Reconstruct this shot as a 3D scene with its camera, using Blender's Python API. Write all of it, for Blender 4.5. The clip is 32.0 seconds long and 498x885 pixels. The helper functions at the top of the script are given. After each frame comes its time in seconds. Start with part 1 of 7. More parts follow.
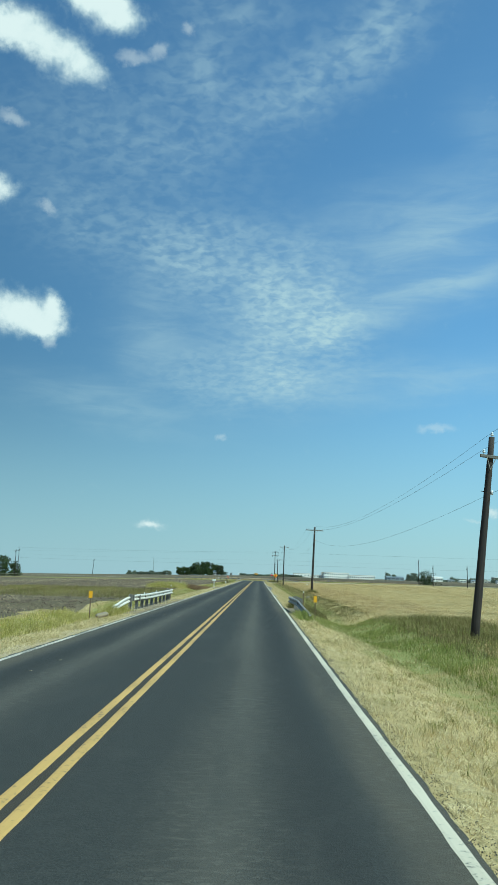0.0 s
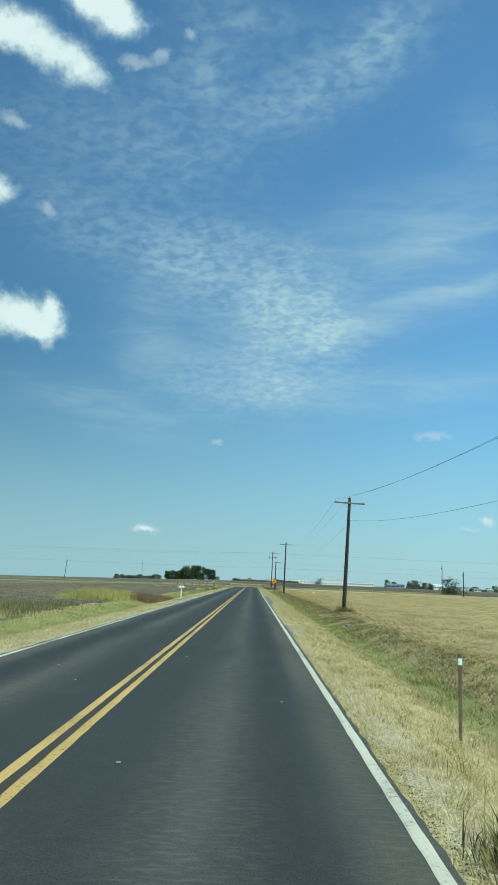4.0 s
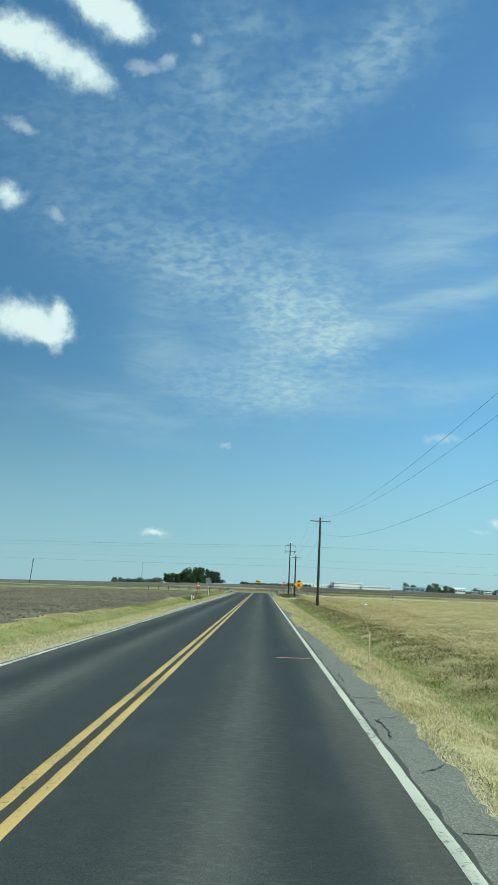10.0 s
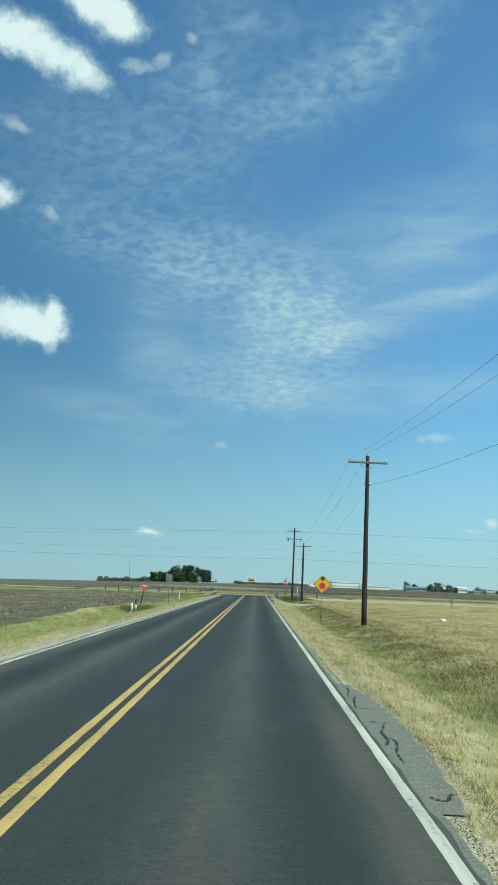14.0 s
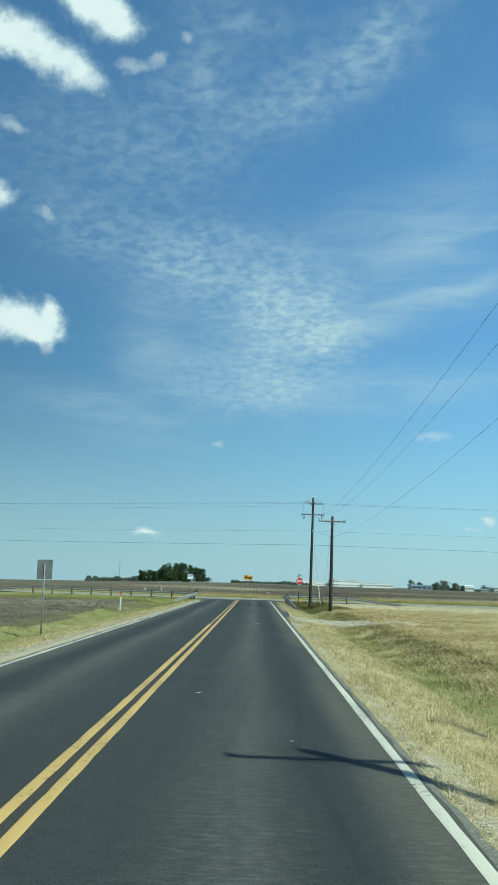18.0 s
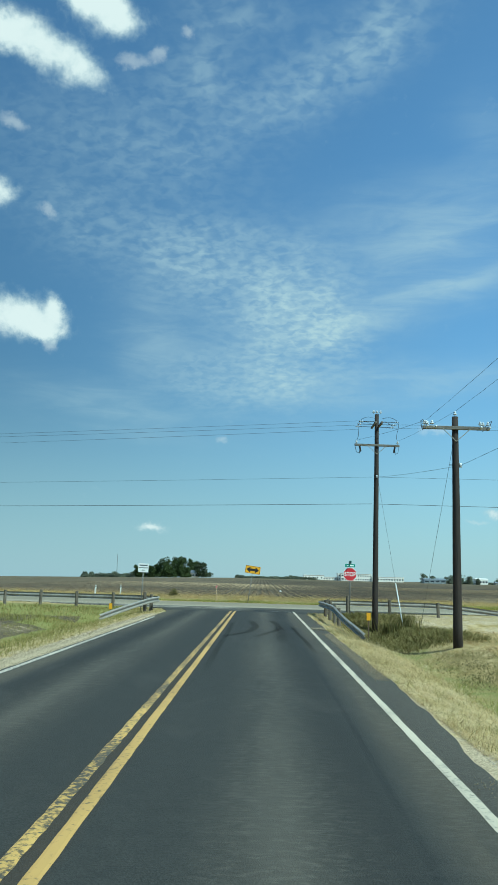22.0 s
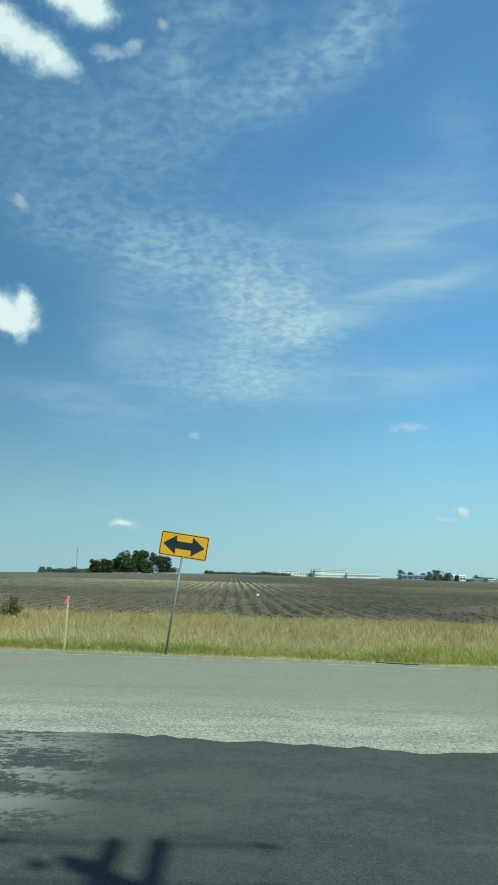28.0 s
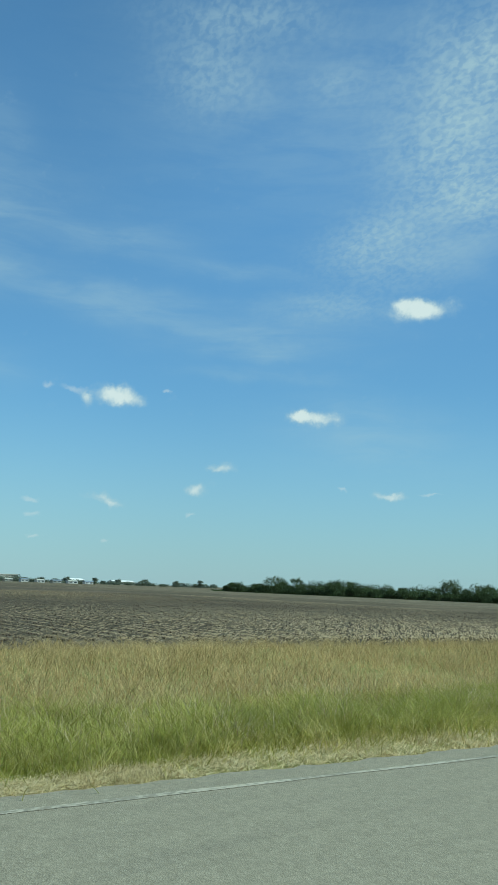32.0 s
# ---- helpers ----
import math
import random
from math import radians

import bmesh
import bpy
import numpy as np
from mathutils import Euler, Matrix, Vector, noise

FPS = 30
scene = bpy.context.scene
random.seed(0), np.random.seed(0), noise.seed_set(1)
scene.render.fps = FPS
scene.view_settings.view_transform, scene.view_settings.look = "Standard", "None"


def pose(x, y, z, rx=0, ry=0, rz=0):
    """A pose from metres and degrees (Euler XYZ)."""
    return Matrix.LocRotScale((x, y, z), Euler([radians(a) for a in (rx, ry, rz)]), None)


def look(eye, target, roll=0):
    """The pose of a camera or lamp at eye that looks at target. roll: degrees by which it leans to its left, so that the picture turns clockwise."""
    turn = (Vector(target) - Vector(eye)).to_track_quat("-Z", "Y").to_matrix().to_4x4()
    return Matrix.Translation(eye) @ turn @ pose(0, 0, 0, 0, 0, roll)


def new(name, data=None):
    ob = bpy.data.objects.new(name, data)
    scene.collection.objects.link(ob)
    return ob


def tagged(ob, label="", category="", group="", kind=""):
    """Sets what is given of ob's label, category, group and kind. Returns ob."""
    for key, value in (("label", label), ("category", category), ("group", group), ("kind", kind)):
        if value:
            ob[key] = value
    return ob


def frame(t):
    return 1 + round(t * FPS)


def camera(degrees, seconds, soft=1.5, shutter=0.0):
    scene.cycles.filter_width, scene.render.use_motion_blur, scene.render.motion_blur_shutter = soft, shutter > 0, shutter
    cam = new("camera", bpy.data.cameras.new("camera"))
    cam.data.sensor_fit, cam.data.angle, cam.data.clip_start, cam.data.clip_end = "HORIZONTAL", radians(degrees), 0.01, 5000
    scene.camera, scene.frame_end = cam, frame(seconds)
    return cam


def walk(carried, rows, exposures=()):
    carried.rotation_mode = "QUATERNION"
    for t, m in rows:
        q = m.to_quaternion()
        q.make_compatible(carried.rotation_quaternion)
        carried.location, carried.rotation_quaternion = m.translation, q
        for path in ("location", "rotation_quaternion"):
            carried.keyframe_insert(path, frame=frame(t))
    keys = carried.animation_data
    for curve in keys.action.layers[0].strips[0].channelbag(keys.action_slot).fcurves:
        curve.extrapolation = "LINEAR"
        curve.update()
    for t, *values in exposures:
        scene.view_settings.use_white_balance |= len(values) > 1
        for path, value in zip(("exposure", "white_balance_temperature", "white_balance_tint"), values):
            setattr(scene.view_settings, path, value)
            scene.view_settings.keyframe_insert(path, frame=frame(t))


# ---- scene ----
cam = camera(36.42, 32.0, soft=1.2)
# seconds, x, y, z, heading, tilt up, lean
PATH = [
    (0, 2.050, 0.000, 2.014, 1.006, 9.944, 1.620),
    (0.5, 2.053, 5.838, 2.005, 0.866, 9.947, 1.772),
    (1, 2.063, 11.704, 1.993, 0.758, 9.974, 1.939),
    (1.5, 2.077, 17.534, 1.981, 0.724, 10.056, 2.076),
    (2, 2.100, 23.247, 1.971, 0.689, 10.145, 2.187),
    (2.5, 2.131, 28.960, 1.968, 0.686, 10.249, 2.265),
    (3, 2.157, 34.711, 1.972, 0.689, 10.334, 2.311),
    (3.5, 2.187, 40.283, 1.975, 0.705, 10.349, 2.341),
    (5.5, 2.312, 63.123, 1.999, 0.919, 10.359, 2.526),
    (6, 2.296, 68.730, 2.000, 0.978, 10.441, 2.529),
    (6.5, 2.274, 74.381, 1.998, 1.076, 10.518, 2.497),
    (7, 2.251, 80.065, 1.994, 1.192, 10.554, 2.422),
    (7.5, 2.227, 85.722, 1.988, 1.299, 10.595, 2.330),
    (8, 2.198, 91.358, 1.982, 1.422, 10.639, 2.262),
    (8.5, 2.162, 96.979, 1.976, 1.541, 10.642, 2.217),
    (9, 2.125, 102.600, 1.972, 1.572, 10.636, 2.208),
    (9.5, 2.093, 108.235, 1.973, 1.544, 10.625, 2.205),
    (10, 2.072, 113.867, 1.975, 1.415, 10.587, 2.221),
    (10.5, 2.065, 119.477, 1.979, 1.217, 10.574, 2.272),
    (11, 2.073, 125.079, 1.983, 1.025, 10.533, 2.351),
    (11.5, 2.094, 130.679, 1.986, 0.914, 10.484, 2.440),
    (12, 2.124, 136.254, 1.989, 0.874, 10.497, 2.511),
    (12.5, 2.153, 141.812, 1.991, 0.921, 10.521, 2.529),
    (13, 2.165, 147.321, 1.994, 0.961, 10.508, 2.483),
    (13.5, 2.133, 152.761, 1.995, 1.010, 10.539, 2.349),
    (14, 2.083, 158.133, 1.996, 1.008, 10.550, 2.192),
    (14.5, 2.031, 163.384, 1.997, 0.944, 10.555, 2.066),
    (16.5, 1.844, 185.052, 1.988, 1.003, 10.451, 2.104),
    (17, 1.856, 190.547, 1.984, 1.014, 10.445, 2.038),
    (17.5, 1.881, 196.000, 1.980, 0.939, 10.462, 1.961),
    (18, 1.916, 201.333, 1.979, 0.800, 10.498, 1.864),
    (18.5, 1.948, 206.501, 1.982, 0.625, 10.550, 1.720),
    (19, 1.958, 211.519, 1.989, 0.524, 10.556, 1.567),
    (19.5, 1.920, 216.373, 1.996, 0.514, 10.529, 1.433),
    (20, 1.855, 221.227, 2.004, 0.667, 10.469, 1.348),
    (20.5, 1.778, 226.177, 2.011, 0.883, 10.403, 1.322),
    (21, 1.701, 231.290, 2.018, 1.074, 10.363, 1.343),
    (21.5, 1.636, 236.525, 2.020, 1.161, 10.254, 1.385),
    (22, 1.586, 241.643, 2.018, 1.104, 10.116, 1.408),
    (22.5, 1.555, 246.425, 2.012, 0.904, 10.032, 1.395),
    (23, 1.552, 251.052, 2.007, 0.637, 9.971, 1.392),
    (23.5, 1.574, 255.648, 2.005, 0.389, 9.903, 1.415),
    (24, 1.601, 260.118, 2.003, 0.191, 9.834, 1.434),
    (24.5, 1.637, 264.601, 1.998, 0.025, 9.689, 1.492),
    (26.5, 1.984, 278.656, 1.970, -0.433, 9.622, 1.774),
    (27, 2.056, 281.106, 1.973, -0.617, 9.681, 1.725),
    (27.5, 2.117, 283.120, 1.977, -0.812, 9.786, 1.621),
    (28, 2.169, 284.552, 1.979, -1.026, 9.876, 1.499),
    (28.5, 2.211, 285.464, 1.982, -1.307, 10.009, 1.438),
    (29, 2.246, 286.221, 1.982, -1.787, 10.126, 1.450),
    (29.5, 2.326, 287.173, 1.982, -2.823, 10.277, 1.555),
    (30, 2.488, 288.466, 1.981, -5.330, 10.407, 1.592),
    (30.5, 2.979, 290.094, 1.983, -9.989, 10.524, 1.484),
    (31, 3.807, 291.737, 1.992, -17.415, 10.751, 1.657),
    (31.5, 4.649, 293.438, 1.990, -26.950, 10.896, 1.886),
    (32, 5.489, 295.011, 1.991, -38.061, 10.885, 2.032),
]
walk(cam, [(t, pose(x, y, z, 90 + tilt, 0, yaw) @ pose(0, 0, 0, 0, 0, lean)) for t, x, y, z, yaw, tilt, lean in PATH],
     exposures=[(0.0, 0.0, 5100, -21), (30.6, 0.0, 5100, -21), (31.3, -0.06, 5100, -21), (32.0, -0.18, 5100, -21)])

# ---------------------------------------------------------------- light
SUN_EL, SUN_AZ = radians(50), radians(134)      # azimuth clockwise from +y


def nt(name):
    m = bpy.data.materials.new(name)
    m.use_nodes = True
    m.node_tree.nodes.clear()
    return m, m.node_tree.nodes, m.node_tree.links


class G:
    """Short-hand for one node tree."""

    def __init__(self, tree):
        self.t, self.n, self.l = tree, tree.nodes, tree.links

    def add(self, kind, operation=None, clamp=False, attribute=None):
        nd = self.n.new(kind)
        if operation:
            nd.operation = operation
        if clamp:
            nd.use_clamp = True
        if attribute:
            nd.attribute_name = attribute
        return nd

    def put(self, sock, v):
        if isinstance(v, bpy.types.NodeSocket):
            self.l.new(v, sock)
        elif isinstance(v, bpy.types.Node):
            self.l.new(v.outputs[0], sock)
        else:
            sock.default_value = v

    def math(self, op, a, b=0.0, c=0.0, clamp=False):
        nd = self.add("ShaderNodeMath", op, clamp)
        for s, v in zip(nd.inputs, (a, b, c)):
            self.put(s, v)
        return nd.outputs[0]

    def vmath(self, op, a, b=(0, 0, 0)):
        nd = self.add("ShaderNodeVectorMath", operation=op)
        self.put(nd.inputs[0], a)
        if op == "SCALE":
            self.put(nd.inputs["Scale"], b)
        else:
            self.put(nd.inputs[1], b)
        return nd

    def mix(self, f, a, b, blend="MIX"):
        nd = self.add("ShaderNodeMix")
        nd.data_type, nd.blend_type = "RGBA", blend
        self.put(nd.inputs["Factor"], f)
        ins = [s for s in nd.inputs if s.type == "RGBA"]
        self.put(ins[0], a)
        self.put(ins[1], b)
        return [s for s in nd.outputs if s.type == "RGBA"][0]

    def noise(self, vec, scale, detail=4.0, rough=0.55, dist=0.0):
        nd = self.add("ShaderNodeTexNoise")
        if vec is not None:
            self.put(nd.inputs["Vector"], vec)
        nd.inputs["Scale"].default_value, nd.inputs["Detail"].default_value = scale, detail
        nd.inputs["Roughness"].default_value, nd.inputs["Distortion"].default_value = rough, dist
        return nd.outputs[0]

    def ramp(self, f, lo, hi):
        nd = self.add("ShaderNodeMapRange")
        nd.interpolation_type = "SMOOTHSTEP"
        self.put(nd.inputs["Value"], f)
        nd.inputs["From Min"].default_value, nd.inputs["From Max"].default_value = lo, hi
        return nd.outputs[0]

    def mapped(self, vec, scale=(1, 1, 1), loc=(0, 0, 0), rot=(0, 0, 0)):
        nd = self.add("ShaderNodeMapping")
        self.put(nd.inputs["Vector"], vec)
        nd.inputs["Scale"].default_value, nd.inputs["Location"].default_value, nd.inputs["Rotation"].default_value = scale, loc, rot
        return nd.outputs[0]


def col(r, g, b):
    return (r, g, b, 1)


# sky with a high thin cloud sheet far above and away
world = bpy.data.worlds.new("world")
scene.world = world
world.use_nodes = True
world.node_tree.nodes.clear()
g = G(world.node_tree)
sky = g.add("ShaderNodeTexSky")
sky.sky_type, sky.sun_disc, sky.sun_elevation, sky.sun_rotation = "NISHITA", False, SUN_EL, -SUN_AZ
sky.air_density, sky.dust_density, sky.ozone_density, sky.altitude = 1.0, 0.0, 1.6, 150
way = g.add("ShaderNodeTexCoord").outputs["Generated"]
sep = g.add("ShaderNodeSeparateXYZ")
g.put(sep.inputs[0], way)
# thin high cloud and small cumulus by direction: azimuth, elevation, half-sizes in degrees, tilt (, amount)
PUFFS_WEST = [
    (-14.9, 39.5, 2.52, 1.48, 25),
    (-13.1, 38.6, 1.38, 0.89, 20),
    (-17.0, 39.9, 1.9, 0.95, 22),
    (-21.1, 36.7, 2.08, 1.21, 15),
    (-18.1, 36.0, 2.14, 1.24, 28),
    (-15.4, 35.4, 1.56, 1.06, 28),
    (-22.5, 36.5, 1.46, 0.93, 0),
    (-19.9, 18.5, 2.14, 1.56, 0),
    (-17.8, 18.2, 1.98, 1.27, 0),
    (-16.4, 19.0, 0.60, 1.20, -20),
    (-17.1, 17.3, 1.36, 0.52, 0),
    (-21.1, 26.6, 1.18, 0.96, 20),
    (-8.3, 3.5, 1.34, 0.33, 0),
    (16.9, 4.9, 0.79, 0.32, 0),
]
WISPS_WEST = [
    (-11.7, 36.2, 1.43, 0.54, -12),
    (-9.4, 37.0, 0.64, 0.64, 0),
    (-16.6, 16.7, 0.68, 0.80, 0),
    (-17.6, 25.8, 0.84, 0.50, 25),
    (13.0, 11.1, 1.55, 0.49, 0),
    (-3.2, 10.2, 0.56, 0.38, 0),
    (-20.6, 31.2, 1.29, 0.50, 10),
    (-7.2, 38.3, 0.64, 0.57, 0),
    (15.9, 4.3, 0.87, 0.20, 0),
]
PUFFS_EAST = [
    (51.6, 20.7, 2.33, 0.80, -2),
    (50.7, 21.0, 1.29, 0.56, 0),
    (43.4, 12.8, 1.87, 0.59, 0),
    (42.0, 13.0, 0.77, 0.47, 0),
    (28.8, 13.8, 1.42, 0.67, 14),
    (27.3, 13.9, 1.08, 0.58, 0),
    (25.4, 13.6, 0.62, 0.45, 40),
    (27.6, 6.1, 1.16, 0.41, 17),
    (34.1, 7.1, 0.76, 0.55, 0),
    (35.9, 8.8, 1.07, 0.34, 0),
    (48.9, 7.0, 1.24, 0.33, 3),
]
WISPS_EAST = [
    (24.5, 14.2, 0.98, 0.33, 0),
    (22.6, 14.1, 0.49, 0.36, 0),
    (45.2, 7.5, 0.42, 0.21, 0),
    (31.6, 14.5, 0.25, 0.21, 0),
    (22.1, 5.8, 0.72, 0.24, 0),
    (22.2, 4.7, 0.72, 0.20, 0),
    (22.5, 3.2, 0.56, 0.16, 0),
    (27.5, 3.1, 0.49, 0.21, 0),
    (33.8, 5.3, 0.38, 0.17, 0),
    (51.7, 7.2, 0.90, 0.16, 0),
]
VEILS_WEST = [
    (2.8, 19.5, 4.39, 3.35, -25, 0.80),
    (5.8, 17.9, 1.88, 1.67, -30, 0.45),
    (-0.1, 21.3, 4.58, 3.33, -10, 0.45),
    (-6.3, 23.1, 3.69, 2.66, 0, 0.36),
    (1.0, 14.6, 5.11, 1.91, -6, 0.62),
    (-5.2, 15.2, 3.18, 1.69, 0, 0.28),
    (-1.6, 24.3, 4.50, 2.05, 0, 0.32),
    (-12.9, 24.9, 6.33, 2.37, 8, 0.34),
    (-16.1, 30.6, 5.94, 4.08, 0, 0.25),
    (-7.1, 31.2, 5.37, 4.61, 0, 0.28),
    (-6.5, 36.0, 2.74, 2.01, -20, 0.42),
    (-2.9, 39.5, 4.19, 1.57, 0, 0.36),
    (9.6, 38.4, 4.34, 2.08, -38, 0.70),
    (3.5, 35.9, 3.11, 1.83, -30, 0.42),
    (-2.1, 33.4, 3.40, 2.08, -30, 0.33),
]
VEILS_EAST = [
    (56.5, 36.6, 4.44, 3.58, 0, 0.70),
    (53.3, 31.4, 4.25, 3.14, -10, 0.62),
    (56.4, 28.1, 3.53, 2.04, 0, 0.55),
    (47.7, 26.1, 4.17, 1.79, -20, 0.45),
    (34.0, 36.7, 3.46, 2.36, 0, 0.42),
    (36.7, 40.2, 5.22, 1.57, 0, 0.45),
    (44.6, 36.2, 2.19, 1.38, 0, 0.28),
    (44.8, 21.1, 3.51, 1.07, 0, 0.30),
    (49.2, 24.0, 3.80, 1.80, 0, 0.35),
]
SHEERS = [
    (12.7, 24.4, 6.68, 2.55, -18, 0.34),
    (14.4, 21.5, 5.53, 0.87, -11, 0.30),
    (9.2, 19.3, 4.93, 1.07, -12, 0.28),
    (8.0, 14.7, 8.37, 1.51, -5, 0.22),
    (14.3, 14.2, 4.86, 1.05, -8, 0.16),
    (-12.4, 12.4, 5.81, 1.66, 10, 0.22),
    (-9.1, 17.9, 2.50, 3.75, 0, 0.22),
    (10.1, 27.3, 7.81, 1.95, -10, 0.14),
    (17.5, 31.1, 1.80, 2.88, -30, 0.10),
    (-0.9, 18.4, 7.16, 5.48, -15, 0.16),
]
SHEERS_EAST = [
    (26.6, 25.3, 4.76, 1.35, 0, 0.20),
    (26.0, 21.2, 8.09, 1.05, 0, 0.18),
    (37.1, 23.6, 4.94, 0.54, 5, 0.16),
    (38.2, 18.3, 6.75, 1.10, 3, 0.24),
    (29.2, 19.9, 6.19, 0.99, 5, 0.14),
    (39.6, 16.0, 5.10, 0.51, 2, 0.16),
    (46.7, 11.7, 6.31, 2.31, 10, 0.20),
    (52.7, 25.4, 5.84, 2.33, 0, 0.18),
    (43.0, 20.5, 6.66, 1.50, 0, 0.16),
    (42.7, 35.2, 12.22, 7.41, 0, 0.15),
    (55.0, 31.9, 5.45, 7.26, 0, 0.12),
]
fuzz = g.add("ShaderNodeTexNoise")
g.put(fuzz.inputs["Vector"], way)
fuzz.inputs["Scale"].default_value, fuzz.inputs["Detail"].default_value, fuzz.inputs["Roughness"].default_value = 46, 7, 0.62
bent = g.vmath("ADD", way, g.vmath("SCALE", g.vmath("SUBTRACT", fuzz.outputs["Color"], (0.5, 0.5, 0.5)).outputs[0], 0.022).outputs[0]).outputs[0]


def lobe(src, az, el, w, h, tilt, amount=1.0):
    """A soft elliptical patch about one direction of the sky."""
    a, e, t = radians(az), radians(el), radians(tilt)
    r = Vector((math.cos(a), -math.sin(a), 0))
    u = Vector((-math.sin(a) * math.sin(e), -math.cos(a) * math.sin(e), math.cos(e)))
    c = Vector((math.sin(a) * math.cos(e), math.cos(a) * math.cos(e), math.sin(e)))
    rel = g.vmath("SUBTRACT", src, c[:]).outputs[0]
    out = []
    for axis, size in ((r * math.cos(t) - u * math.sin(t), w), (r * math.sin(t) + u * math.cos(t), h)):
        d = g.vmath("DOT_PRODUCT", rel, (axis / math.sin(radians(size)))[:]).outputs["Value"]
        out.append(g.math("MULTIPLY", d, d))
    q = g.math("ADD", out[0], out[1])
    return g.math("MULTIPLY", g.math("POWER", 2.718, g.math("MULTIPLY", q, -1.0)), amount)


def gather(src, *lists):
    total = None
    for rows in lists:
        for row in rows:
            h = lobe(src, *row)
            total = h if total is None else g.math("ADD", total, h)
    return total


# the cloud sheet lies flat overhead: its texture is laid out in a bent plane
sheet = g.vmath("SCALE", way, g.math("DIVIDE", 1.0, g.math("ADD", g.math("MAXIMUM", sep.outputs[2], 0.0), 0.42))).outputs[0]
sheet = g.mapped(sheet, (1, 1, 0))
waver = g.add("ShaderNodeTexNoise")
g.put(waver.inputs["Vector"], sheet)
waver.inputs["Scale"].default_value, waver.inputs["Detail"].default_value = 12.0, 4
torn = g.vmath("ADD", way, g.vmath("SCALE", g.vmath("SUBTRACT", waver.outputs["Color"], (0.5, 0.5, 0.5)).outputs[0], 0.035).outputs[0]).outputs[0]
thin, thin_e = gather(torn, VEILS_WEST), gather(torn, VEILS_EAST)
sheer = gather(torn, SHEERS, SHEERS_EAST)
wide = g.noise(sheet, 9, 4, 0.6, 0.6)
rip = g.noise(g.mapped(sheet, (0.8, 1.15, 1), rot=(0, 0, radians(16))), 62, 2.2, 0.5, 0.4)
rip_b = g.noise(g.mapped(sheet, (0.9, 1.1, 1), rot=(0, 0, radians(22))), 26, 3, 0.55, 0.6)
tex = g.math("ADD", g.math("MULTIPLY", g.ramp(rip, 0.34, 0.66), 0.62), g.math("MULTIPLY", g.ramp(rip_b, 0.36, 0.66), 0.38))
veil = g.math("MULTIPLY", g.math("MINIMUM", thin, 1.05), g.math("ADD", 0.55, g.math("MULTIPLY", g.ramp(wide, 0.3, 0.66), 0.45)))
cover = g.math("MULTIPLY", veil, g.math("ADD", 0.28, g.math("MULTIPLY", tex, 0.95)), clamp=True)
fleece = g.noise(g.mapped(sheet, (1.15, 0.85, 1), rot=(0, 0, radians(48))), 105, 2.5, 0.5, 0.4)
fine_e = g.math("ADD", 0.3, g.math("ADD", g.math("MULTIPLY", g.ramp(fleece, 0.34, 0.66), 0.6), g.math("MULTIPLY", g.ramp(rip_b, 0.36, 0.66), 0.3)))
cover = g.math("ADD", cover, g.math("MULTIPLY", g.math("MINIMUM", thin_e, 1.0), fine_e), clamp=True)
streak = g.noise(g.mapped(way, (1.0, 1.0, 5.0), rot=(0, radians(-10), 0)), 9, 5, 0.6, 0.5)
cover = g.math("ADD", g.math("MULTIPLY", cover, 0.72), g.math("MULTIPLY", sheer, g.math("ADD", 0.5, g.math("MULTIPLY", g.ramp(streak, 0.28, 0.72), 1.0))), clamp=True)
# the sky pales and dims towards the hazy horizon
grade = g.math("ADD", 0.52, g.math("MULTIPLY", g.ramp(sep.outputs[2], -0.05, 0.62), 0.50))
grade = g.math("MULTIPLY", grade, g.math("ADD", 1.0, g.math("MULTIPLY", g.math("MINIMUM", sep.outputs[0], 0.25), 0.68)))
clear = g.vmath("SCALE", sky.outputs[0], grade).outputs[0]
low = g.math("SUBTRACT", 1.0, g.ramp(sep.outputs[2], -0.06, 0.27))
clear = g.mix(g.math("MULTIPLY", low, 0.9), clear, col(3.05, 3.66, 4.1))
east = g.ramp(sep.outputs[0], 0.3, 0.6)
clear = g.vmath("SCALE", clear, g.math("ADD", 1.0, g.math("MULTIPLY", east, g.math("SUBTRACT", g.math("MULTIPLY", g.ramp(sep.outputs[2], 0.2, 0.6), 0.22), 0.07)))).outputs[0]
skyc = g.mix(cover, clear, col(4.35, 4.5, 4.55))
puff = gather(bent, PUFFS_WEST, PUFFS_EAST)
wisp = gather(bent, WISPS_WEST, WISPS_EAST)
curl = g.noise(way, 42, 8, 0.62, 0.2)
dense = g.ramp(g.math("ADD", puff, g.math("MULTIPLY", g.math("SUBTRACT", curl, 0.5), 1.25)), 0.12, 1.25)
faint = g.math("MULTIPLY", g.ramp(g.math("ADD", wisp, g.math("MULTIPLY", g.math("SUBTRACT", curl, 0.5), 1.1)), 0.3, 1.1), 0.36)
lit = g.mix(g.ramp(g.math("ADD", puff, g.math("MULTIPLY", curl, 2.0)), 1.15, 2.5), col(4.35, 4.45, 4.5), col(6.8, 5.95, 5.55))
skyc = g.mix(faint, skyc, col(6.4, 5.5, 5.2))
skyc = g.mix(dense, skyc, lit)
bg = g.add("ShaderNodeBackground")
g.put(bg.inputs["Color"], skyc)
bg.inputs["Strength"].default_value = 0.14
g.put(g.add("ShaderNodeOutputWorld").inputs["Surface"], bg.outputs[0])

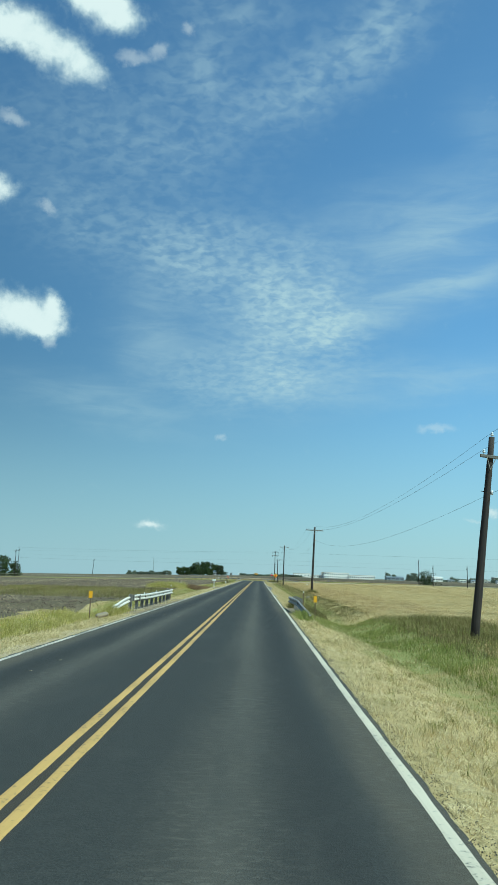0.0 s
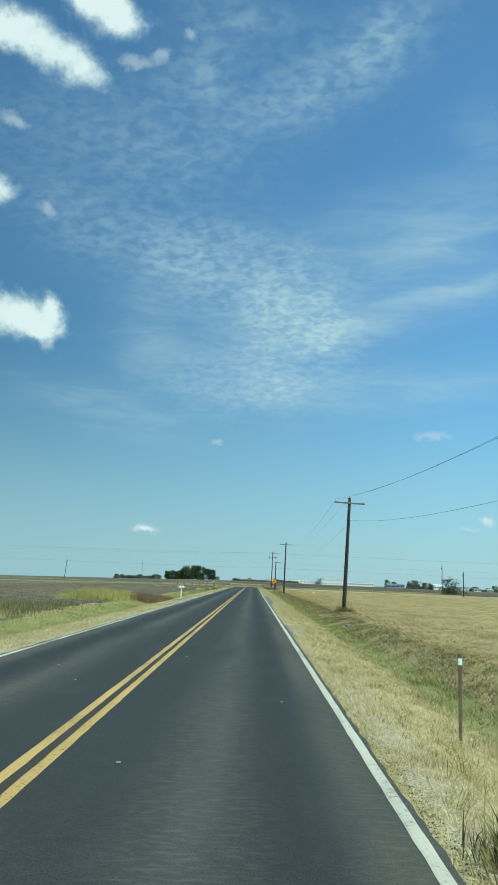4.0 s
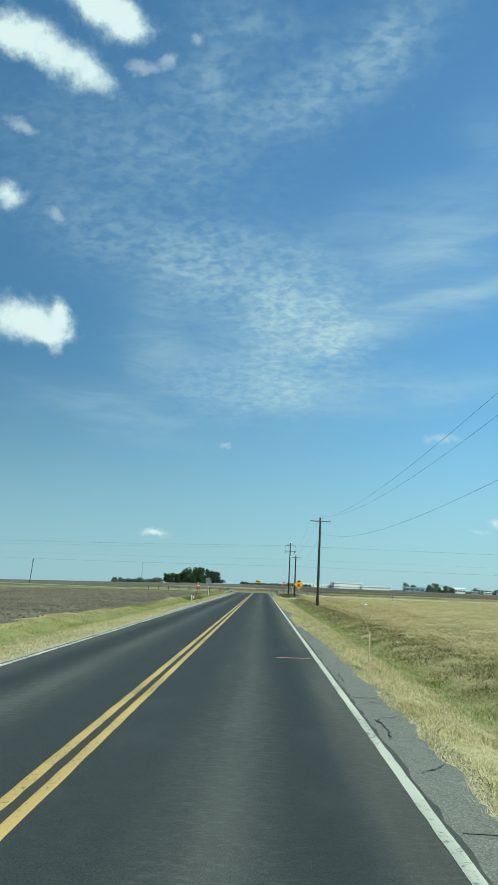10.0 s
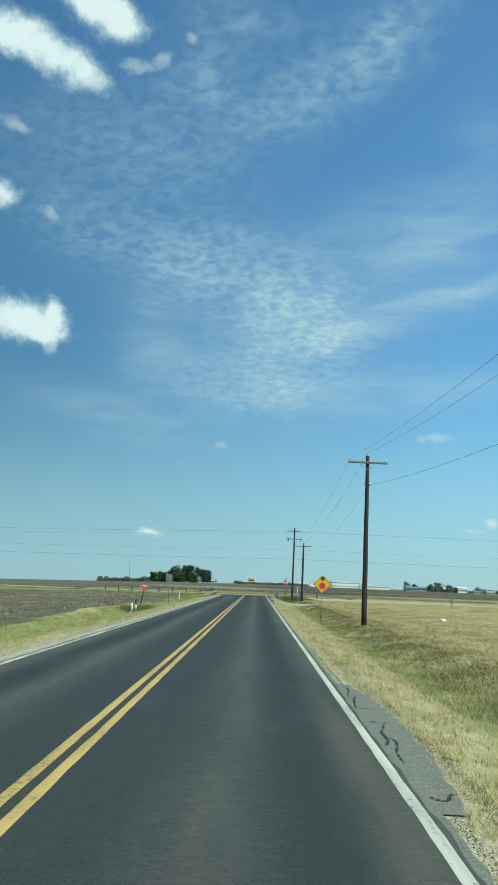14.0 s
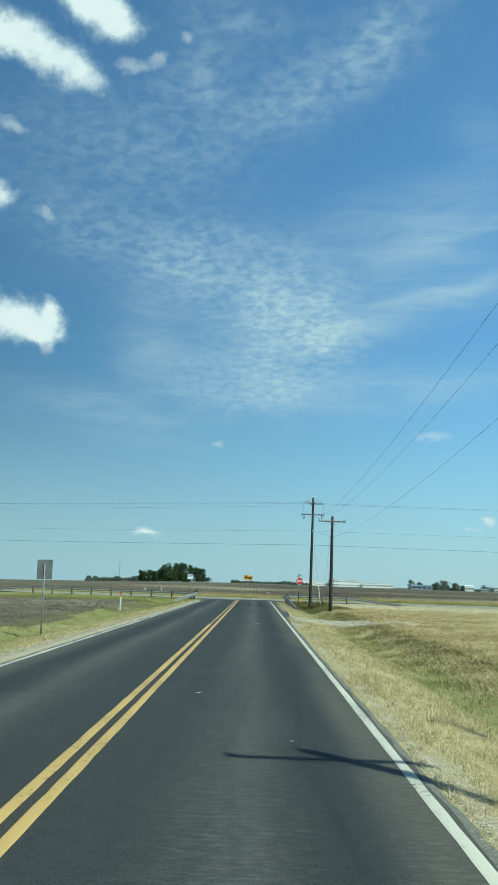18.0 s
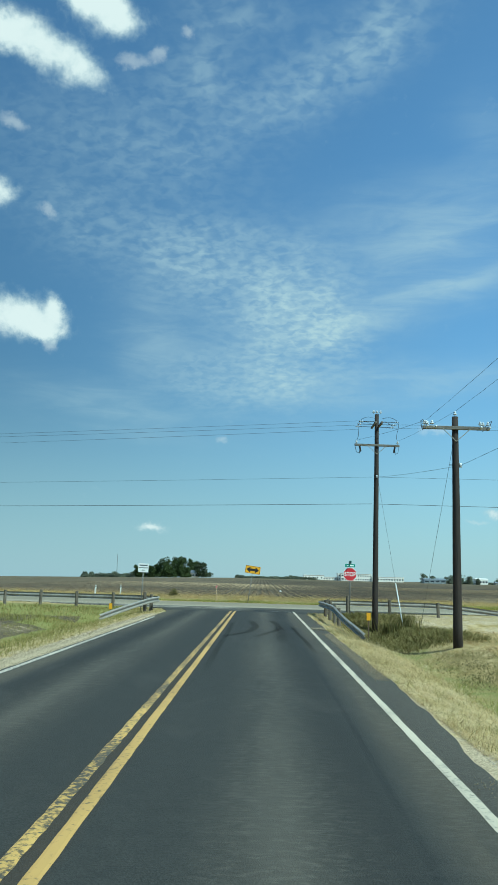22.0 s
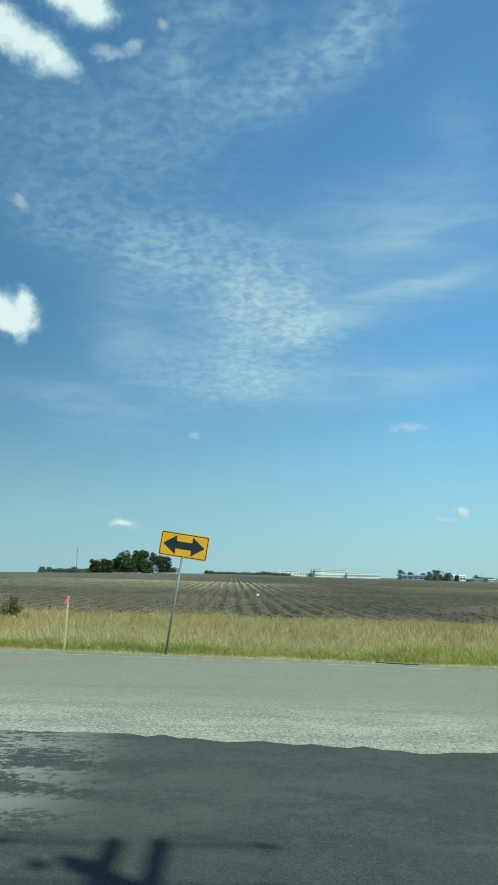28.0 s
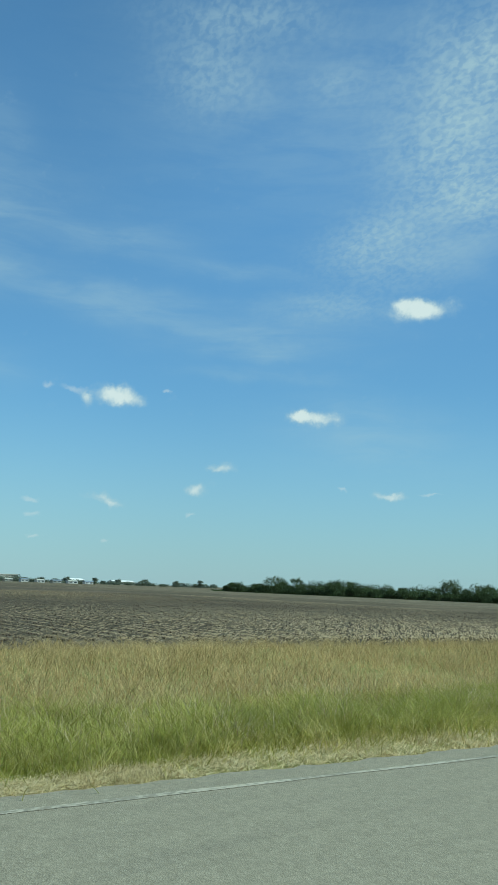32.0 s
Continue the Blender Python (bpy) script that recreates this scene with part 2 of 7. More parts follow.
sun_data = bpy.data.lights.new("sun", "SUN")
sun_data.energy, sun_data.angle, sun_data.color = 4.8, radians(0.53), (1.0, 0.95, 0.87)
sun = new("sun", sun_data)
sd = Vector((math.sin(SUN_AZ) * math.cos(SUN_EL), math.cos(SUN_AZ) * math.cos(SUN_EL), math.sin(SUN_EL)))
sun.matrix_world = look(sd * 100, (0, 0, 0))


# ---------------------------------------------------------------- materials
def principled(g, color, rough=0.8, metal=0.0, bump=None, strength=0.3, dist=0.02, spec=None):
    p = g.add("ShaderNodeBsdfPrincipled")
    g.put(p.inputs["Base Color"], color)
    g.put(p.inputs["Roughness"], rough)
    g.put(p.inputs["Metallic"], metal)
    if spec is not None:
        p.inputs["Specular IOR Level"].default_value = spec
    if bump is not None:
        b = g.add("ShaderNodeBump")
        g.put(b.inputs["Height"], bump)
        b.inputs["Strength"].default_value, b.inputs["Distance"].default_value = strength, dist
        g.put(p.inputs["Normal"], b.outputs[0])
    g.put(g.add("ShaderNodeOutputMaterial").inputs["Surface"], p.outputs[0])
    return p


def simple(name, c1, c2, scale=6.0, rough=0.7, metal=0.0, bump=0.25, detail=6, stretch=(1, 1, 1), spot=None):
    """Two-tone weathered surface in the thing's own coordinates."""
    m, n, l = nt(name)
    g = G(m.node_tree)
    co = g.mapped(g.add("ShaderNodeTexCoord").outputs["Object"], stretch)
    a = g.noise(co, scale, detail, 0.6)
    b = g.noise(co, scale * 7, 3, 0.6)
    f = g.ramp(g.math("ADD", g.math("MULTIPLY", a, 0.7), g.math("MULTIPLY", b, 0.3)), 0.35, 0.65)
    c = g.mix(f, col(*c1), col(*c2))
    if spot:
        c = g.mix(g.ramp(g.noise(co, scale * 2.3, 5, 0.7), 0.62, 0.7), c, col(*spot))
    principled(g, c, g.math("ADD", g.math("MULTIPLY", b, 0.2), rough - 0.1), metal, b, bump, 0.01)
    return m


def blades(name, cols, rough=0.75, trans=0.35):
    """Leaves, grass: a colour of its own for each loose piece."""
    m, n, l = nt(name)
    g = G(m.node_tree)
    r = g.add("ShaderNodeNewGeometry").outputs["Random Per Island"]
    cr = g.add("ShaderNodeValToRGB")
    cr.color_ramp.interpolation = "LINEAR"
    while len(cr.color_ramp.elements) < len(cols):
        cr.color_ramp.elements.new(0.5)
    for i, (e, c) in enumerate(zip(cr.color_ramp.elements, cols)):
        e.position, e.color = i / (len(cols) - 1), col(*c)
    g.put(cr.inputs[0], r)
    pos = g.add("ShaderNodeNewGeometry").outputs["Position"]
    patch, tuft, clump = g.noise(pos, 0.35, 4, 0.6), g.noise(pos, 2.1, 3, 0.6), g.noise(pos, 8.5, 3, 0.6)
    c = g.mix(g.math("MULTIPLY", g.ramp(patch, 0.38, 0.62), 0.55), cr.outputs[0], col(*cols[0]))
    c = g.mix(g.math("MULTIPLY", g.ramp(tuft, 0.46, 0.66), 0.5), c, col(*cols[-1]))
    c = g.mix(g.math("MULTIPLY", g.ramp(clump, 0.47, 0.64), 0.6), c, col(*[v * 0.55 for v in cols[0]]))
    d, t = g.add("ShaderNodeBsdfDiffuse"), g.add("ShaderNodeBsdfTranslucent")
    g.put(d.inputs[0], c)
    g.put(t.inputs[0], c)
    mx = g.add("ShaderNodeMixShader")
    mx.inputs[0].default_value = trans
    g.put(mx.inputs[1], d.outputs[0])
    g.put(mx.inputs[2], t.outputs[0])
    g.put(g.add("ShaderNodeOutputMaterial").inputs["Surface"], mx.outputs[0])
    return m


def ground_material():
    """Soil, dry grass, green grass and gravel by the land-use layer of the sheet."""
    m, n, l = nt("land")
    g = G(m.node_tree)
    pos = g.add("ShaderNodeNewGeometry").outputs["Position"]
    at = g.add("ShaderNodeAttribute", attribute="use")
    sp = g.add("ShaderNodeSeparateColor")
    g.put(sp.inputs[0], at.outputs["Color"])
    n1, n2, n3 = g.noise(pos, 0.12, 5, 0.6), g.noise(pos, 1.3, 5, 0.65), g.noise(pos, 9, 4, 0.7)
    fine = g.noise(pos, 34, 3, 0.7)
    edge = g.math("MULTIPLY", g.math("SUBTRACT", n2, 0.5), 0.9)
    soil = g.mix(g.ramp(n3, 0.35, 0.7), col(0.085, 0.066, 0.038), col(0.19, 0.15, 0.088))
    soil = g.mix(g.math("MULTIPLY", g.ramp(fine, 0.58, 0.72), 0.75), soil, col(0.56, 0.43, 0.28))
    soil = g.mix(g.math("MULTIPLY", g.ramp(n1, 0.45, 0.65), 0.35), soil, col(0.30, 0.225, 0.14))
    dry = g.mix(g.ramp(n2, 0.3, 0.7), col(0.45, 0.325, 0.125), col(0.60, 0.45, 0.21))
    dry = g.mix(g.math("MULTIPLY", g.ramp(n3, 0.44, 0.62), 0.75), dry, col(0.19, 0.145, 0.06))
    n0 = g.noise(g.mapped(pos, (1, 0.5, 1)), 0.35, 5, 0.65)
    dry = g.mix(g.math("MULTIPLY", g.ramp(n0, 0.48, 0.62), 0.8), dry, col(0.25, 0.19, 0.075))
    bleach = g.noise(g.mapped(pos, (1, 0.35, 1)), 0.75, 5, 0.7)
    dry = g.mix(g.math("MULTIPLY", g.ramp(bleach, 0.56, 0.68), 0.7), dry, col(0.66, 0.50, 0.26))
    dry = g.mix(g.math("MULTIPLY", g.ramp(n1, 0.45, 0.7), 0.5), dry, col(0.35, 0.265, 0.105))
    pale = g.math("MULTIPLY", at.outputs["Alpha"], g.ramp(g.noise(g.mapped(pos, (1, 0.6, 1)), 2.2, 6, 0.7), 0.36, 0.6))
    dry = g.mix(g.math("MULTIPLY", pale, 0.65), dry, g.mix(g.ramp(fine, 0.3, 0.7), col(0.42, 0.31, 0.13), col(0.72, 0.57, 0.31)))
    green = g.mix(g.ramp(n3, 0.35, 0.7), col(0.21, 0.205, 0.055), col(0.37, 0.335, 0.12))
    grav = g.mix(g.ramp(fine, 0.35, 0.65), col(0.29, 0.22, 0.125), col(0.72, 0.565, 0.36))
    c = g.mix(g.ramp(g.math("ADD", sp.outputs[1], edge), 0.35, 0.65), dry, green)
    c = g.mix(g.ramp(g.math("ADD", sp.outputs[0], g.math("MULTIPLY", edge, 0.6)), 0.4, 0.6), c, soil)
    c = g.mix(g.ramp(g.math("ADD", sp.outputs[2], g.math("MULTIPLY", edge, 0.8)), 0.4, 0.6), c, grav)
    h = g.math("ADD", g.math("MULTIPLY", n3, 0.7), g.math("MULTIPLY", fine, 0.3))
    principled(g, c, 0.95, 0, h, 0.9, 0.08, spec=0.1)
    return m


def asphalt(name, dark, light, tracks=True, chip=0.5, loose=False, scuffed=False):
    m, n, l = nt(name)
    g = G(m.node_tree)
    pos = g.add("ShaderNodeNewGeometry").outputs["Position"]
    s = g.add("ShaderNodeSeparateXYZ")
    g.put(s.inputs[0], pos)
    n1 = g.noise(g.mapped(pos, (1, 0.12, 1)), 0.8, 5, 0.6)
    n2 = g.noise(pos, 5, 5, 0.65)
    stones = g.add("ShaderNodeTexVoronoi")
    g.put(stones.inputs["Vector"], pos)
    stones.inputs["Scale"].default_value = 70
    grain = g.noise(pos, 38, 4, 0.7)
    c = g.mix(g.ramp(g.math("ADD", g.math("MULTIPLY", n2, 0.3), g.math("MULTIPLY", grain, 0.7)), 0.35, 0.68), col(*dark), col(*light))
    if tracks:
        wash = g.ramp(g.noise(g.mapped(pos, (2.2, 8.0, 1)), 1.8, 5, 0.65, 0.4), 0.47, 0.68)
        band = g.ramp(g.noise(g.mapped(pos, (0.02, 0.06, 1)), 1, 3, 0.5), 0.4, 0.6)
        # a narrow worn strip along the middle of each lane, dark wheel paths, and a browner outer edge
        ax = g.math("ABSOLUTE", g.math("ADD", s.outputs[0], g.math("MULTIPLY", g.math("SUBTRACT", n1, 0.5), 0.3)))
        off = g.math("ABSOLUTE", g.math("SUBTRACT", ax, 1.82))
        core = g.math("SUBTRACT", 1.0, g.ramp(off, 0.04, 0.34))
        broad = g.math("SUBTRACT", 1.0, g.ramp(off, 0.1, 0.95))
        path = g.math("SUBTRACT", 1.0, g.ramp(g.math("ABSOLUTE", g.math("SUBTRACT", ax, 2.55)), 0.1, 0.5))
        edge = g.math("SUBTRACT", g.ramp(ax, 2.9, 3.4), g.ramp(ax, 3.9, 4.3))
        along = g.ramp(n1, 0.25, 0.65)
        c = g.mix(g.math("MULTIPLY", broad, g.math("ADD", 0.08, g.math("MULTIPLY", along, 0.22))), c, col(0.118, 0.098, 0.07))
        c = g.mix(g.math("MULTIPLY", core, g.math("ADD", 0.06, g.math("MULTIPLY", along, 0.26))), c, col(0.15, 0.128, 0.096))
        c = g.mix(g.math("MULTIPLY", edge, g.math("ADD", 0.18, g.math("MULTIPLY", along, 0.5))), c, col(0.128, 0.103, 0.068))
        c = g.mix(g.math("MULTIPLY", path, 0.5), c, col(0.030, 0.028, 0.024))
        c = g.mix(g.math("MULTIPLY", g.math("MULTIPLY", g.math("MAXIMUM", broad, edge), wash), g.math("ADD", 0.08, g.math("MULTIPLY", band, 0.42))), c, col(0.16, 0.138, 0.105))
        comb = g.ramp(g.noise(g.mapped(pos, (2.4, 6.0, 1)), 2.8, 5, 0.75, 0.8), 0.5, 0.62)
        c = g.mix(g.math("MULTIPLY", g.math("MULTIPLY", g.math("ADD", g.math("MAXIMUM", broad, edge), 0.12), comb), g.math("ADD", 0.05, g.math("MULTIPLY", along, 0.26))), c, col(0.18, 0.155, 0.118))
        blot = g.ramp(g.noise(g.mapped(pos, (0.6, 0.22, 1)), 1.4, 5, 0.65, 0.5), 0.52, 0.7)
        c = g.mix(g.math("MULTIPLY", blot, 0.35), c, col(0.082, 0.074, 0.06))
        seam = g.math("SUBTRACT", 1.0, g.ramp(g.math("ABSOLUTE", g.math("ADD", s.outputs[0], 0.02)), 0.05, 0.3))
        c = g.mix(g.math("MULTIPLY", seam, g.math("ADD", 0.2, g.math("MULTIPLY", n2, 0.5))), c, col(0.075, 0.052, 0.03))
    else:
        c = g.mix(g.math("MULTIPLY", g.ramp(n1, 0.4, 0.7), 0.5), c, col(*[v * 0.8 for v in light]))
        if scuffed:
            v = g.math("ADD", s.outputs[1], g.math("MULTIPLY", s.outputs[0], 0.134))
            zone = g.math("SUBTRACT", g.ramp(v, 290.3, 291.6), g.math("MULTIPLY", g.ramp(v, 293.6, 295.0), 0.4))
            zone = g.math("MULTIPLY", zone, g.math("SUBTRACT", 1.0, g.math("MULTIPLY", g.ramp(s.outputs[0], -0.3, 1.3), 0.92)))
            patch = g.noise(g.mapped(pos, (0.7, 1.5, 1), rot=(0, 0, radians(-8))), 0.9, 4, 0.6, 0.1)
            speck = g.noise(pos, 9, 6, 0.8)
            scuff = g.ramp(g.math("ADD", g.math("MULTIPLY", patch, 0.55), g.math("MULTIPLY", speck, 0.45)), 0.47, 0.53)
            mottle = g.ramp(g.noise(g.mapped(pos, (1.0, 1.0, 1)), 2.3, 6, 0.75), 0.5, 0.68)
            c = g.mix(g.math("MULTIPLY", mottle, 0.35), c, col(0.115, 0.102, 0.082))
            c = g.mix(g.math("MULTIPLY", g.math("MULTIPLY", zone, scuff), 0.62), c, col(0.46, 0.395, 0.30))
        if loose:
            v = g.math("ADD", s.outputs[1], g.math("MULTIPLY", s.outputs[0], 0.134))
            rim = g.math("SUBTRACT", 1.0, g.ramp(g.math("ADD", v, g.math("MULTIPLY", n1, 2.5)), 296.3, 299.8))
            fleck = g.ramp(g.math("ADD", g.math("MULTIPLY", g.noise(pos, 26, 5, 0.75), 0.6), g.math("MULTIPLY", g.noise(g.mapped(pos, (0.5, 1.2, 1)), 1.3, 5, 0.65), 0.4)), 0.44, 0.58)
            c = g.mix(g.math("MULTIPLY", g.math("MULTIPLY", rim, fleck), 0.62), c, col(0.60, 0.50, 0.36))
            arcs = g.ramp(g.noise(g.mapped(pos, (0.25, 2.2, 1), rot=(0, 0, radians(-9))), 0.9, 5, 0.6, 0.5), 0.5, 0.7)
            c = g.mix(g.math("MULTIPLY", arcs, 0.24), c, col(0.15, 0.125, 0.09))
            dark = g.ramp(g.noise(g.mapped(pos, (1.0, 1.0, 1)), 11, 6, 0.78), 0.5, 0.62)
            c = g.mix(g.math("MULTIPLY", dark, 0.10), c, col(0.10, 0.085, 0.055))
            grit = g.noise(g.mapped(pos, (1.0, 0.45, 1)), 23, 4, 0.8)
            c = g.mix(g.math("MULTIPLY", g.ramp(grit, 0.53, 0.6), g.math("ADD", 0.10, g.math("MULTIPLY", rim, 0.45))), c, col(0.12, 0.10, 0.065))
            c = g.mix(g.math("MULTIPLY", g.math("SUBTRACT", 1.0, g.ramp(grit, 0.40, 0.47)), g.math("ADD", 0.10, g.math("MULTIPLY", rim, 0.38))), c, col(0.62, 0.525, 0.38))
            pale = g.ramp(g.noise(pos, 7, 6, 0.8), 0.54, 0.66)
            c = g.mix(g.math("MULTIPLY", pale, 0.14), c, col(0.46, 0.385, 0.265))
    c = g.mix(g.math("MULTIPLY", g.ramp(stones.outputs["Color"], 0.45, 0.9), chip), c, col(*[min(1, v * 1.9) for v in light]))
    h = g.math("ADD", stones.outputs["Distance"], g.math("MULTIPLY", n2, 0.6))
    principled(g, c, g.math("ADD", 0.72, g.math("MULTIPLY", n2, 0.2)), 0, h, 0.5, 0.012, spec=0.2)
    return m


def paint(name, c1, under, wear):
    """Road paint, worn through in spots."""
    m, n, l = nt(name)
    g = G(m.node_tree)
    pos = g.add("ShaderNodeNewGeometry").outputs["Position"]
    a, b = g.noise(pos, 14, 5, 0.7), g.noise(g.mapped(pos, (1, 0.3, 1)), 1.1, 4, 0.6)
    f = g.ramp(g.math("ADD", g.math("MULTIPLY", a, 0.65), g.math("MULTIPLY", b, 0.35)), wear - 0.06, wear + 0.05)
    c = g.mix(g.ramp(b, 0.3, 0.7), col(*c1), col(*[v * 0.8 for v in c1]))
    principled(g, g.mix(f, c, col(*under)), 0.65, 0, a, 0.3, 0.004)
    return m


M = {}
M["land"] = ground_material()
M["asphalt"] = asphalt("dark_asphalt", (0.0335, 0.0318, 0.0268), (0.062, 0.0585, 0.0495), True, 0.12)
M["apron"] = asphalt("rough_apron_asphalt", (0.04, 0.0355, 0.028), (0.085, 0.076, 0.06), False, 0.25, False, True)
M["shoulder"] = asphalt("old_shoulder_asphalt", (0.055, 0.047, 0.036), (0.115, 0.099, 0.075), False, 0.3)
M["chipseal"] = asphalt("grey_chip_seal", (0.225, 0.187, 0.122), (0.34, 0.285, 0.19), False, 0.10, True)
M["slab"] = asphalt("grey_shoulder_slab", (0.125, 0.107, 0.078), (0.255, 0.215, 0.155), False, 0.35)
M["white_line"] = paint("white_road_paint", (0.68, 0.57, 0.40), (0.16, 0.138, 0.105), 0.585)
M["old_line"] = paint("worn_white_paint", (0.58, 0.50, 0.39), (0.07, 0.062, 0.05), 0.50)
M["yellow_line"] = paint("yellow_road_paint", (0.62, 0.375, 0.105), (0.085, 0.07, 0.045), 0.59)
M["yellow_worn"] = paint("worn_yellow_paint", (0.66, 0.41, 0.11), (0.085, 0.07, 0.045), 0.51)
M["white_worn"] = paint("thin_white_paint", (0.66, 0.57, 0.44), (0.10, 0.088, 0.07), 0.54)
M["pink"] = paint("pink_marking_paint", (0.75, 0.25, 0.24), (0.06, 0.05, 0.05), 0.58)
M["pole"] = simple("dark_pole_wood", (0.018, 0.013, 0.0095), (0.044, 0.030, 0.021), 1.5, 0.85, 0, 0.5, stretch=(9, 9, 0.5))
M["arm"] = simple("grey_arm_wood", (0.10, 0.09, 0.075), (0.21, 0.19, 0.155), 4, 0.85, 0, 0.4, stretch=(0.7, 8, 8))
M["post_wood"] = simple("weathered_post_wood", (0.075, 0.06, 0.042), (0.20, 0.165, 0.12), 2.5, 0.9, 0, 0.5, stretch=(6, 6, 0.8))
M["zinc"] = simple("galvanised_steel", (0.29, 0.262, 0.22), (0.40, 0.362, 0.305), 3, 0.55, 0.2, 0.1, spot=(0.28, 0.25, 0.2))
M["pale_rail"] = simple("chalky_galvanised_steel", (0.60, 0.54, 0.44), (0.74, 0.67, 0.56), 3, 0.6, 0.05, 0.1, spot=(0.36, 0.31, 0.25))
M["dull_post"] = simple("dull_galvanised_post", (0.16, 0.145, 0.12), (0.27, 0.245, 0.205), 4, 0.65, 0.2, 0.1)
M["steel"] = simple("sign_post_steel", (0.17, 0.16, 0.14), (0.26, 0.245, 0.22), 5, 0.6, 0.25, 0.1)
M["iron"] = simple("dark_hardware", (0.02, 0.02, 0.02), (0.06, 0.055, 0.05), 8, 0.6, 0.5, 0.2)
M["porcelain"] = simple("insulator_glaze", (0.55, 0.58, 0.6), (0.72, 0.74, 0.75), 6, 0.25, 0, 0.05)
M["wire"] = simple("overhead_wire", (0.03, 0.03, 0.032), (0.06, 0.06, 0.06), 4, 0.6, 0.3, 0.0)
M["yellow"] = simple("yellow_sheeting", (0.70, 0.34, 0.006), (0.76, 0.38, 0.009), 3, 0.45, 0, 0.02)
M["black"] = simple("black_sheeting", (0.012, 0.012, 0.013), (0.02, 0.02, 0.02), 5, 0.5, 0, 0.02)
M["red"] = simple("red_sheeting", (0.50, 0.02, 0.03), (0.56, 0.03, 0.04), 4, 0.45, 0, 0.02)
M["white"] = simple("white_sheeting", (0.85, 0.83, 0.78), (0.89, 0.87, 0.82), 4, 0.5, 0, 0.02)
M["green_sign"] = simple("green_sheeting", (0.01, 0.19, 0.12), (0.015, 0.23, 0.15), 4, 0.45, 0, 0.02)
M["alu"] = simple("bare_sign_back", (0.15, 0.145, 0.13), (0.22, 0.21, 0.19), 3, 0.6, 0.3, 0.05)
M["white_post"] = simple("white_painted_wood", (0.66, 0.64, 0.58), (0.78, 0.76, 0.70), 3, 0.75, 0, 0.2, spot=(0.36, 0.32, 0.26))
M["brown_post"] = simple("rusty_steel_post", (0.12, 0.075, 0.045), (0.2, 0.13, 0.08), 7, 0.8, 0.2, 0.3)
M["orange"] = simple("orange_red_marker", (0.50, 0.09, 0.04), (0.60, 0.13, 0.06), 4, 0.6, 0, 0.05)
M["stake"] = simple("pine_stake", (0.55, 0.38, 0.2), (0.66, 0.48, 0.28), 4, 0.8, 0, 0.2, stretch=(5, 5, 0.6))
M["ribbon"] = simple("pink_ribbon", (0.85, 0.12, 0.2), (0.9, 0.2, 0.28), 6, 0.6, 0, 0.05)
M["bark"] = simple("bark", (0.05, 0.037, 0.026), (0.12, 0.09, 0.065), 3, 0.9, 0, 0.6, stretch=(3, 3, 0.7))
M["leaf"] = blades("oak_leaves", [(0.048, 0.066, 0.025), (0.088, 0.115, 0.042), (0.14, 0.165, 0.063)], trans=0.3)
# far foliage: distance haze is mixed into the leaf colour as paler grey-green
M["leaf_hazed"] = blades("haze_paled_leaves", [(0.15, 0.165, 0.115), (0.21, 0.228, 0.155), (0.28, 0.29, 0.20)], trans=0.3)
M["leaf_mid"] = blades("wood_leaves", [(0.075, 0.097, 0.042), (0.12, 0.147, 0.06), (0.16, 0.185, 0.08)], trans=0.35)
M["leaf_pale"] = blades("pale_leaves", [(0.05, 0.065, 0.03), (0.09, 0.105, 0.055), (0.12, 0.13, 0.07)], trans=0.25)
M["grass_dry"] = blades("dry_grass", [(0.52, 0.395, 0.165), (0.78, 0.62, 0.33), (0.93, 0.79, 0.51), (0.70, 0.55, 0.26)], trans=0.3)
M["grass_green"] = blades("green_grass", [(0.20, 0.195, 0.05), (0.32, 0.29, 0.08), (0.45, 0.38, 0.13), (0.62, 0.49, 0.22)])
M["grass_tan"] = blades("seeding_grass", [(0.46, 0.315, 0.13), (0.74, 0.53, 0.25), (0.60, 0.435, 0.18), (0.88, 0.68, 0.34)], trans=0.4)
M["grass_belt"] = blades("belt_grass", [(0.34, 0.31, 0.06), (0.52, 0.45, 0.105), (0.68, 0.555, 0.175), (0.92, 0.75, 0.38)], trans=0.45)
M["grass_lush"] = blades("lush_grass", [(0.23, 0.26, 0.05), (0.33, 0.36, 0.08), (0.43, 0.42, 0.125), (0.60, 0.52, 0.21)], trans=0.5)
M["grass_pasture"] = blades("pasture_grass", [(0.42, 0.295, 0.12), (0.64, 0.455, 0.205), (0.86, 0.65, 0.35), (0.56, 0.40, 0.17)], trans=0.3)
M["grass_weed"] = blades("dull_weeds", [(0.22, 0.18, 0.07), (0.42, 0.32, 0.15), (0.27, 0.25, 0.085), (0.19, 0.185, 0.06)], trans=0.3)
M["weed_leaf"] = blades("dark_weeds", [(0.09, 0.09, 0.03), (0.17, 0.155, 0.05), (0.25, 0.21, 0.075), (0.44, 0.34, 0.145)], trans=0.2)
M["grass_bright"] = blades("bright_grass", [(0.30, 0.30, 0.06), (0.50, 0.46, 0.10), (0.72, 0.61, 0.20)], trans=0.45)
M["weed_brown"] = blades("brown_weeds", [(0.22, 0.125, 0.075), (0.33, 0.205, 0.12), (0.42, 0.29, 0.165), (0.27, 0.20, 0.085)], trans=0.35)
M["straw_pale"] = blades("bleached_straw", [(0.58, 0.455, 0.21), (0.73, 0.59, 0.31), (0.84, 0.71, 0.43)], trans=0.3)
M["straw"] = blades("straw_litter", [(0.42, 0.31, 0.165), (0.62, 0.47, 0.27), (0.80, 0.63, 0.39)])
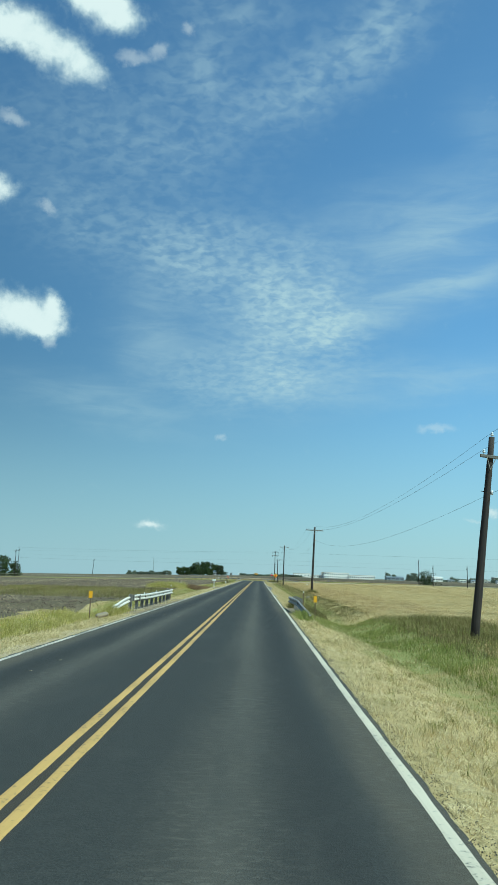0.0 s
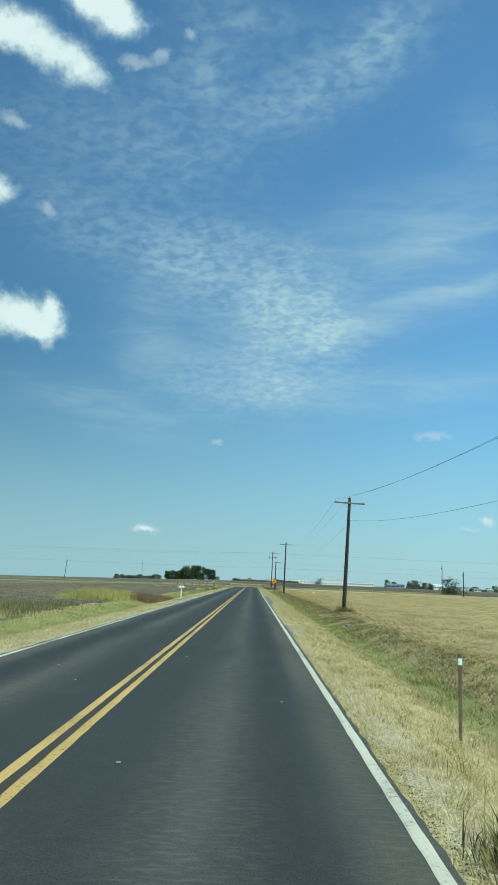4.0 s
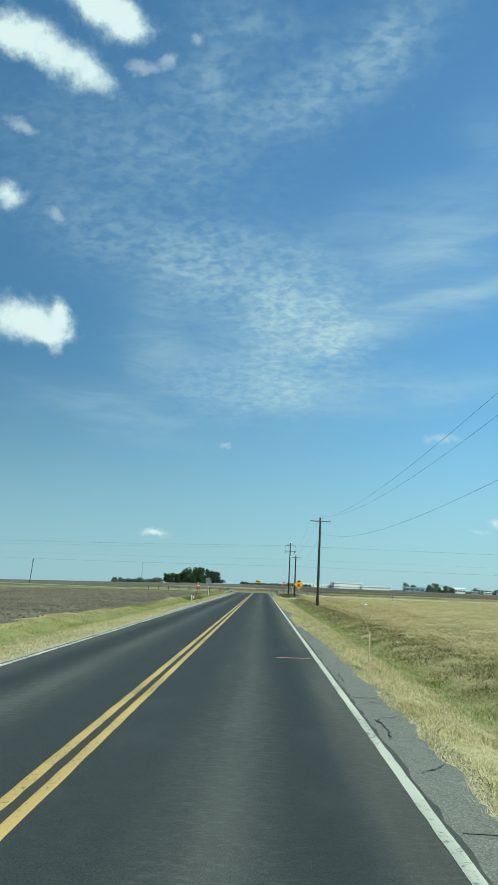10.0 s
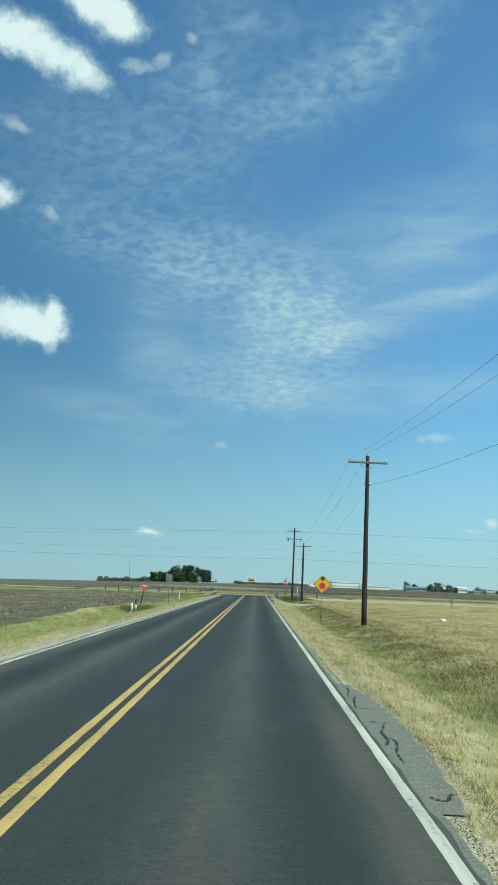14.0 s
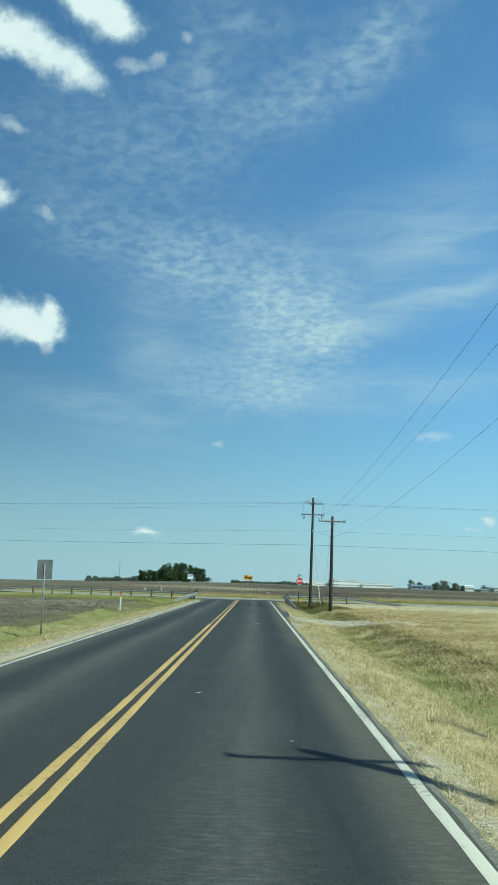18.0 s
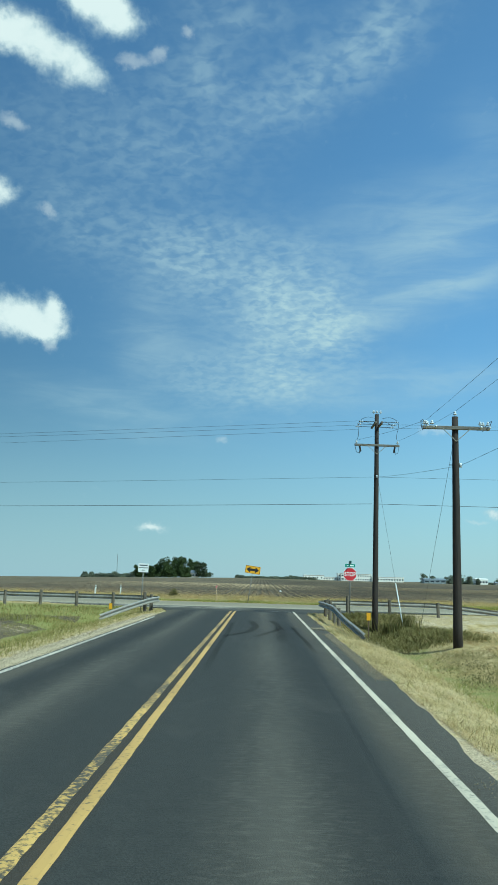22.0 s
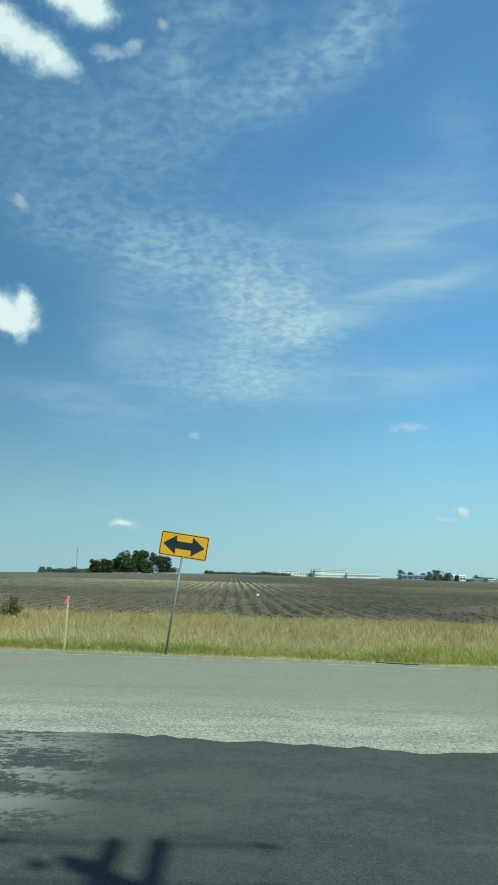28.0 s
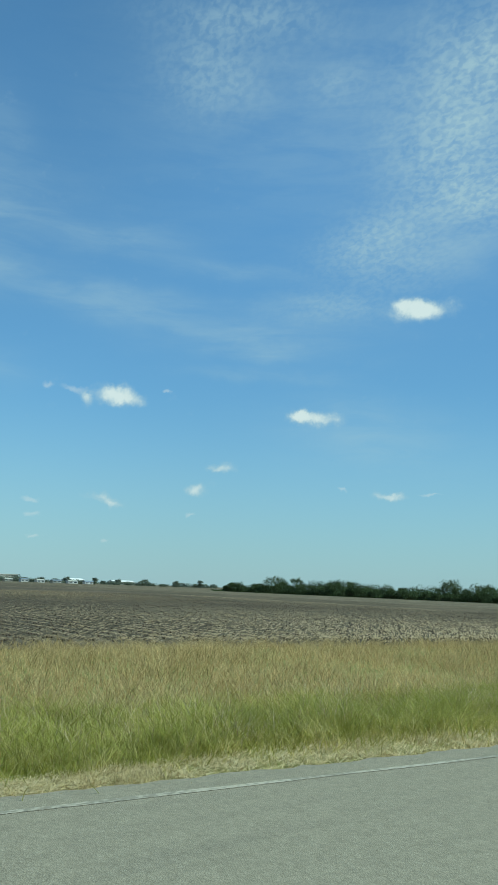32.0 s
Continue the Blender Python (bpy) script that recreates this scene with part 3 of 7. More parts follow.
M["clod"] = simple("soil_clod", (0.075, 0.053, 0.034), (0.18, 0.13, 0.085), 3, 0.95, 0, 0.5)
M["siding"] = simple("white_metal_siding", (0.80, 0.74, 0.64), (0.88, 0.82, 0.72), 0.3, 0.6, 0, 0.05)
M["tan_wall"] = simple("tan_wall", (0.42, 0.38, 0.29), (0.5, 0.45, 0.35), 0.3, 0.8, 0, 0.1)
M["grey_roof"] = simple("grey_metal_roof", (0.22, 0.24, 0.25), (0.3, 0.32, 0.33), 0.3, 0.5, 0.3, 0.05)
M["pad"] = simple("gravel_pad", (0.20, 0.155, 0.095), (0.40, 0.315, 0.20), 22, 0.95, 0, 0.8, spot=(0.13, 0.108, 0.075))
M["white_rock"] = simple("crushed_pale_rock", (0.42, 0.345, 0.235), (0.68, 0.57, 0.41), 14, 0.95, 0, 0.6, spot=(0.30, 0.25, 0.17))
M["glass"] = simple("dark_window_glass", (0.02, 0.028, 0.035), (0.04, 0.05, 0.06), 0.4, 0.12, 0, 0.0)


# ---------------------------------------------------------------- helpers for building
def mesh_of(name, verts, faces, mat, smooth=False):
    """A mesh from arrays of corners and of faces with equal corner counts."""
    verts, faces = np.asarray(verts, "f4"), np.asarray(faces, "i4")
    me = bpy.data.meshes.new(name)
    k = faces.shape[1]
    me.vertices.add(len(verts))
    me.vertices.foreach_set("co", verts.ravel())
    me.loops.add(faces.size)
    me.loops.foreach_set("vertex_index", faces.ravel())
    me.polygons.add(len(faces))
    me.polygons.foreach_set("loop_start", np.arange(0, faces.size, k, dtype="i4"))
    if smooth:
        me.polygons.foreach_set("use_smooth", np.ones(len(faces), bool))
    me.update(calc_edges=True)
    me.materials.append(mat)
    return me


def thing(name, m, label, category, group="", kind=""):
    """An Empty at the base of a thing."""
    ob = new(name)
    ob.matrix_world = m
    ob.empty_display_size = 0.2
    return tagged(ob, label, category, group, kind)


def part(name, bm, mat, parent=None, label="", smooth=False):
    """One mesh under a thing or part, built in the parent's coordinates."""
    me = bpy.data.meshes.new(name)
    bmesh.ops.recalc_face_normals(bm, faces=bm.faces)
    bm.to_mesh(me)
    bm.free()
    if smooth:
        for p in me.polygons:
            p.use_smooth = True
    me.materials.append(mat)
    ob = new(name, me)
    ob.parent = parent
    if label:
        ob["label"] = label
    return ob


def box(bm, sx, sy, sz, m=Matrix(), bevel=0.0):
    """A box centred on m; edges rounded by bevel."""
    r = bmesh.ops.create_cube(bm, size=1, matrix=m @ Matrix.Diagonal((sx, sy, sz, 1)))
    if bevel:
        es = {e for v in r["verts"] for e in v.link_edges}
        bmesh.ops.bevel(bm, geom=list(es), offset=bevel, segments=1, affect="EDGES")
    return bm


def rod(bm, p, q, r0, r1=None, n=10, rings=1, wob=0.0, rnd=None):
    """A tapered round bar from p to q."""
    p, q = Vector(p), Vector(q)
    r1 = r0 if r1 is None else r1
    z = (q - p).normalized()
    x = z.orthogonal().normalized()
    y = z.cross(x)
    prev = None
    for i in range(rings + 1):
        f = i / rings
        c, r = p.lerp(q, f), r0 + (r1 - r0) * f
        if wob and rnd and 0 < i < rings:
            c = c + x * rnd.uniform(-wob, wob) + y * rnd.uniform(-wob, wob)
        ring = [bm.verts.new(c + (x * math.cos(a) + y * math.sin(a)) * r) for a in (2 * math.pi * j / n for j in range(n))]
        if prev:
            for j in range(n):
                bm.faces.new((prev[j], prev[(j + 1) % n], ring[(j + 1) % n], ring[j]))
        else:
            bm.faces.new(ring[::-1])
        prev = ring
    bm.faces.new(prev)
    return bm


def plate(bm, outline, y0, y1):
    """A flat plate in x and z with the given outline, from y0 to y1."""
    a = [bm.verts.new((x, y0, z)) for x, z in outline]
    b = [bm.verts.new((x, y1, z)) for x, z in outline]
    bm.faces.new(a)
    bm.faces.new(b[::-1])
    n = len(a)
    for i in range(n):
        bm.faces.new((a[i], b[i], b[(i + 1) % n], a[(i + 1) % n]))
    return bm


def rounded(w, h, r, n=5):
    pts = []
    for cx, cz, a0 in ((w / 2 - r, h / 2 - r, 0), (-w / 2 + r, h / 2 - r, 90), (-w / 2 + r, -h / 2 + r, 180), (w / 2 - r, -h / 2 + r, 270)):
        pts += [(cx + r * math.cos(radians(a0 + 90 * i / n)), cz + r * math.sin(radians(a0 + 90 * i / n))) for i in range(n + 1)]
    return pts


def lettering(name, text, size, m, mat, parent, spread=1.0):
    cu = bpy.data.curves.new(name, "FONT")
    cu.body, cu.size, cu.align_x, cu.align_y, cu.extrude, cu.offset, cu.space_character = text, size, "CENTER", "CENTER", 0.001, size * 0.022, spread
    cu.materials.append(mat)
    tmp = bpy.data.objects.new(name, cu)
    me = bpy.data.meshes.new_from_object(tmp)
    bpy.data.objects.remove(tmp)
    me.materials.clear()
    me.materials.append(mat)
    ob = new(name, me)
    ob.parent = parent
    ob.matrix_local = m
    return ob


def spline(pts, n=5):
    """Points on a smooth line through pts."""
    out = []
    for i in range(len(pts) - 1):
        p0, p1, p2, p3 = (Vector(pts[min(max(k, 0), len(pts) - 1)]) for k in (i - 1, i, i + 1, i + 2))
        for j in range(n):
            t = j / n
            out.append(0.5 * ((2 * p1) + (p2 - p0) * t + (2 * p0 - 5 * p1 + 4 * p2 - p3) * t * t + (3 * p1 - p0 - 3 * p2 + p3) * t ** 3))
    return out + [Vector(pts[-1])]


def ditch(x, y):
    """Height of the land beside the road."""
    z = np.zeros_like(x)
    far = 296.0 - 0.134 * x
    before = np.clip((far - 9 - y) / 6.0, 0, 1)
    right = np.where(x > 4.1, -0.46 * np.exp(-((x - 6.9) / 1.35) ** 2) - 0.10 * np.clip((x - 4.1) / 1.5, 0, 1), 0)
    left = np.where(x < -4.3, -0.35 * np.exp(-((x + 7.2) / 1.3) ** 2) - 0.05 * np.clip((-x - 4.3) / 1.5, 0, 1), 0)
    # the stream that the two small bridges cross
    creek = -0.5 * np.exp(-((y - 47.5 - 0.05 * x) / 3.0) ** 2) * np.clip((np.abs(x) - 4.4) / 1.6, 0, 1) * np.clip((17 - np.abs(x)) / 6, 0, 1)
    creek2 = -0.7 * np.exp(-((y - 283.0 + 0.134 * x) / 2.6) ** 2) * np.clip((np.abs(x) - 5.2) / 2.0, 0, 1) * np.clip((90 - np.abs(x)) / 10, 0, 1)
    z = (right * (1 - 0.85 * np.exp(-((y - 248.0) / 4.5) ** 2)) + left) * before + creek + creek2
    beyond = np.clip((y - far - 8.5) / 3.0, 0, 1)
    z = z - 0.22 * beyond * np.exp(-((y - far - 13.0) / 4.0) ** 2)
    return z - 0.035 - 0.02 * (np.abs(x) > 4.0) - 0.016 * np.clip(-x - 25.0, 0, None)


# ---------------------------------------------------------------- land
def steps(*runs):
    out = []
    for a, b, s in runs:
        out += list(np.arange(a, b, s))
    return np.array(out + [runs[-1][1]])


gx = steps((-4800, -400, 400), (-400, -60, 20), (-60, -14, 2.0), (-14, 14, 0.5), (14, 60, 2.0), (60, 800, 20), (800, 4800, 400))
gy = steps((-400, -20, 40), (-20, 340, 1.0), (340, 500, 10), (500, 1000, 50), (1000, 4800, 400))
X, Y = np.meshgrid(gx, gy)
rng = np.random.default_rng(5)
Z = ditch(X, Y) + 1.6 * np.exp(-((X + 20) / 200) ** 2) * np.clip((Y - 340) / 300, 0, 1) - 0.04 * np.clip(X - 200, 0, None) * np.clip((1100 - Y) / 500, 0, 1) + np.where((np.abs(X) > 5.2) & (np.abs(X) < 60) & (Y < 284), rng.normal(0, 0.025, X.shape), 0)
nx, ny = len(gx), len(gy)
idx = np.arange(nx * ny).reshape(ny, nx)
quads = np.stack([idx[:-1, :-1], idx[:-1, 1:], idx[1:, 1:], idx[1:, :-1]], -1).reshape(-1, 4)
me = mesh_of("ground", np.stack([X, Y, Z], -1).reshape(-1, 3), quads, M["land"], True)
far = 296.0 - 0.134 * X
soil = ((X < -9.0 + 0.6 * np.sin(Y / 9)) & (Y < far - 11)) | (Y > far + 24)
soil &= ~((X < -9) & (np.abs(Y - 80 - 3 * np.sin(X / 4.0)) < 13 + 4 * np.sin(X / 7.0)) & (X > -46 + 5 * np.sin(Y / 3)))
green = np.where((X > 6.0) & (X < 7.6) & (Y < far - 8), 0.5, 0.1)
green = np.where((X > 5.2) & (X < 9.5) & (Y > 22) & (Y < 43), 0.75, green)
green = np.where((X < np.where(Y < 190, -5.5, -4.7)) & (X > -9), 0.55, green)
green = np.where((Y > far + 7.2) & (Y < far + 24), 0.6, green)
green = np.where((Y > 270) & (Y < far - 4) & (X < 8.5), np.where(X > 0, 0.4, 0.65), green)
gravel = np.where((np.abs(X) < 4.6) & (np.abs(X) > 3.5) & (Y < far), np.where((X > 0) & (Y < 40), 0.3, 0.56), 0.0)
gravel = np.where((X < -3.4) & (X > -7.4 + 0.16 * np.abs(Y - 119)) & (Y > 106) & (Y < 131), 0.9, gravel)
gravel = np.where((X < -5) & (X > -17) & (Y > 121) & (Y < 125.5), 0.8, gravel)
gravel = np.where((X < -3.4) & (X > -5.2) & (Y > 166) & (Y < 284), 0.66, gravel)
gravel = np.where((X > 3.5) & (X < 4.9) & (((Y > 62) & (Y < 84)) | ((Y > 140) & (Y < 232))), np.where((X < 4.4) & (Y > 100), 0.62, 0.42), gravel)
gravel = np.where((X < -7.6) & (X > -40) & (Y > 258) & (Y < 277 + 0.15 * X), 0.42, gravel)
soil = soil | ((X < -7.6) & (X > -40) & (Y > 256) & (Y < 277 + 0.15 * X))
green = np.where((X < -4.2) & (X > -6.4) & (Y > 200), 0.25, green)
gravel = np.where((X > 3.9) & (X < 12) & (Y > 245.0) & (Y < 251.4), 0.8, gravel)
green = np.where((X > 5) & (X < 12) & (Y > 225) & (Y < 256), 0.2, green)
gravel = np.where((X > 4.2) & (X < 5.7) & (Y > 276) & (Y < 288.5), 0.75, gravel)
gravel = np.where((X > 4.2) & (X < 6.2) & (Y > 256) & (Y <= 276), 0.5, gravel)
gravel = np.where((X > 8.5) & (X < 40) & (Y > 281) & (Y < 291.5), 0.5, gravel)
layer = me.color_attributes.new("use", "FLOAT_COLOR", "POINT")
layer.data.foreach_set("color", np.stack([soil, green, gravel, (np.abs(X) > 3.4) & (np.abs(X) < 6.1) & (Y < far)], -1).astype("f4").ravel())
tagged(new("ground", me), "flat farmland with dry grass verges and bare soil fields", "ground", kind="structure")


def strip(name, x0, x1, y0, y1, z, mat, n=2, wob=0.0, seed=0, thick=0.03):
    """A paved slab between two lines along y, with wandering edges."""
    r = random.Random(seed)
    bm = bmesh.new()
    rows = []
    for i in range(n + 1):
        y = y0 + (y1 - y0) * i / n
        a, b = x0 + r.uniform(-wob, wob), x1 + r.uniform(-wob, wob)
        rows.append([bm.verts.new(p) for p in ((a - 0.03, y, z - thick), (a, y, z), (b, y, z), (b + 0.03, y, z - thick))])
    for p, q in zip(rows, rows[1:]):
        for j in range(3):
            bm.faces.new((p[j], p[j + 1], q[j + 1], q[j]))
    bm.faces.new(rows[0])
    bm.faces.new(rows[-1][::-1])
    return part(name, bm, mat)


def cross_y(x, off):
    return 296.0 + off - 0.134 * x


road = strip("road", -3.79, 3.76, -60, 289.6, 0.0, M["asphalt"], 900, 0.028, 3, 0.06)
tagged(road, "dark patched asphalt two-lane country road", "road", kind="structure")
bm = bmesh.new()
r = random.Random(5)
last = None
for i in range(151):
    y = 239 + 49.4 * i / 150
    b = 3.86 + 0.44 * min(1, max(0, (y - 241) / 14)) ** 1.5 + 0.035 * math.sin(i * 0.47) + 0.02 * math.sin(i * 1.13) + r.uniform(-0.018, 0.018)
    row = [bm.verts.new((3.70, y, -0.006)), bm.verts.new((b, y, -0.006)), bm.verts.new((b + 0.04, y, -0.06))]
    if last:
        for k in range(2):
            bm.faces.new((last[k], last[k + 1], row[k + 1], row[k]))
    last = row
tagged(part("shoulder", bm, M["shoulder"]), "rough older asphalt shoulder beside the edge line", "road", kind="structure")
# the dark apron that flares into the junction
APRON_L = [(-3.85, 286.6), (-4.1, 288.2), (-4.5, 289.8), (-5.2, 291.3), (-6.6, 292.6), (-9.0, 293.8), (-13.0, 295.2)]
APRON_R = [(4.25, 286.6), (4.5, 287.6), (5.0, 288.7), (6.2, 289.7), (8.0, 290.5), (11.0, 291.3), (15.0, 292.0)]


def on_apron(x, y):
    """True where the asphalt apron covers the ground."""
    right = np.interp(x, [p[0] for p in APRON_R], [p[1] for p in APRON_R], right=1e3)
    left = np.interp(x, [p[0] for p in APRON_L[::-1]], [p[1] for p in APRON_L[::-1]], left=1e3)
    return ((x > 4.2) & (y > right)) | ((x < -3.8) & (y > left))


bm = bmesh.new()
r = random.Random(15)
vs = []
ls, rs = spline([(x, y, 0.003) for x, y in APRON_L], 5), spline([(x, y, 0.003) for x, y in APRON_R], 5)
for i, (a, b) in enumerate(zip(ls, rs)):
    yi = 288.5 + 6.3 * i / (len(ls) - 1)
    j = Vector((r.uniform(-0.07, 0.07), r.uniform(-0.05, 0.05), 0))
    a, b = a + j, b - j
    vs.append([bm.verts.new(p) for p in (a + Vector((-0.05, -0.02, -0.065)), a, (-3.74, yi, 0.003), (3.71, yi - 0.5, 0.003), b, b + Vector((0.05, -0.02, -0.065)))])
vs.append([bm.verts.new((x, cross_y(x, -0.6), z)) for x, z in ((-13.6, -0.06), (-13.5, 0.003), (-3.74, 0.003), (3.71, 0.003), (15.5, 0.003), (15.6, -0.06))])
for p, q in zip(vs, vs[1:]):
    for k in range(5):
        bm.faces.new((p[k], p[k + 1], q[k + 1], q[k]))
tagged(part("apron", bm, M["apron"]), "dark asphalt apron where the road meets the cross road", "road", kind="structure")
bm = bmesh.new()
r = random.Random(8)
last = None
for i in range(-400, 401):
    m = abs(i)
    x = (m * 0.2 if m < 120 else 24 + (m - 120) * 1.0 if m < 160 else 64 + (m - 160) * 8) * (1 if i > 0 else -1)
    nick = 0.08 * math.sin(x * 1.9) * math.sin(x * 0.83 + 1) + 0.05 * math.sin(x * 5.3)
    row = [bm.verts.new((x, cross_y(x, o) + r.uniform(-w, w) + (nick if o < 0 else 0), z)) for o, w, z in ((-1.63, 0, -0.03), (-1.55, 0.09, 0.007), (7.42, 0.06, 0.007), (7.5, 0, -0.03))]
    if last:
        for j in range(3):
            bm.faces.new((last[j], row[j], row[j + 1], last[j + 1]))
    last = row
tagged(part("cross_road", bm, M["chipseal"]), "pale grey chip-sealed cross road", "road", kind="structure")


def marking(name, x0, x1, y0, y1, mat, label, n, wob=0.006, seed=1, z=0.006):
    ob = strip(name, x0, x1, y0, y1, z, mat, n, wob, seed, 0.004)
    return tagged(ob, label, "road marking", kind="structure")


marking("edge_line", 3.612, 3.674, -60, 288.9, M["white_line"], "worn white painted edge line", 900)
marking("edge_line", -3.69, -3.62, -60, 280.0, M["white_worn"], "worn white painted edge line", 900, seed=2)
marking("centre_line", -0.187, -0.114, -60, 238, M["yellow_line"], "yellow painted centre line", 800, seed=3)
marking("centre_line", -0.187, -0.114, 238, 288.6, M["yellow_worn"], "heavily worn yellow painted centre line", 250, 0.009, seed=6)
marking("centre_line", 0.064, 0.137, -60, 288.6, M["yellow_line"], "yellow painted centre line", 900, seed=4)
bm = bmesh.new()
last = None
r = random.Random(4)
for i in range(160):
    x = 0.15 + 3.5 * i / 159
    dy = 0.02 * math.sin(i * 0.11) + 0.01 * math.sin(i * 0.37 + 1)
    row = [bm.verts.new((x, 289.35 - 0.118 * x + dy + o + r.uniform(-0.012, 0.012), 0.008)) for o in (-0.12 + 0.012 * math.sin(i * 0.5), 0.14 + 0.014 * math.sin(i * 0.29))]
    if last:
        bm.faces.new((last[0], row[0], row[1], last[1]))
    last = row
tagged(part("stop_line", bm, M["old_line"]), "worn thin white stop line", "road marking", kind="structure")


# ---------------------------------------------------------------- poles and wires
def utility_pole(x, y, top, arm_z, kind, lean=(0, 0), seed=0, half=1.22, multi=False):
    """Creosoted pole with one or two crossarms. Returns the thing and the wire points."""
    r = random.Random(seed)
    lab = {"plain": "dark creosoted wooden utility pole with one crossarm", "double": "dark wooden junction pole with stacked crossarms and cutouts"}[kind]
    z0 = float(ditch(np.array([x]), np.array([y]))[0])
    th = thing("utility_pole", pose(x, y, z0, lean[1], lean[0], 0), lab, "utility pole", "roadside poles")
    bm = rod(bmesh.new(), (0, 0, -0.3), (0, 0, top), 0.17, 0.11, 14, 8, 0.006, r)
    shaft = part("shaft", bm, M["pole"], th, smooth=True)
    pts = []

    def pin(px, py, pz):
        bm = rod(bmesh.new(), (px, py, pz), (px, py, pz + 0.1), 0.012, n=6)
        rod(bm, (px, py, pz + 0.08), (px, py, pz + 0.12), 0.075, 0.055, 10)
        rod(bm, (px, py, pz + 0.12), (px, py, pz + 0.2), 0.045, 0.038, 10)
        part("insulator", bm, M["porcelain"], th, "grey-white porcelain insulator", True)
        pts.append(Vector((px, py, pz + 0.2)))

    def arm(az, half, ax=True):
        d = (half * 2, 0.1, 0.12) if ax else (0.1, half * 2, 0.12)
        o = Matrix.Translation((0, -0.15, az) if ax else (-0.15, 0, az))
        a = part("crossarm", box(bmesh.new(), *d, o, 0.012), M["arm"], th, "weathered grey wooden crossarm")
        for s in (-1, 1):
            e = (s * half * 0.42, -0.21, az - 0.03) if ax else (-0.21, s * half * 0.42, az - 0.03)
            b = (0, -0.17, az - 0.5) if ax else (-0.17, 0, az - 0.5)
            part("brace", rod(bmesh.new(), e, b, 0.014, n=6), M["zinc"], th, "flat steel brace")
        return a

    if kind == "plain":
        arm(arm_z, half)
        pin(-half + 0.12, -0.15, arm_z + 0.06)
        pin(0.0, 0.0, top)
        if not multi:
            pin(half - 0.12, -0.15, arm_z + 0.06)
            pts.pop()
        part("bolt", rod(bmesh.new(), (-0.24, 0, arm_z - 1.35), (0.24, 0, arm_z - 1.35), 0.015, n=6), M["iron"], th)
        bm = rod(bmesh.new(), (0.18, 0, arm_z - 1.43), (0.18, 0, arm_z - 1.27), 0.05, n=8)
        part("spool", bm, M["porcelain"], th, "neutral spool insulator", True)
        pts.append(Vector((0.2, 0, arm_z - 1.35)))
        pts.append(Vector((half - 0.12, -0.15, arm_z + 0.08)))
        if multi:
            for s in (-1, 1):
                for ox in (0.06, 0.2, 0.34):
                    keep_n = len(pts)
                    pin(s * (half - ox), -0.02 if ox == 0.2 else -0.15, arm_z + 0.06)
                    del pts[keep_n:]
                for k in range(2):
                    bm = bmesh.new()
                    for j in range(3):
                        rod(bm, (s * (half - 0.1 - 0.3 * k), -0.3 - 0.09 * j, arm_z - 0.02), (s * (half - 0.1 - 0.3 * k), -0.36 - 0.09 * j, arm_z - 0.02), 0.05, 0.035, 8)
                    part("strain_insulator", bm, M["porcelain"], th, "string of strain insulators", True)
                cu = [(s * (half - 0.1), -0.5, arm_z), (s * (half + 0.03), -0.3, arm_z + 0.25), (s * (half + 0.02), 0.1, arm_z + 0.28), (s * (half - 0.1), 0.4, arm_z)]
                bm = bmesh.new()
                for a, b in zip(cu, cu[1:]):
                    rod(bm, a, b, 0.012, n=5)
                part("jumper_wire", bm, M["wire"], th)
    else:
        arm(arm_z, 1.25)
        for s in (-1, 1):
            for oy in (-0.16, 0.16):
                bm = box(bmesh.new(), 0.1, 1.7, 0.12, Matrix.Translation((s * 0.17, 0, top - 0.62)), 0.012)
            part("crossarm", bm, M["arm"], th, "weathered grey line arm")
            for i, yy in enumerate((-1.05, 0.0, 1.05)):
                yy *= 0.7
                part("line_rod", rod(bmesh.new(), (s * 0.2, yy, top - 0.58), (s * 1.1, yy, top - 0.58), 0.016, n=6), M["iron"], th, "dark dead-end rod")
                bm = bmesh.new()
                for k in range(2):
                    rod(bm, (s * (0.9 + 0.1 * k), yy, top - 0.58), (s * (0.95 + 0.1 * k), yy, top - 0.58), 0.05, 0.035, 8)
                part("strain_insulator", bm, M["porcelain"], th, "string of strain insulators", True)
            pin(s * 1.15, -0.15, arm_z + 0.06)
            bm = box(bmesh.new(), 0.09, 0.09, 0.34, pose(s * 0.95, -0.25, arm_z - 0.24, 0, s * 12, 0), 0.02)
            rod(bm, (s * 0.95, -0.3, arm_z - 0.05), (s * 0.99, -0.3, arm_z - 0.5), 0.02, n=6)
            part("cutout_fuse", bm, M["iron"], th, "dark fuse cutout", False)
            cu = [(s * 1.15, -0.15, arm_z + 0.2), (s * 1.22, -0.15, arm_z - 0.1), (s * 1.15, -0.25, arm_z - 0.42), (s * 0.98, -0.28, arm_z - 0.5)]
            bm = bmesh.new()
            for a, b in zip(cu, cu[1:]):
                rod(bm, a, b, 0.013, n=5)
            part("jumper_wire", bm, M["wire"], th)
        for px in (-0.12, 0.0, 0.12):
            keep_n = len(pts)
            pin(px * 1.6, -0.1 if px else 0.0, top + (0.0 if px else 0.02))
            del pts[keep_n:]
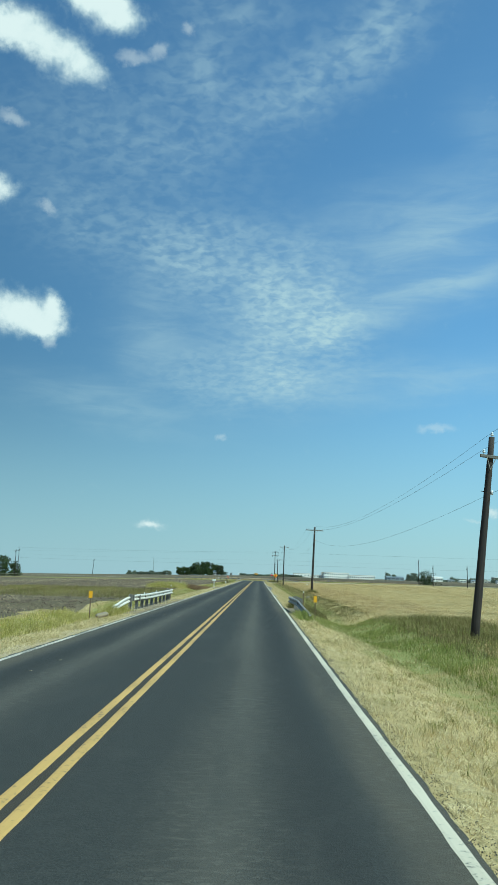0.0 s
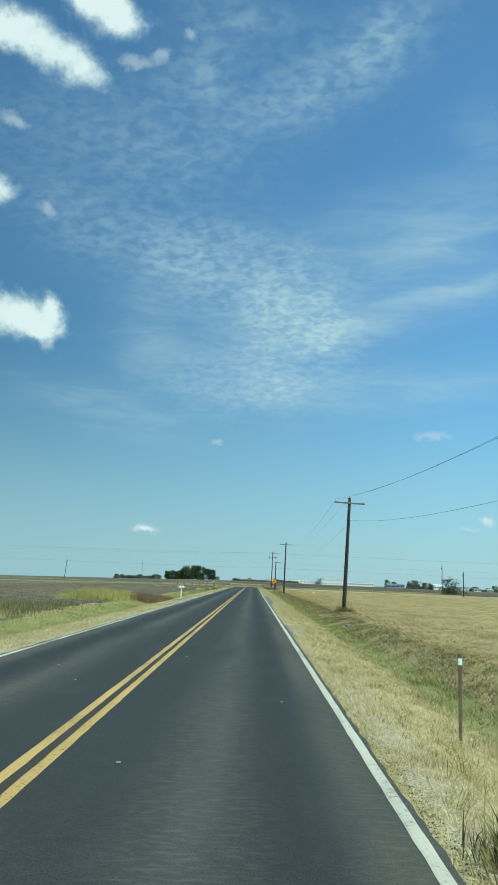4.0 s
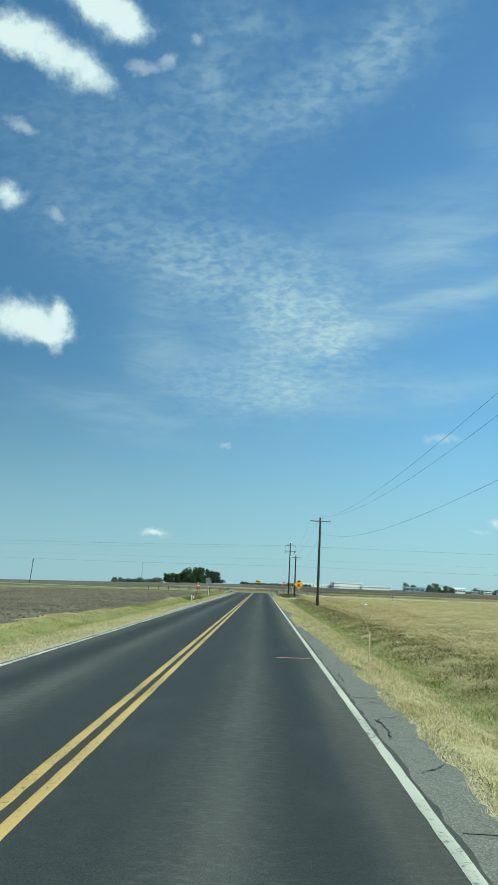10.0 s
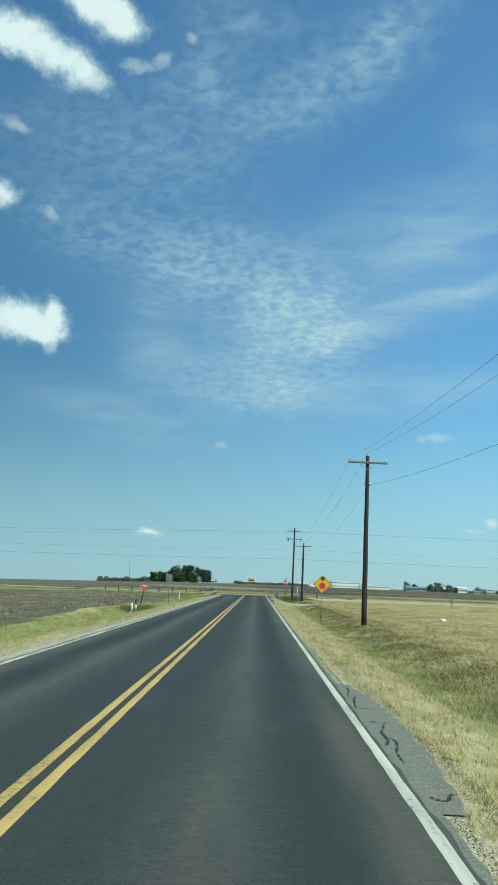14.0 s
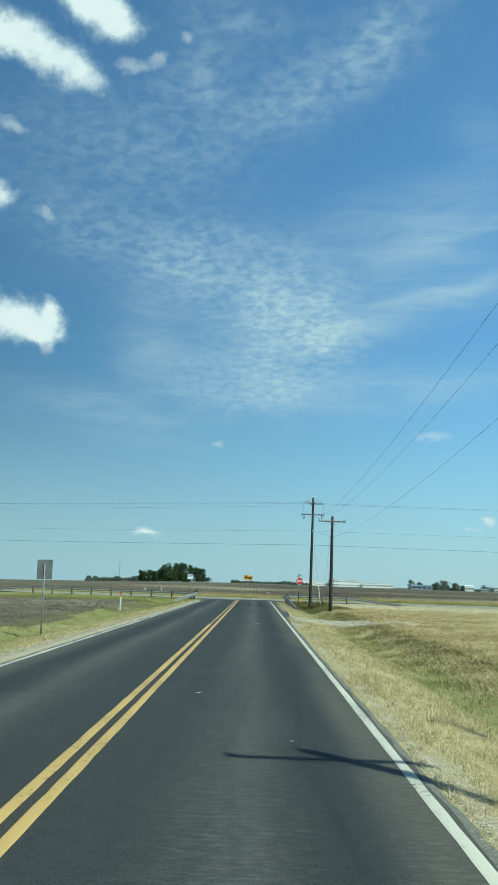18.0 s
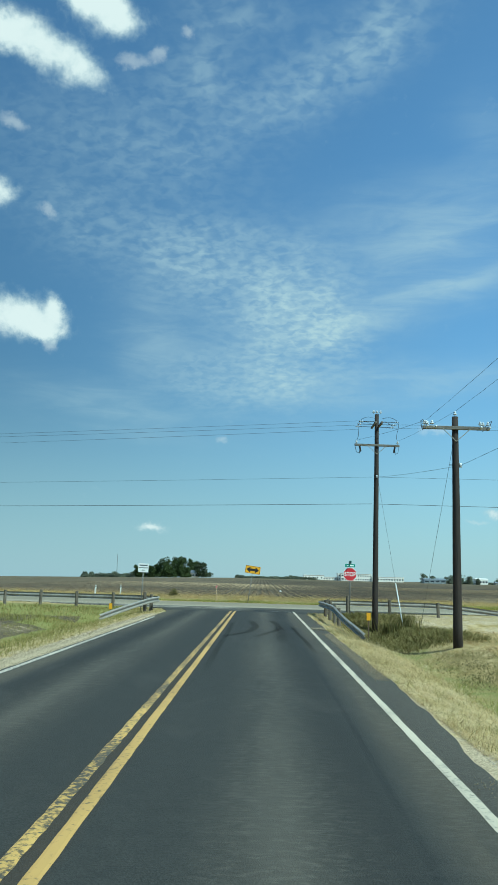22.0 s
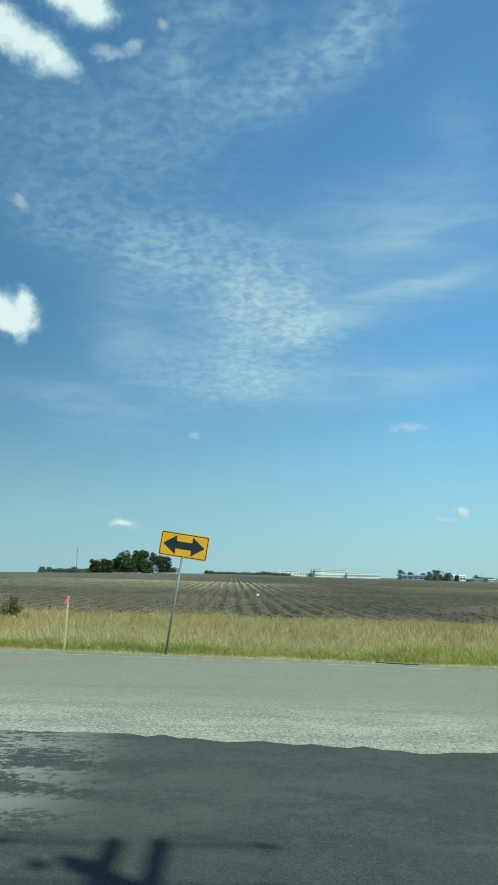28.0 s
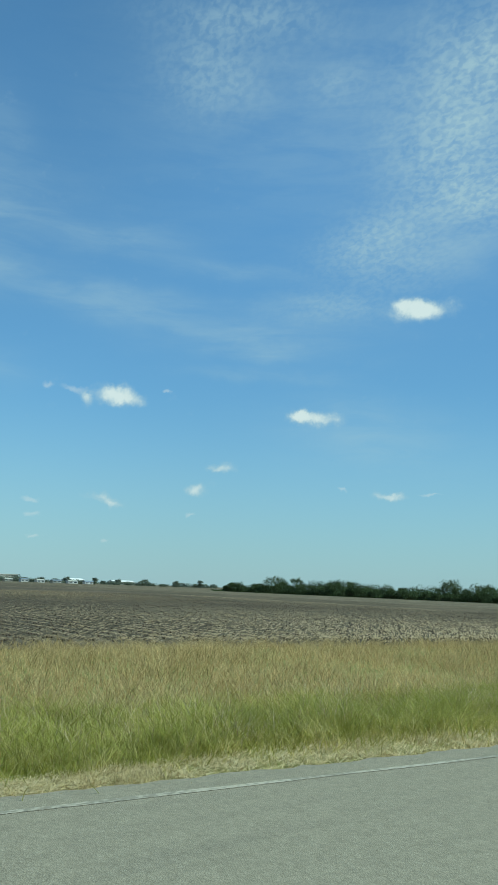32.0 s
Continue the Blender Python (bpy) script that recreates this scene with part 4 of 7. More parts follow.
        for s in (-1, 1):
            for yy, top_z in ((-0.73, 0.1), (0.73, 0.2)):
                bm = bmesh.new()
                arc = spline([(s * 1.02, yy, top - 0.58), (s * 0.95, yy, top - 0.46), (s * 0.6, yy, top - 0.36 + top_z * 0.4), (s * 0.2, yy, top - 0.4)], 4)
                for a, b in zip(arc, arc[1:]):
                    rod(bm, a, b, 0.011, n=5)
                part("jumper_wire", bm, M["wire"], th)
            bm = bmesh.new()
            arc = spline([(s * 1.05, -0.73, top - 0.58), (s * 1.12, -0.6, top - 0.78), (s * 1.06, -0.3, arm_z + 0.5), (s * 1.15, -0.15, arm_z + 0.24)], 4)
            for a, b in zip(arc, arc[1:]):
                rod(bm, a, b, 0.011, n=5)
            part("jumper_wire", bm, M["wire"], th)
        pts.append(Vector((0.18, 0, arm_z - 1.75)))
        bm = rod(bmesh.new(), (0.0, -0.16, arm_z - 1.83), (0.0, -0.16, arm_z - 1.68), 0.05, n=8)
        part("spool", bm, M["porcelain"], th, "neutral spool insulator", True)
    mw = th.matrix_world
    return th, [mw @ p for p in pts]


def wire(a, b, sag, label="thin dark overhead wire", r=0.006, n=18):
    bm = bmesh.new()
    side = (Vector(b) - Vector(a)).cross(Vector((0, 0, 1))).normalized() * r
    prev = None
    for i in range(n + 1):
        f = i / n
        p = Vector(a).lerp(Vector(b), f) - Vector((0, 0, sag * 4 * f * (1 - f)))
        ring = [bm.verts.new(p + o) for o in (side, Vector((0, 0, r)), -side, Vector((0, 0, -r)))]
        if prev:
            for j in range(4):
                bm.faces.new((prev[j], prev[(j + 1) % 4], ring[(j + 1) % 4], ring[j]))
        prev = ring
    return tagged(part("overhead_wire", bm, M["wire"]), label, "power line", "overhead wires")


P = []
P.append(utility_pole(10.1, 29.0, 7.75, 6.95, "plain", (6.3, 0), 1, 0.42))
P.append(utility_pole(9.45, 107.1, 9.1, 8.65, "plain", (2.0, 0), 2))
P.append(utility_pole(8.6, 205.1, 10.4, 9.95, "plain", (0.8, 0), 3))
P.append(utility_pole(8.55, 269.1, 8.3, 7.85, "plain", (0.6, 0), 4, multi=True))
P.append(utility_pole(7.8, 283.6, 11.95, 10.15, "double", (0.8, 0), 5))
start = [Vector((11.2, -48, 9.1)), Vector((12.2, -48, 9.7)), Vector((12.3, -48, 7.8))]
for k, (za, sag) in enumerate(((0, 2.1), (1, 2.2), (2, 2.2))):
    wire(start[k], P[0][1][k], 0.5)
    for a, b, f in zip(P[:3], P[1:4], (0.62, 1.0, 0.45)):
        wire(a[1][k], b[1][k], sag * f)
    wire(P[3][1][k], P[4][1][min(k, 2)], 0.05)

# ---------------------------------------------------------------- signs
def sign_post(th, h, r=0.028, lean=0.0):
    return part("post", rod(bmesh.new(), (0, 0.02, -0.3), (0, 0.02, h), r, n=8), M["steel"], th, "galvanised steel post", True)


def octagon(w):
    k = w / 2 * math.tan(radians(22.5))
    h = w / 2
    return [(k, h), (-k, h), (-h, k), (-h, -k), (-k, -h), (k, -h), (h, -k), (h, k)]


def ground_z(x, y):
    return float(ditch(np.array([x]), np.array([y]))[0])


face_x = pose(0, 0, 0, 90, 0, 0)      # lettering that faces -y

th = thing("stop_sign", pose(6.85, 287.05, ground_z(6.85, 287.05), 0, 0.3, 0), "red octagonal stop sign with green street blade on top", "road sign")
sign_post(th, 3.15)
part("panel", plate(bmesh.new(), [(x, z + 2.42) for x, z in octagon(0.76)], -0.012, -0.008), M["white"], th, "white-edged octagonal panel")
face = part("face", plate(bmesh.new(), [(x, z + 2.42) for x, z in octagon(0.715)], -0.017, -0.013), M["red"], th, "red face")
lettering("word", "STOP", 0.335, Matrix.Translation((0, -0.02, 2.42)) @ face_x @ Matrix.Diagonal((0.83, 1, 1, 1)), M["white"], th)
for k, (rot, zz) in enumerate(((8, 2.93), (98, 3.12))):
    bl = part("street_blade", plate(bmesh.new(), rounded(0.6, 0.17, 0.02), -0.004, 0.004), M["green_sign"], th, "green street name blade")
    bl.matrix_local = pose(0, -0.01, zz, 0, 0, rot)
    if k == 0:
        for i, w in enumerate((0.14, 0.22)):
            b = part("plain_bar", plate(bmesh.new(), rounded(w, 0.07, 0.008), -0.008, -0.006), M["white"], bl)
            b.location = (-0.14 + i * 0.25, 0, 0)

th = thing("arrow_sign", pose(0.6, 303.75, ground_z(0.6, 303.75) + 0.02, 0, 7.5, 0), "leaning yellow two-direction arrow sign on a steel post", "road sign")
sign_post(th, 2.45)
cz = 2.68
part("panel", plate(bmesh.new(), [(x, z + cz) for x, z in rounded(1.22, 0.61, 0.05)], -0.012, -0.008), M["yellow"], th, "yellow reflective panel")
bm = bmesh.new()
o = rounded(1.18, 0.57, 0.045)
i2 = rounded(1.145, 0.535, 0.035)
va = [bm.verts.new((x, -0.0145, z + cz)) for x, z in o]
vb = [bm.verts.new((x, -0.0145, z + cz)) for x, z in i2]
for i in range(len(o)):
    j = (i + 1) % len(o)
    bm.faces.new((va[i], va[j], vb[j], vb[i]))
part("border", bm, M["black"], th, "black border line")
arrow = [(0.52, 0), (0.2, 0.235), (0.2, 0.09), (-0.2, 0.09), (-0.2, 0.235), (-0.52, 0), (-0.2, -0.235), (-0.2, -0.09), (0.2, -0.09), (0.2, -0.235)]
part("arrow", plate(bmesh.new(), [(x, z + cz) for x, z in arrow], -0.018, -0.014), M["black"], th, "black double-headed arrow")

th = thing("stop_ahead_sign", pose(6.62, 213.0, ground_z(6.62, 213), 0, 2.2, 0), "yellow diamond stop-ahead warning sign with red octagon symbol", "road sign")
sign_post(th, 2.75)
D = 0.915 / math.sqrt(2)
dia = lambda s: [(0, s), (-s, 0), (0, -s), (s, 0)]
part("panel", plate(bmesh.new(), [(x, z + 2.75) for x, z in dia(D)], -0.012, -0.008), M["yellow"], th, "yellow diamond panel")
bm = bmesh.new()
va = [bm.verts.new((x, -0.0145, z + 2.75)) for x, z in dia(D - 0.03)]
vb = [bm.verts.new((x, -0.0145, z + 2.75)) for x, z in dia(D - 0.055)]
for i in range(4):
    bm.faces.new((va[i], va[(i + 1) % 4], vb[(i + 1) % 4], vb[i]))
part("border", bm, M["black"], th)
part("octagon", plate(bmesh.new(), [(x, z + 2.62) for x, z in octagon(0.44)], -0.018, -0.014), M["red"], th, "red octagon symbol")
up_arrow = [(0, 0.17), (-0.2, -0.02), (-0.07, -0.02), (-0.07, -0.13), (0.07, -0.13), (0.07, -0.02), (0.2, -0.02)]
part("arrow", plate(bmesh.new(), [(x, z + 3.12) for x, z in up_arrow], -0.018, -0.014), M["black"], th, "black upward arrow")


# ---------------------------------------------------------------- guard rails
def rail_beam(bm, pts, side, tall=1.0):
    """A W-shaped steel beam along pts (x, y, height of its middle); side is +1 or -1 for the traffic face."""
    prof = [(-0.155, 0.012), (-0.12, 0.08), (-0.07, 0.08), (-0.03, 0.004), (0.03, 0.004), (0.07, 0.08), (0.12, 0.08), (0.155, 0.012)]
    ring = [(h, d) for h, d in prof] + [(h, d - 0.006) for h, d in prof[::-1]]
    last = None
    for i, p in enumerate(pts):
        a, b = Vector(pts[max(i - 1, 0)]), Vector(pts[min(i + 1, len(pts) - 1)])
        t = (b - a).normalized()
        n = Vector((t.y, -t.x, 0)).normalized() * side
        upv = n.cross(t).normalized()
        upv = upv if upv.z > 0 else -upv
        row = [bm.verts.new(Vector(p) + upv * h * tall + n * d) for h, d in ring]
        if last:
            for j in range(len(ring)):
                k = (j + 1) % len(ring)
                bm.faces.new((last[j], last[k], row[k], row[j]))
        else:
            bm.faces.new(row)
        last = row
    bm.faces.new(last[::-1])


def guard_rail(path, side, posts, label, post_kind, tabs=(), group="", mat="zinc", tall=1.0):
    th = thing("guard_rail", pose(0, 0, 0), label, "guard rail", group)
    bm = bmesh.new()
    rail_beam(bm, path, side, tall)
    part("beam", bm, M[mat], th, "corrugated steel beam")
    rr = random.Random(len(path))
    for x, y, h in posts:
        z = ground_z(x, y) - 0.25
        if post_kind == "steel":
            bm = box(bmesh.new(), 0.15, 0.014, h - z, pose(x, y, (h + z) / 2))
            box(bm, 0.014, 0.13, h - z, pose(x - 0.075, y, (h + z) / 2))
            box(bm, 0.014, 0.13, h - z, pose(x + 0.075, y, (h + z) / 2))
            block = box(bmesh.new(), 0.12, 0.014, 0.34, pose(x + side * 0.145, y, h - 0.19))
            box(block, 0.014, 0.11, 0.34, pose(x + side * 0.2, y, h - 0.19))
            part("blockout", block, M["dull_post"], th, "steel block between post and beam")
            part("post", bm, M["dull_post"], th, "dull galvanised I-section post")
        else:
            bm = rod(bmesh.new(), (x, y, z), (x + rr.uniform(-0.03, 0.03), y + rr.uniform(-0.03, 0.03), h + 0.1 + rr.uniform(-0.05, 0.08)), 0.105, 0.095, 10, 3, 0.008, rr)
            part("post", bm, M["post_wood"], th, "round weathered wooden post")
    for x, y, z in tabs:
        part("reflector_tab", box(bmesh.new(), 0.015, 0.12, 0.1, pose(x, y, z, 0, -20 * side, 0), 0.003), M["white"], th, "white reflector tab")
    return th


bridge_r = spline([(4.70, 38.4, -0.05), (4.62, 39.6, 0.1), (4.42, 41.5, 0.36), (4.3, 43.4, 0.54), (4.22, 45.5, 0.55), (4.15, 47.5, 0.55), (4.05, 49.2, 0.56)])
guard_rail(bridge_r, -1, [(4.46, 43.3, 0.8), (4.46, 44.6, 0.8), (4.44, 45.9, 0.8), (4.42, 47.2, 0.8), (4.4, 48.6, 0.8)],
           "galvanised guard rail with steel posts beside the small bridge", "steel", [(4.14, 47.0, 0.77), (4.06, 49.1, 0.78)], "bridge guard rails", "zinc", 1.2)
bridge_l = spline([(-5.3, 36.4, -0.1), (-5.15, 38.2, 0.15), (-4.95, 40.0, 0.45), (-4.7, 41.8, 0.63), (-4.5, 46, 0.63), (-4.52, 52, 0.63), (-4.58, 56.5, 0.63), (-4.62, 59.6, 0.63)])
guard_rail(bridge_l, 1, [(-4.72, 40.9, 0.85), (-4.7, 42.9, 0.8), (-4.68, 44.8, 0.8), (-4.68, 46.7, 0.8), (-4.68, 48.8, 0.8), (-4.7, 51.0, 0.8), (-4.72, 53.4, 0.8), (-4.76, 55.7, 0.8), (-4.8, 57.9, 0.8), (-4.82, 59.3, 0.78)],
           "pale galvanised guard rail with steel posts beside the small bridge", "steel",
           [(-4.53, 44.5, 0.84), (-4.53, 49.8, 0.84), (-4.6, 56.6, 0.84), (-4.62, 59.4, 0.83)], "bridge guard rails", "pale_rail")

bm = box(bmesh.new(), 0.55, 0.4, 0.16, pose(-5.0, 35.0, 0.06, 8, -14, 20), 0.05)
tagged(part("concrete_lump", bm, M["pad"]), "tilted broken lump of pale concrete by the guard rail", "concrete block")
# concrete edge of the small bridge
for sx, y0, y1 in ((1, 43.0, 50.2), (-1, 38.5, 62.0)):
    bm = box(bmesh.new(), 1.4, y1 - y0, 0.8, pose(sx * 4.45, (y0 + y1) / 2, -0.425), 0.02)
    tagged(part("bridge_kerb", bm, M["pad"]), "gravelly bridge edge under the guard rail", "kerb", kind="structure")
near_r = spline([(5.75, 272.2, -0.2), (5.6, 273.6, -0.02), (5.38, 275.6, 0.22), (5.25, 277.5, 0.43), (5.2, 279.6, 0.6), (5.15, 283, 0.62), (5.05, 285.6, 0.62), (5.12, 287.2, 0.62), (5.45, 288.2, 0.62), (6.3, 288.9, 0.62), (8.0, 289.0, 0.62), (10.2, 288.7, 0.62), (12.5, 288.4, 0.58), (15.5, 288.0, 0.28), (18.2, 287.4, 0.0)], 4)
guard_rail(near_r, -1, [(5.45, 279.4, 0.6), (5.4, 281.3, 0.68), (5.38, 283.6, 0.75), (5.32, 285.6, 0.75), (5.6, 287.3, 0.75), (6.9, 288.5, 0.95), (9.4, 288.4, 0.8), (12.2, 287.9, 0.72)],
           "bent galvanised guard rail on round wooden posts rounding the junction corner", "wood", (), "junction guard rails")
near_l = spline([(-6.3, 279.6, -0.1), (-5.85, 281.3, 0.12), (-5.25, 283.6, 0.38), (-4.75, 285.8, 0.58), (-4.5, 287.6, 0.62), (-4.75, 288.7, 0.62), (-5.8, 289.6, 0.62), (-8.2, 290.3, 0.62), (-12, 291.0, 0.62), (-18, 292.0, 0.62), (-26, 293.3, 0.6), (-30, 294.0, 0.1)], 4)
guard_rail(near_l, 1, [(-5.0, 285.9, 0.75), (-4.85, 287.5, 0.75), (-5.5, 288.95, 0.82), (-7.6, 289.75, 0.82), (-10.0, 290.25, 0.82), (-12.4, 290.65, 0.82), (-14.8, 291.05, 0.82), (-17.2, 291.45, 0.82), (-19.6, 291.85, 0.82), (-22, 292.25, 0.82), (-24.4, 292.65, 0.8)],
           "galvanised guard rail on round wooden posts rounding the junction corner", "wood", (), "junction guard rails")


# ---------------------------------------------------------------- roadside posts and markers
def object_marker(x, y, h=1.25):
    th = thing("object_marker", pose(x, y, ground_z(x, y)), "small yellow object marker panel on a thin steel post", "road marker", "bridge markers")
    part("post", box(bmesh.new(), 0.045, 0.02, h + 0.2, pose(0, 0.02, h / 2 - 0.1), 0.004), M["brown_post"], th, "rusty flanged post")
    part("panel", plate(bmesh.new(), [(a, b + h - 0.13) for a, b in rounded(0.17, 0.32, 0.02)], -0.006, -0.002), M["yellow"], th, "yellow reflective panel")
    return th


for x, y, h in ((-5.5, 34.7, 1.25), (4.98, 39.7, 1.2), (6.2, 274.6, 1.15), (-6.45, 283.2, 1.15)):
    object_marker(x, y, h)


def delineator(x, y, h, mat, label, w=0.05, lean=0.0):
    th = thing("marker_post", pose(x, y, ground_z(x, y), 0, lean, 0), label, "marker post", "roadside posts")
    bm = box(bmesh.new(), w, 0.018, h + 0.2, pose(0, 0, h / 2 - 0.1), 0.004)
    box(bm, 0.012, 0.035, h + 0.2, pose(0, 0.024, h / 2 - 0.1), 0.003)
    part("stem", bm, M[mat], th)
    part("collar", box(bmesh.new(), w * 1.15, 0.022, 0.1, pose(0, -0.004, h - 0.12), 0.003), M["white" if mat != "white_post" else "alu"], th, "reflective band")
    return th


delineator(-5.1, 62.9, 1.25, "brown_post", "rusty steel delineator post in the grass")
delineator(5.45, 58.0, 1.3, "brown_post", "rusty steel delineator post beyond the guard rail")
th = delineator(-7.95, 258.2, 1.5, "white_post", "white marker post with a red top in green grass", 0.09)
part("top_band", box(bmesh.new(), 0.1, 0.03, 0.48, pose(0, 0.004, 1.27), 0.004), M["orange"], th, "red reflective top")
delineator(-14.7, 317.5, 1.0, "white_post", "white marker post beyond the cross road", 0.16, 3)
delineator(-12.3, 318, 1.0, "white_post", "white marker post beyond the cross road", 0.12, 3)
delineator(-10.8, 126, 0.55, "white_post", "short leaning white post in the field edge", 0.1, 9)

th = thing("survey_stake", pose(-1.95, 304.1, ground_z(-1.95, 304.1), 0, 0.8, 0), "pale wooden survey stake with pink ribbon", "survey stake")
part("stick", box(bmesh.new(), 0.045, 0.03, 1.5, pose(0, 0, 0.6), 0.004), M["stake"], th)
bm = box(bmesh.new(), 0.06, 0.045, 0.16, pose(0, 0, 1.27, 4, 6, 10), 0.01)
box(bm, 0.035, 0.01, 0.14, pose(-0.05, -0.01, 1.22, 0, 25, 0), 0.003)
part("ribbon", bm, M["ribbon"], th, "bright pink ribbon")
th = thing("survey_stake", pose(4.9, 134.3, ground_z(4.9, 134.3), 0, 1, 0), "thin weathered wooden stake in the verge", "survey stake")
part("stick", box(bmesh.new(), 0.035, 0.02, 1.15, pose(0, 0, 0.47), 0.003), M["stake"], th)

# mailbox on a white post
th = thing("mailbox", pose(-5.25, 126.6, ground_z(-5.25, 126.6), 0, -2, 0), "white mailbox on a white wooden post by the gravel pull-off", "mailbox")
part("post", box(bmesh.new(), 0.11, 0.11, 1.2, pose(0, 0, 0.5, 0, 1.5, 0), 0.012), M["white_post"], th, "peeling white wooden post")
bm = bmesh.new()
arc = [(0.1, 0), (0.1, 0.13)] + [(0.1 * math.cos(a), 0.13 + 0.09 * math.sin(a)) for a in (i * math.pi / 8 for i in range(1, 8))] + [(-0.1, 0.13), (-0.1, 0)]
plate(bm, arc, -0.27, 0.27)
bmesh.ops.rotate(bm, verts=bm.verts, cent=(0, 0, 0), matrix=Matrix.Rotation(radians(82), 3, "Z"))
bmesh.ops.translate(bm, verts=bm.verts, vec=(0.02, 0, 1.1))
bx = part("box", bm, M["white_post"], th, "white sheet-metal box with arched top")
part("door", plate(bmesh.new(), [(a * 1.06, b * 1.03) for a, b in arc], -0.012, 0.0), M["white"], bx, "flat front door").matrix_local = pose(0.295, 0.04, 1.1, 0, 0, 82 - 0)
part("shelf_board", box(bmesh.new(), 0.55, 0.2, 0.025, pose(0.02, 0, 1.085, 0, 0, -8), 0.004), M["white_post"], th)
part("knot", rod(bmesh.new(), (0, -0.052, 0.86), (0, -0.062, 0.86), 0.03, n=10), M["iron"], th, "dark hole in the post")

# back of a sign on the far verge
th = thing("road_sign_back", pose(-6.25, 231.2, ground_z(-6.25, 231.2), 0, 1.2, 180), "plain grey back of a rectangular sign on a post", "road sign")
sign_post(th, 2.75, 0.03)
part("panel", plate(bmesh.new(), [(x, z + 2.55) for x, z in rounded(0.61, 0.76, 0.03)], -0.01, -0.006), M["white"], th)
part("back", plate(bmesh.new(), [(x, z + 2.55) for x, z in rounded(0.605, 0.755, 0.03)], -0.005, -0.002), M["alu"], th, "bare aluminium back")

# white notice sign at the junction; its lines of small text are plain bars but for those that can be read
th = thing("notice_sign", pose(-5.35, 286.6, ground_z(-5.35, 286.6), 0, 1.2, -2), "white rectangular maintenance notice sign on a steel post", "road sign")
sign_post(th, 2.7, 0.03)
part("panel", plate(bmesh.new(), [(x, z + 2.52) for x, z in rounded(0.61, 0.51, 0.03)], -0.012, -0.008), M["white"], th, "white panel")
part("plain_bar", plate(bmesh.new(), [(x, z + 2.67) for x, z in rounded(0.48, 0.06, 0.01)], -0.016, -0.013), M["black"], th)
lettering("word", "MAINTENANCE", 0.085, Matrix.Translation((0, -0.016, 2.52)) @ face_x @ Matrix.Diagonal((0.86, 1, 1, 1)), M["black"], th)
lettering("word", "ENDS", 0.085, Matrix.Translation((0, -0.016, 2.37)) @ face_x @ Matrix.Diagonal((0.86, 1, 1, 1)), M["black"], th)

# orange-topped pipeline marker with two white bollards
th = thing("pipeline_marker", pose(-6.85, 217.3, ground_z(-6.85, 217.3), 0, 8, 0), "leaning dark post with a faded orange-red marker plate", "marker post")
part("post", box(bmesh.new(), 0.06, 0.04, 2.2, pose(0, 0, 0.9), 0.006), M["iron"], th)
part("plate", plate(bmesh.new(), [(x, z + 1.9) for x, z in rounded(0.5, 0.36, 0.02)], -0.028, -0.022), M["orange"], th, "faded orange-red plate")
part("plain_bar", plate(bmesh.new(), [(x + 0.03, z + 1.98) for x, z in rounded(0.34, 0.06, 0.01)], -0.033, -0.03), M["white"], th)
for dx, dy, hh in ((-0.45, -0.9, 0.62), (-0.22, -0.5, 0.5)):
    th = thing("bollard", pose(-6.85 + dx, 217.3 + dy, ground_z(-6.85 + dx, 217.3 + dy)), "short white plastic marker bollard with a red label", "bollard", "pipeline bollards")
    part("tube", rod(bmesh.new(), (0, 0, -0.1), (0, 0, hh), 0.09, 0.085, 12), M["white_post"], th, smooth=True)
    part("cap", rod(bmesh.new(), (0, 0, hh), (0, 0, hh + 0.04), 0.095, 0.06, 12), M["white"], th)
    part("label", box(bmesh.new(), 0.06, 0.004, 0.12, pose(0.02, -0.092, hh - 0.15), 0.0), M["orange"], th, "red label")
th = thing("valve_post", pose(-7.2, 217.7, ground_z(-7.2, 217.7)), "dark rusty valve post behind the bollards", "marker post")
part("post", rod(bmesh.new(), (0, 0, -0.1), (0, 0, 0.85), 0.09, 0.085, 10), M["brown_post"], th)
part("cap", rod(bmesh.new(), (0, 0, 0.83), (0, 0, 0.93), 0.11, 0.06, 10), M["iron"], th)

# leaning white guy guard and the fallen bits at the junction
th = thing("guy_wire", pose(0, 0, 0), "steel guy wire with a pale plastic guard, anchored in weeds", "guy wire")
foot, headp = Vector((8.65, 279.9, -0.3)), Vector((7.82, 283.5, 8.6))
part("cable", rod(bmesh.new(), foot, headp, 0.006, n=5), M["wire"], th)
part("guard", rod(bmesh.new(), foot, foot.lerp(headp, 0.25), 0.032, 0.03, 8), M["white_post"], th, "off-white guard tube", True)
th = thing("guy_wire", pose(0, 0, 0), "bare steel guy wire anchored beside the pole", "guy wire")
part("cable", rod(bmesh.new(), (8.2, 274.3, -0.5), (8.62, 269.2, 7.3), 0.006, n=5), M["wire"], th)
th = thing("small_sign", pose(24.5, 247.5, ground_z(24.5, 247.5), 0, 4, 0), "small grey field sign on a short stake", "sign")
part("stake", box(bmesh.new(), 0.05, 0.03, 1.3, pose(0, 0, 0.5), 0.004), M["brown_post"], th)
part("panel", plate(bmesh.new(), [(x, z + 1.1) for x, z in rounded(0.35, 0.75, 0.02)], -0.025, -0.02), M["alu"], th)

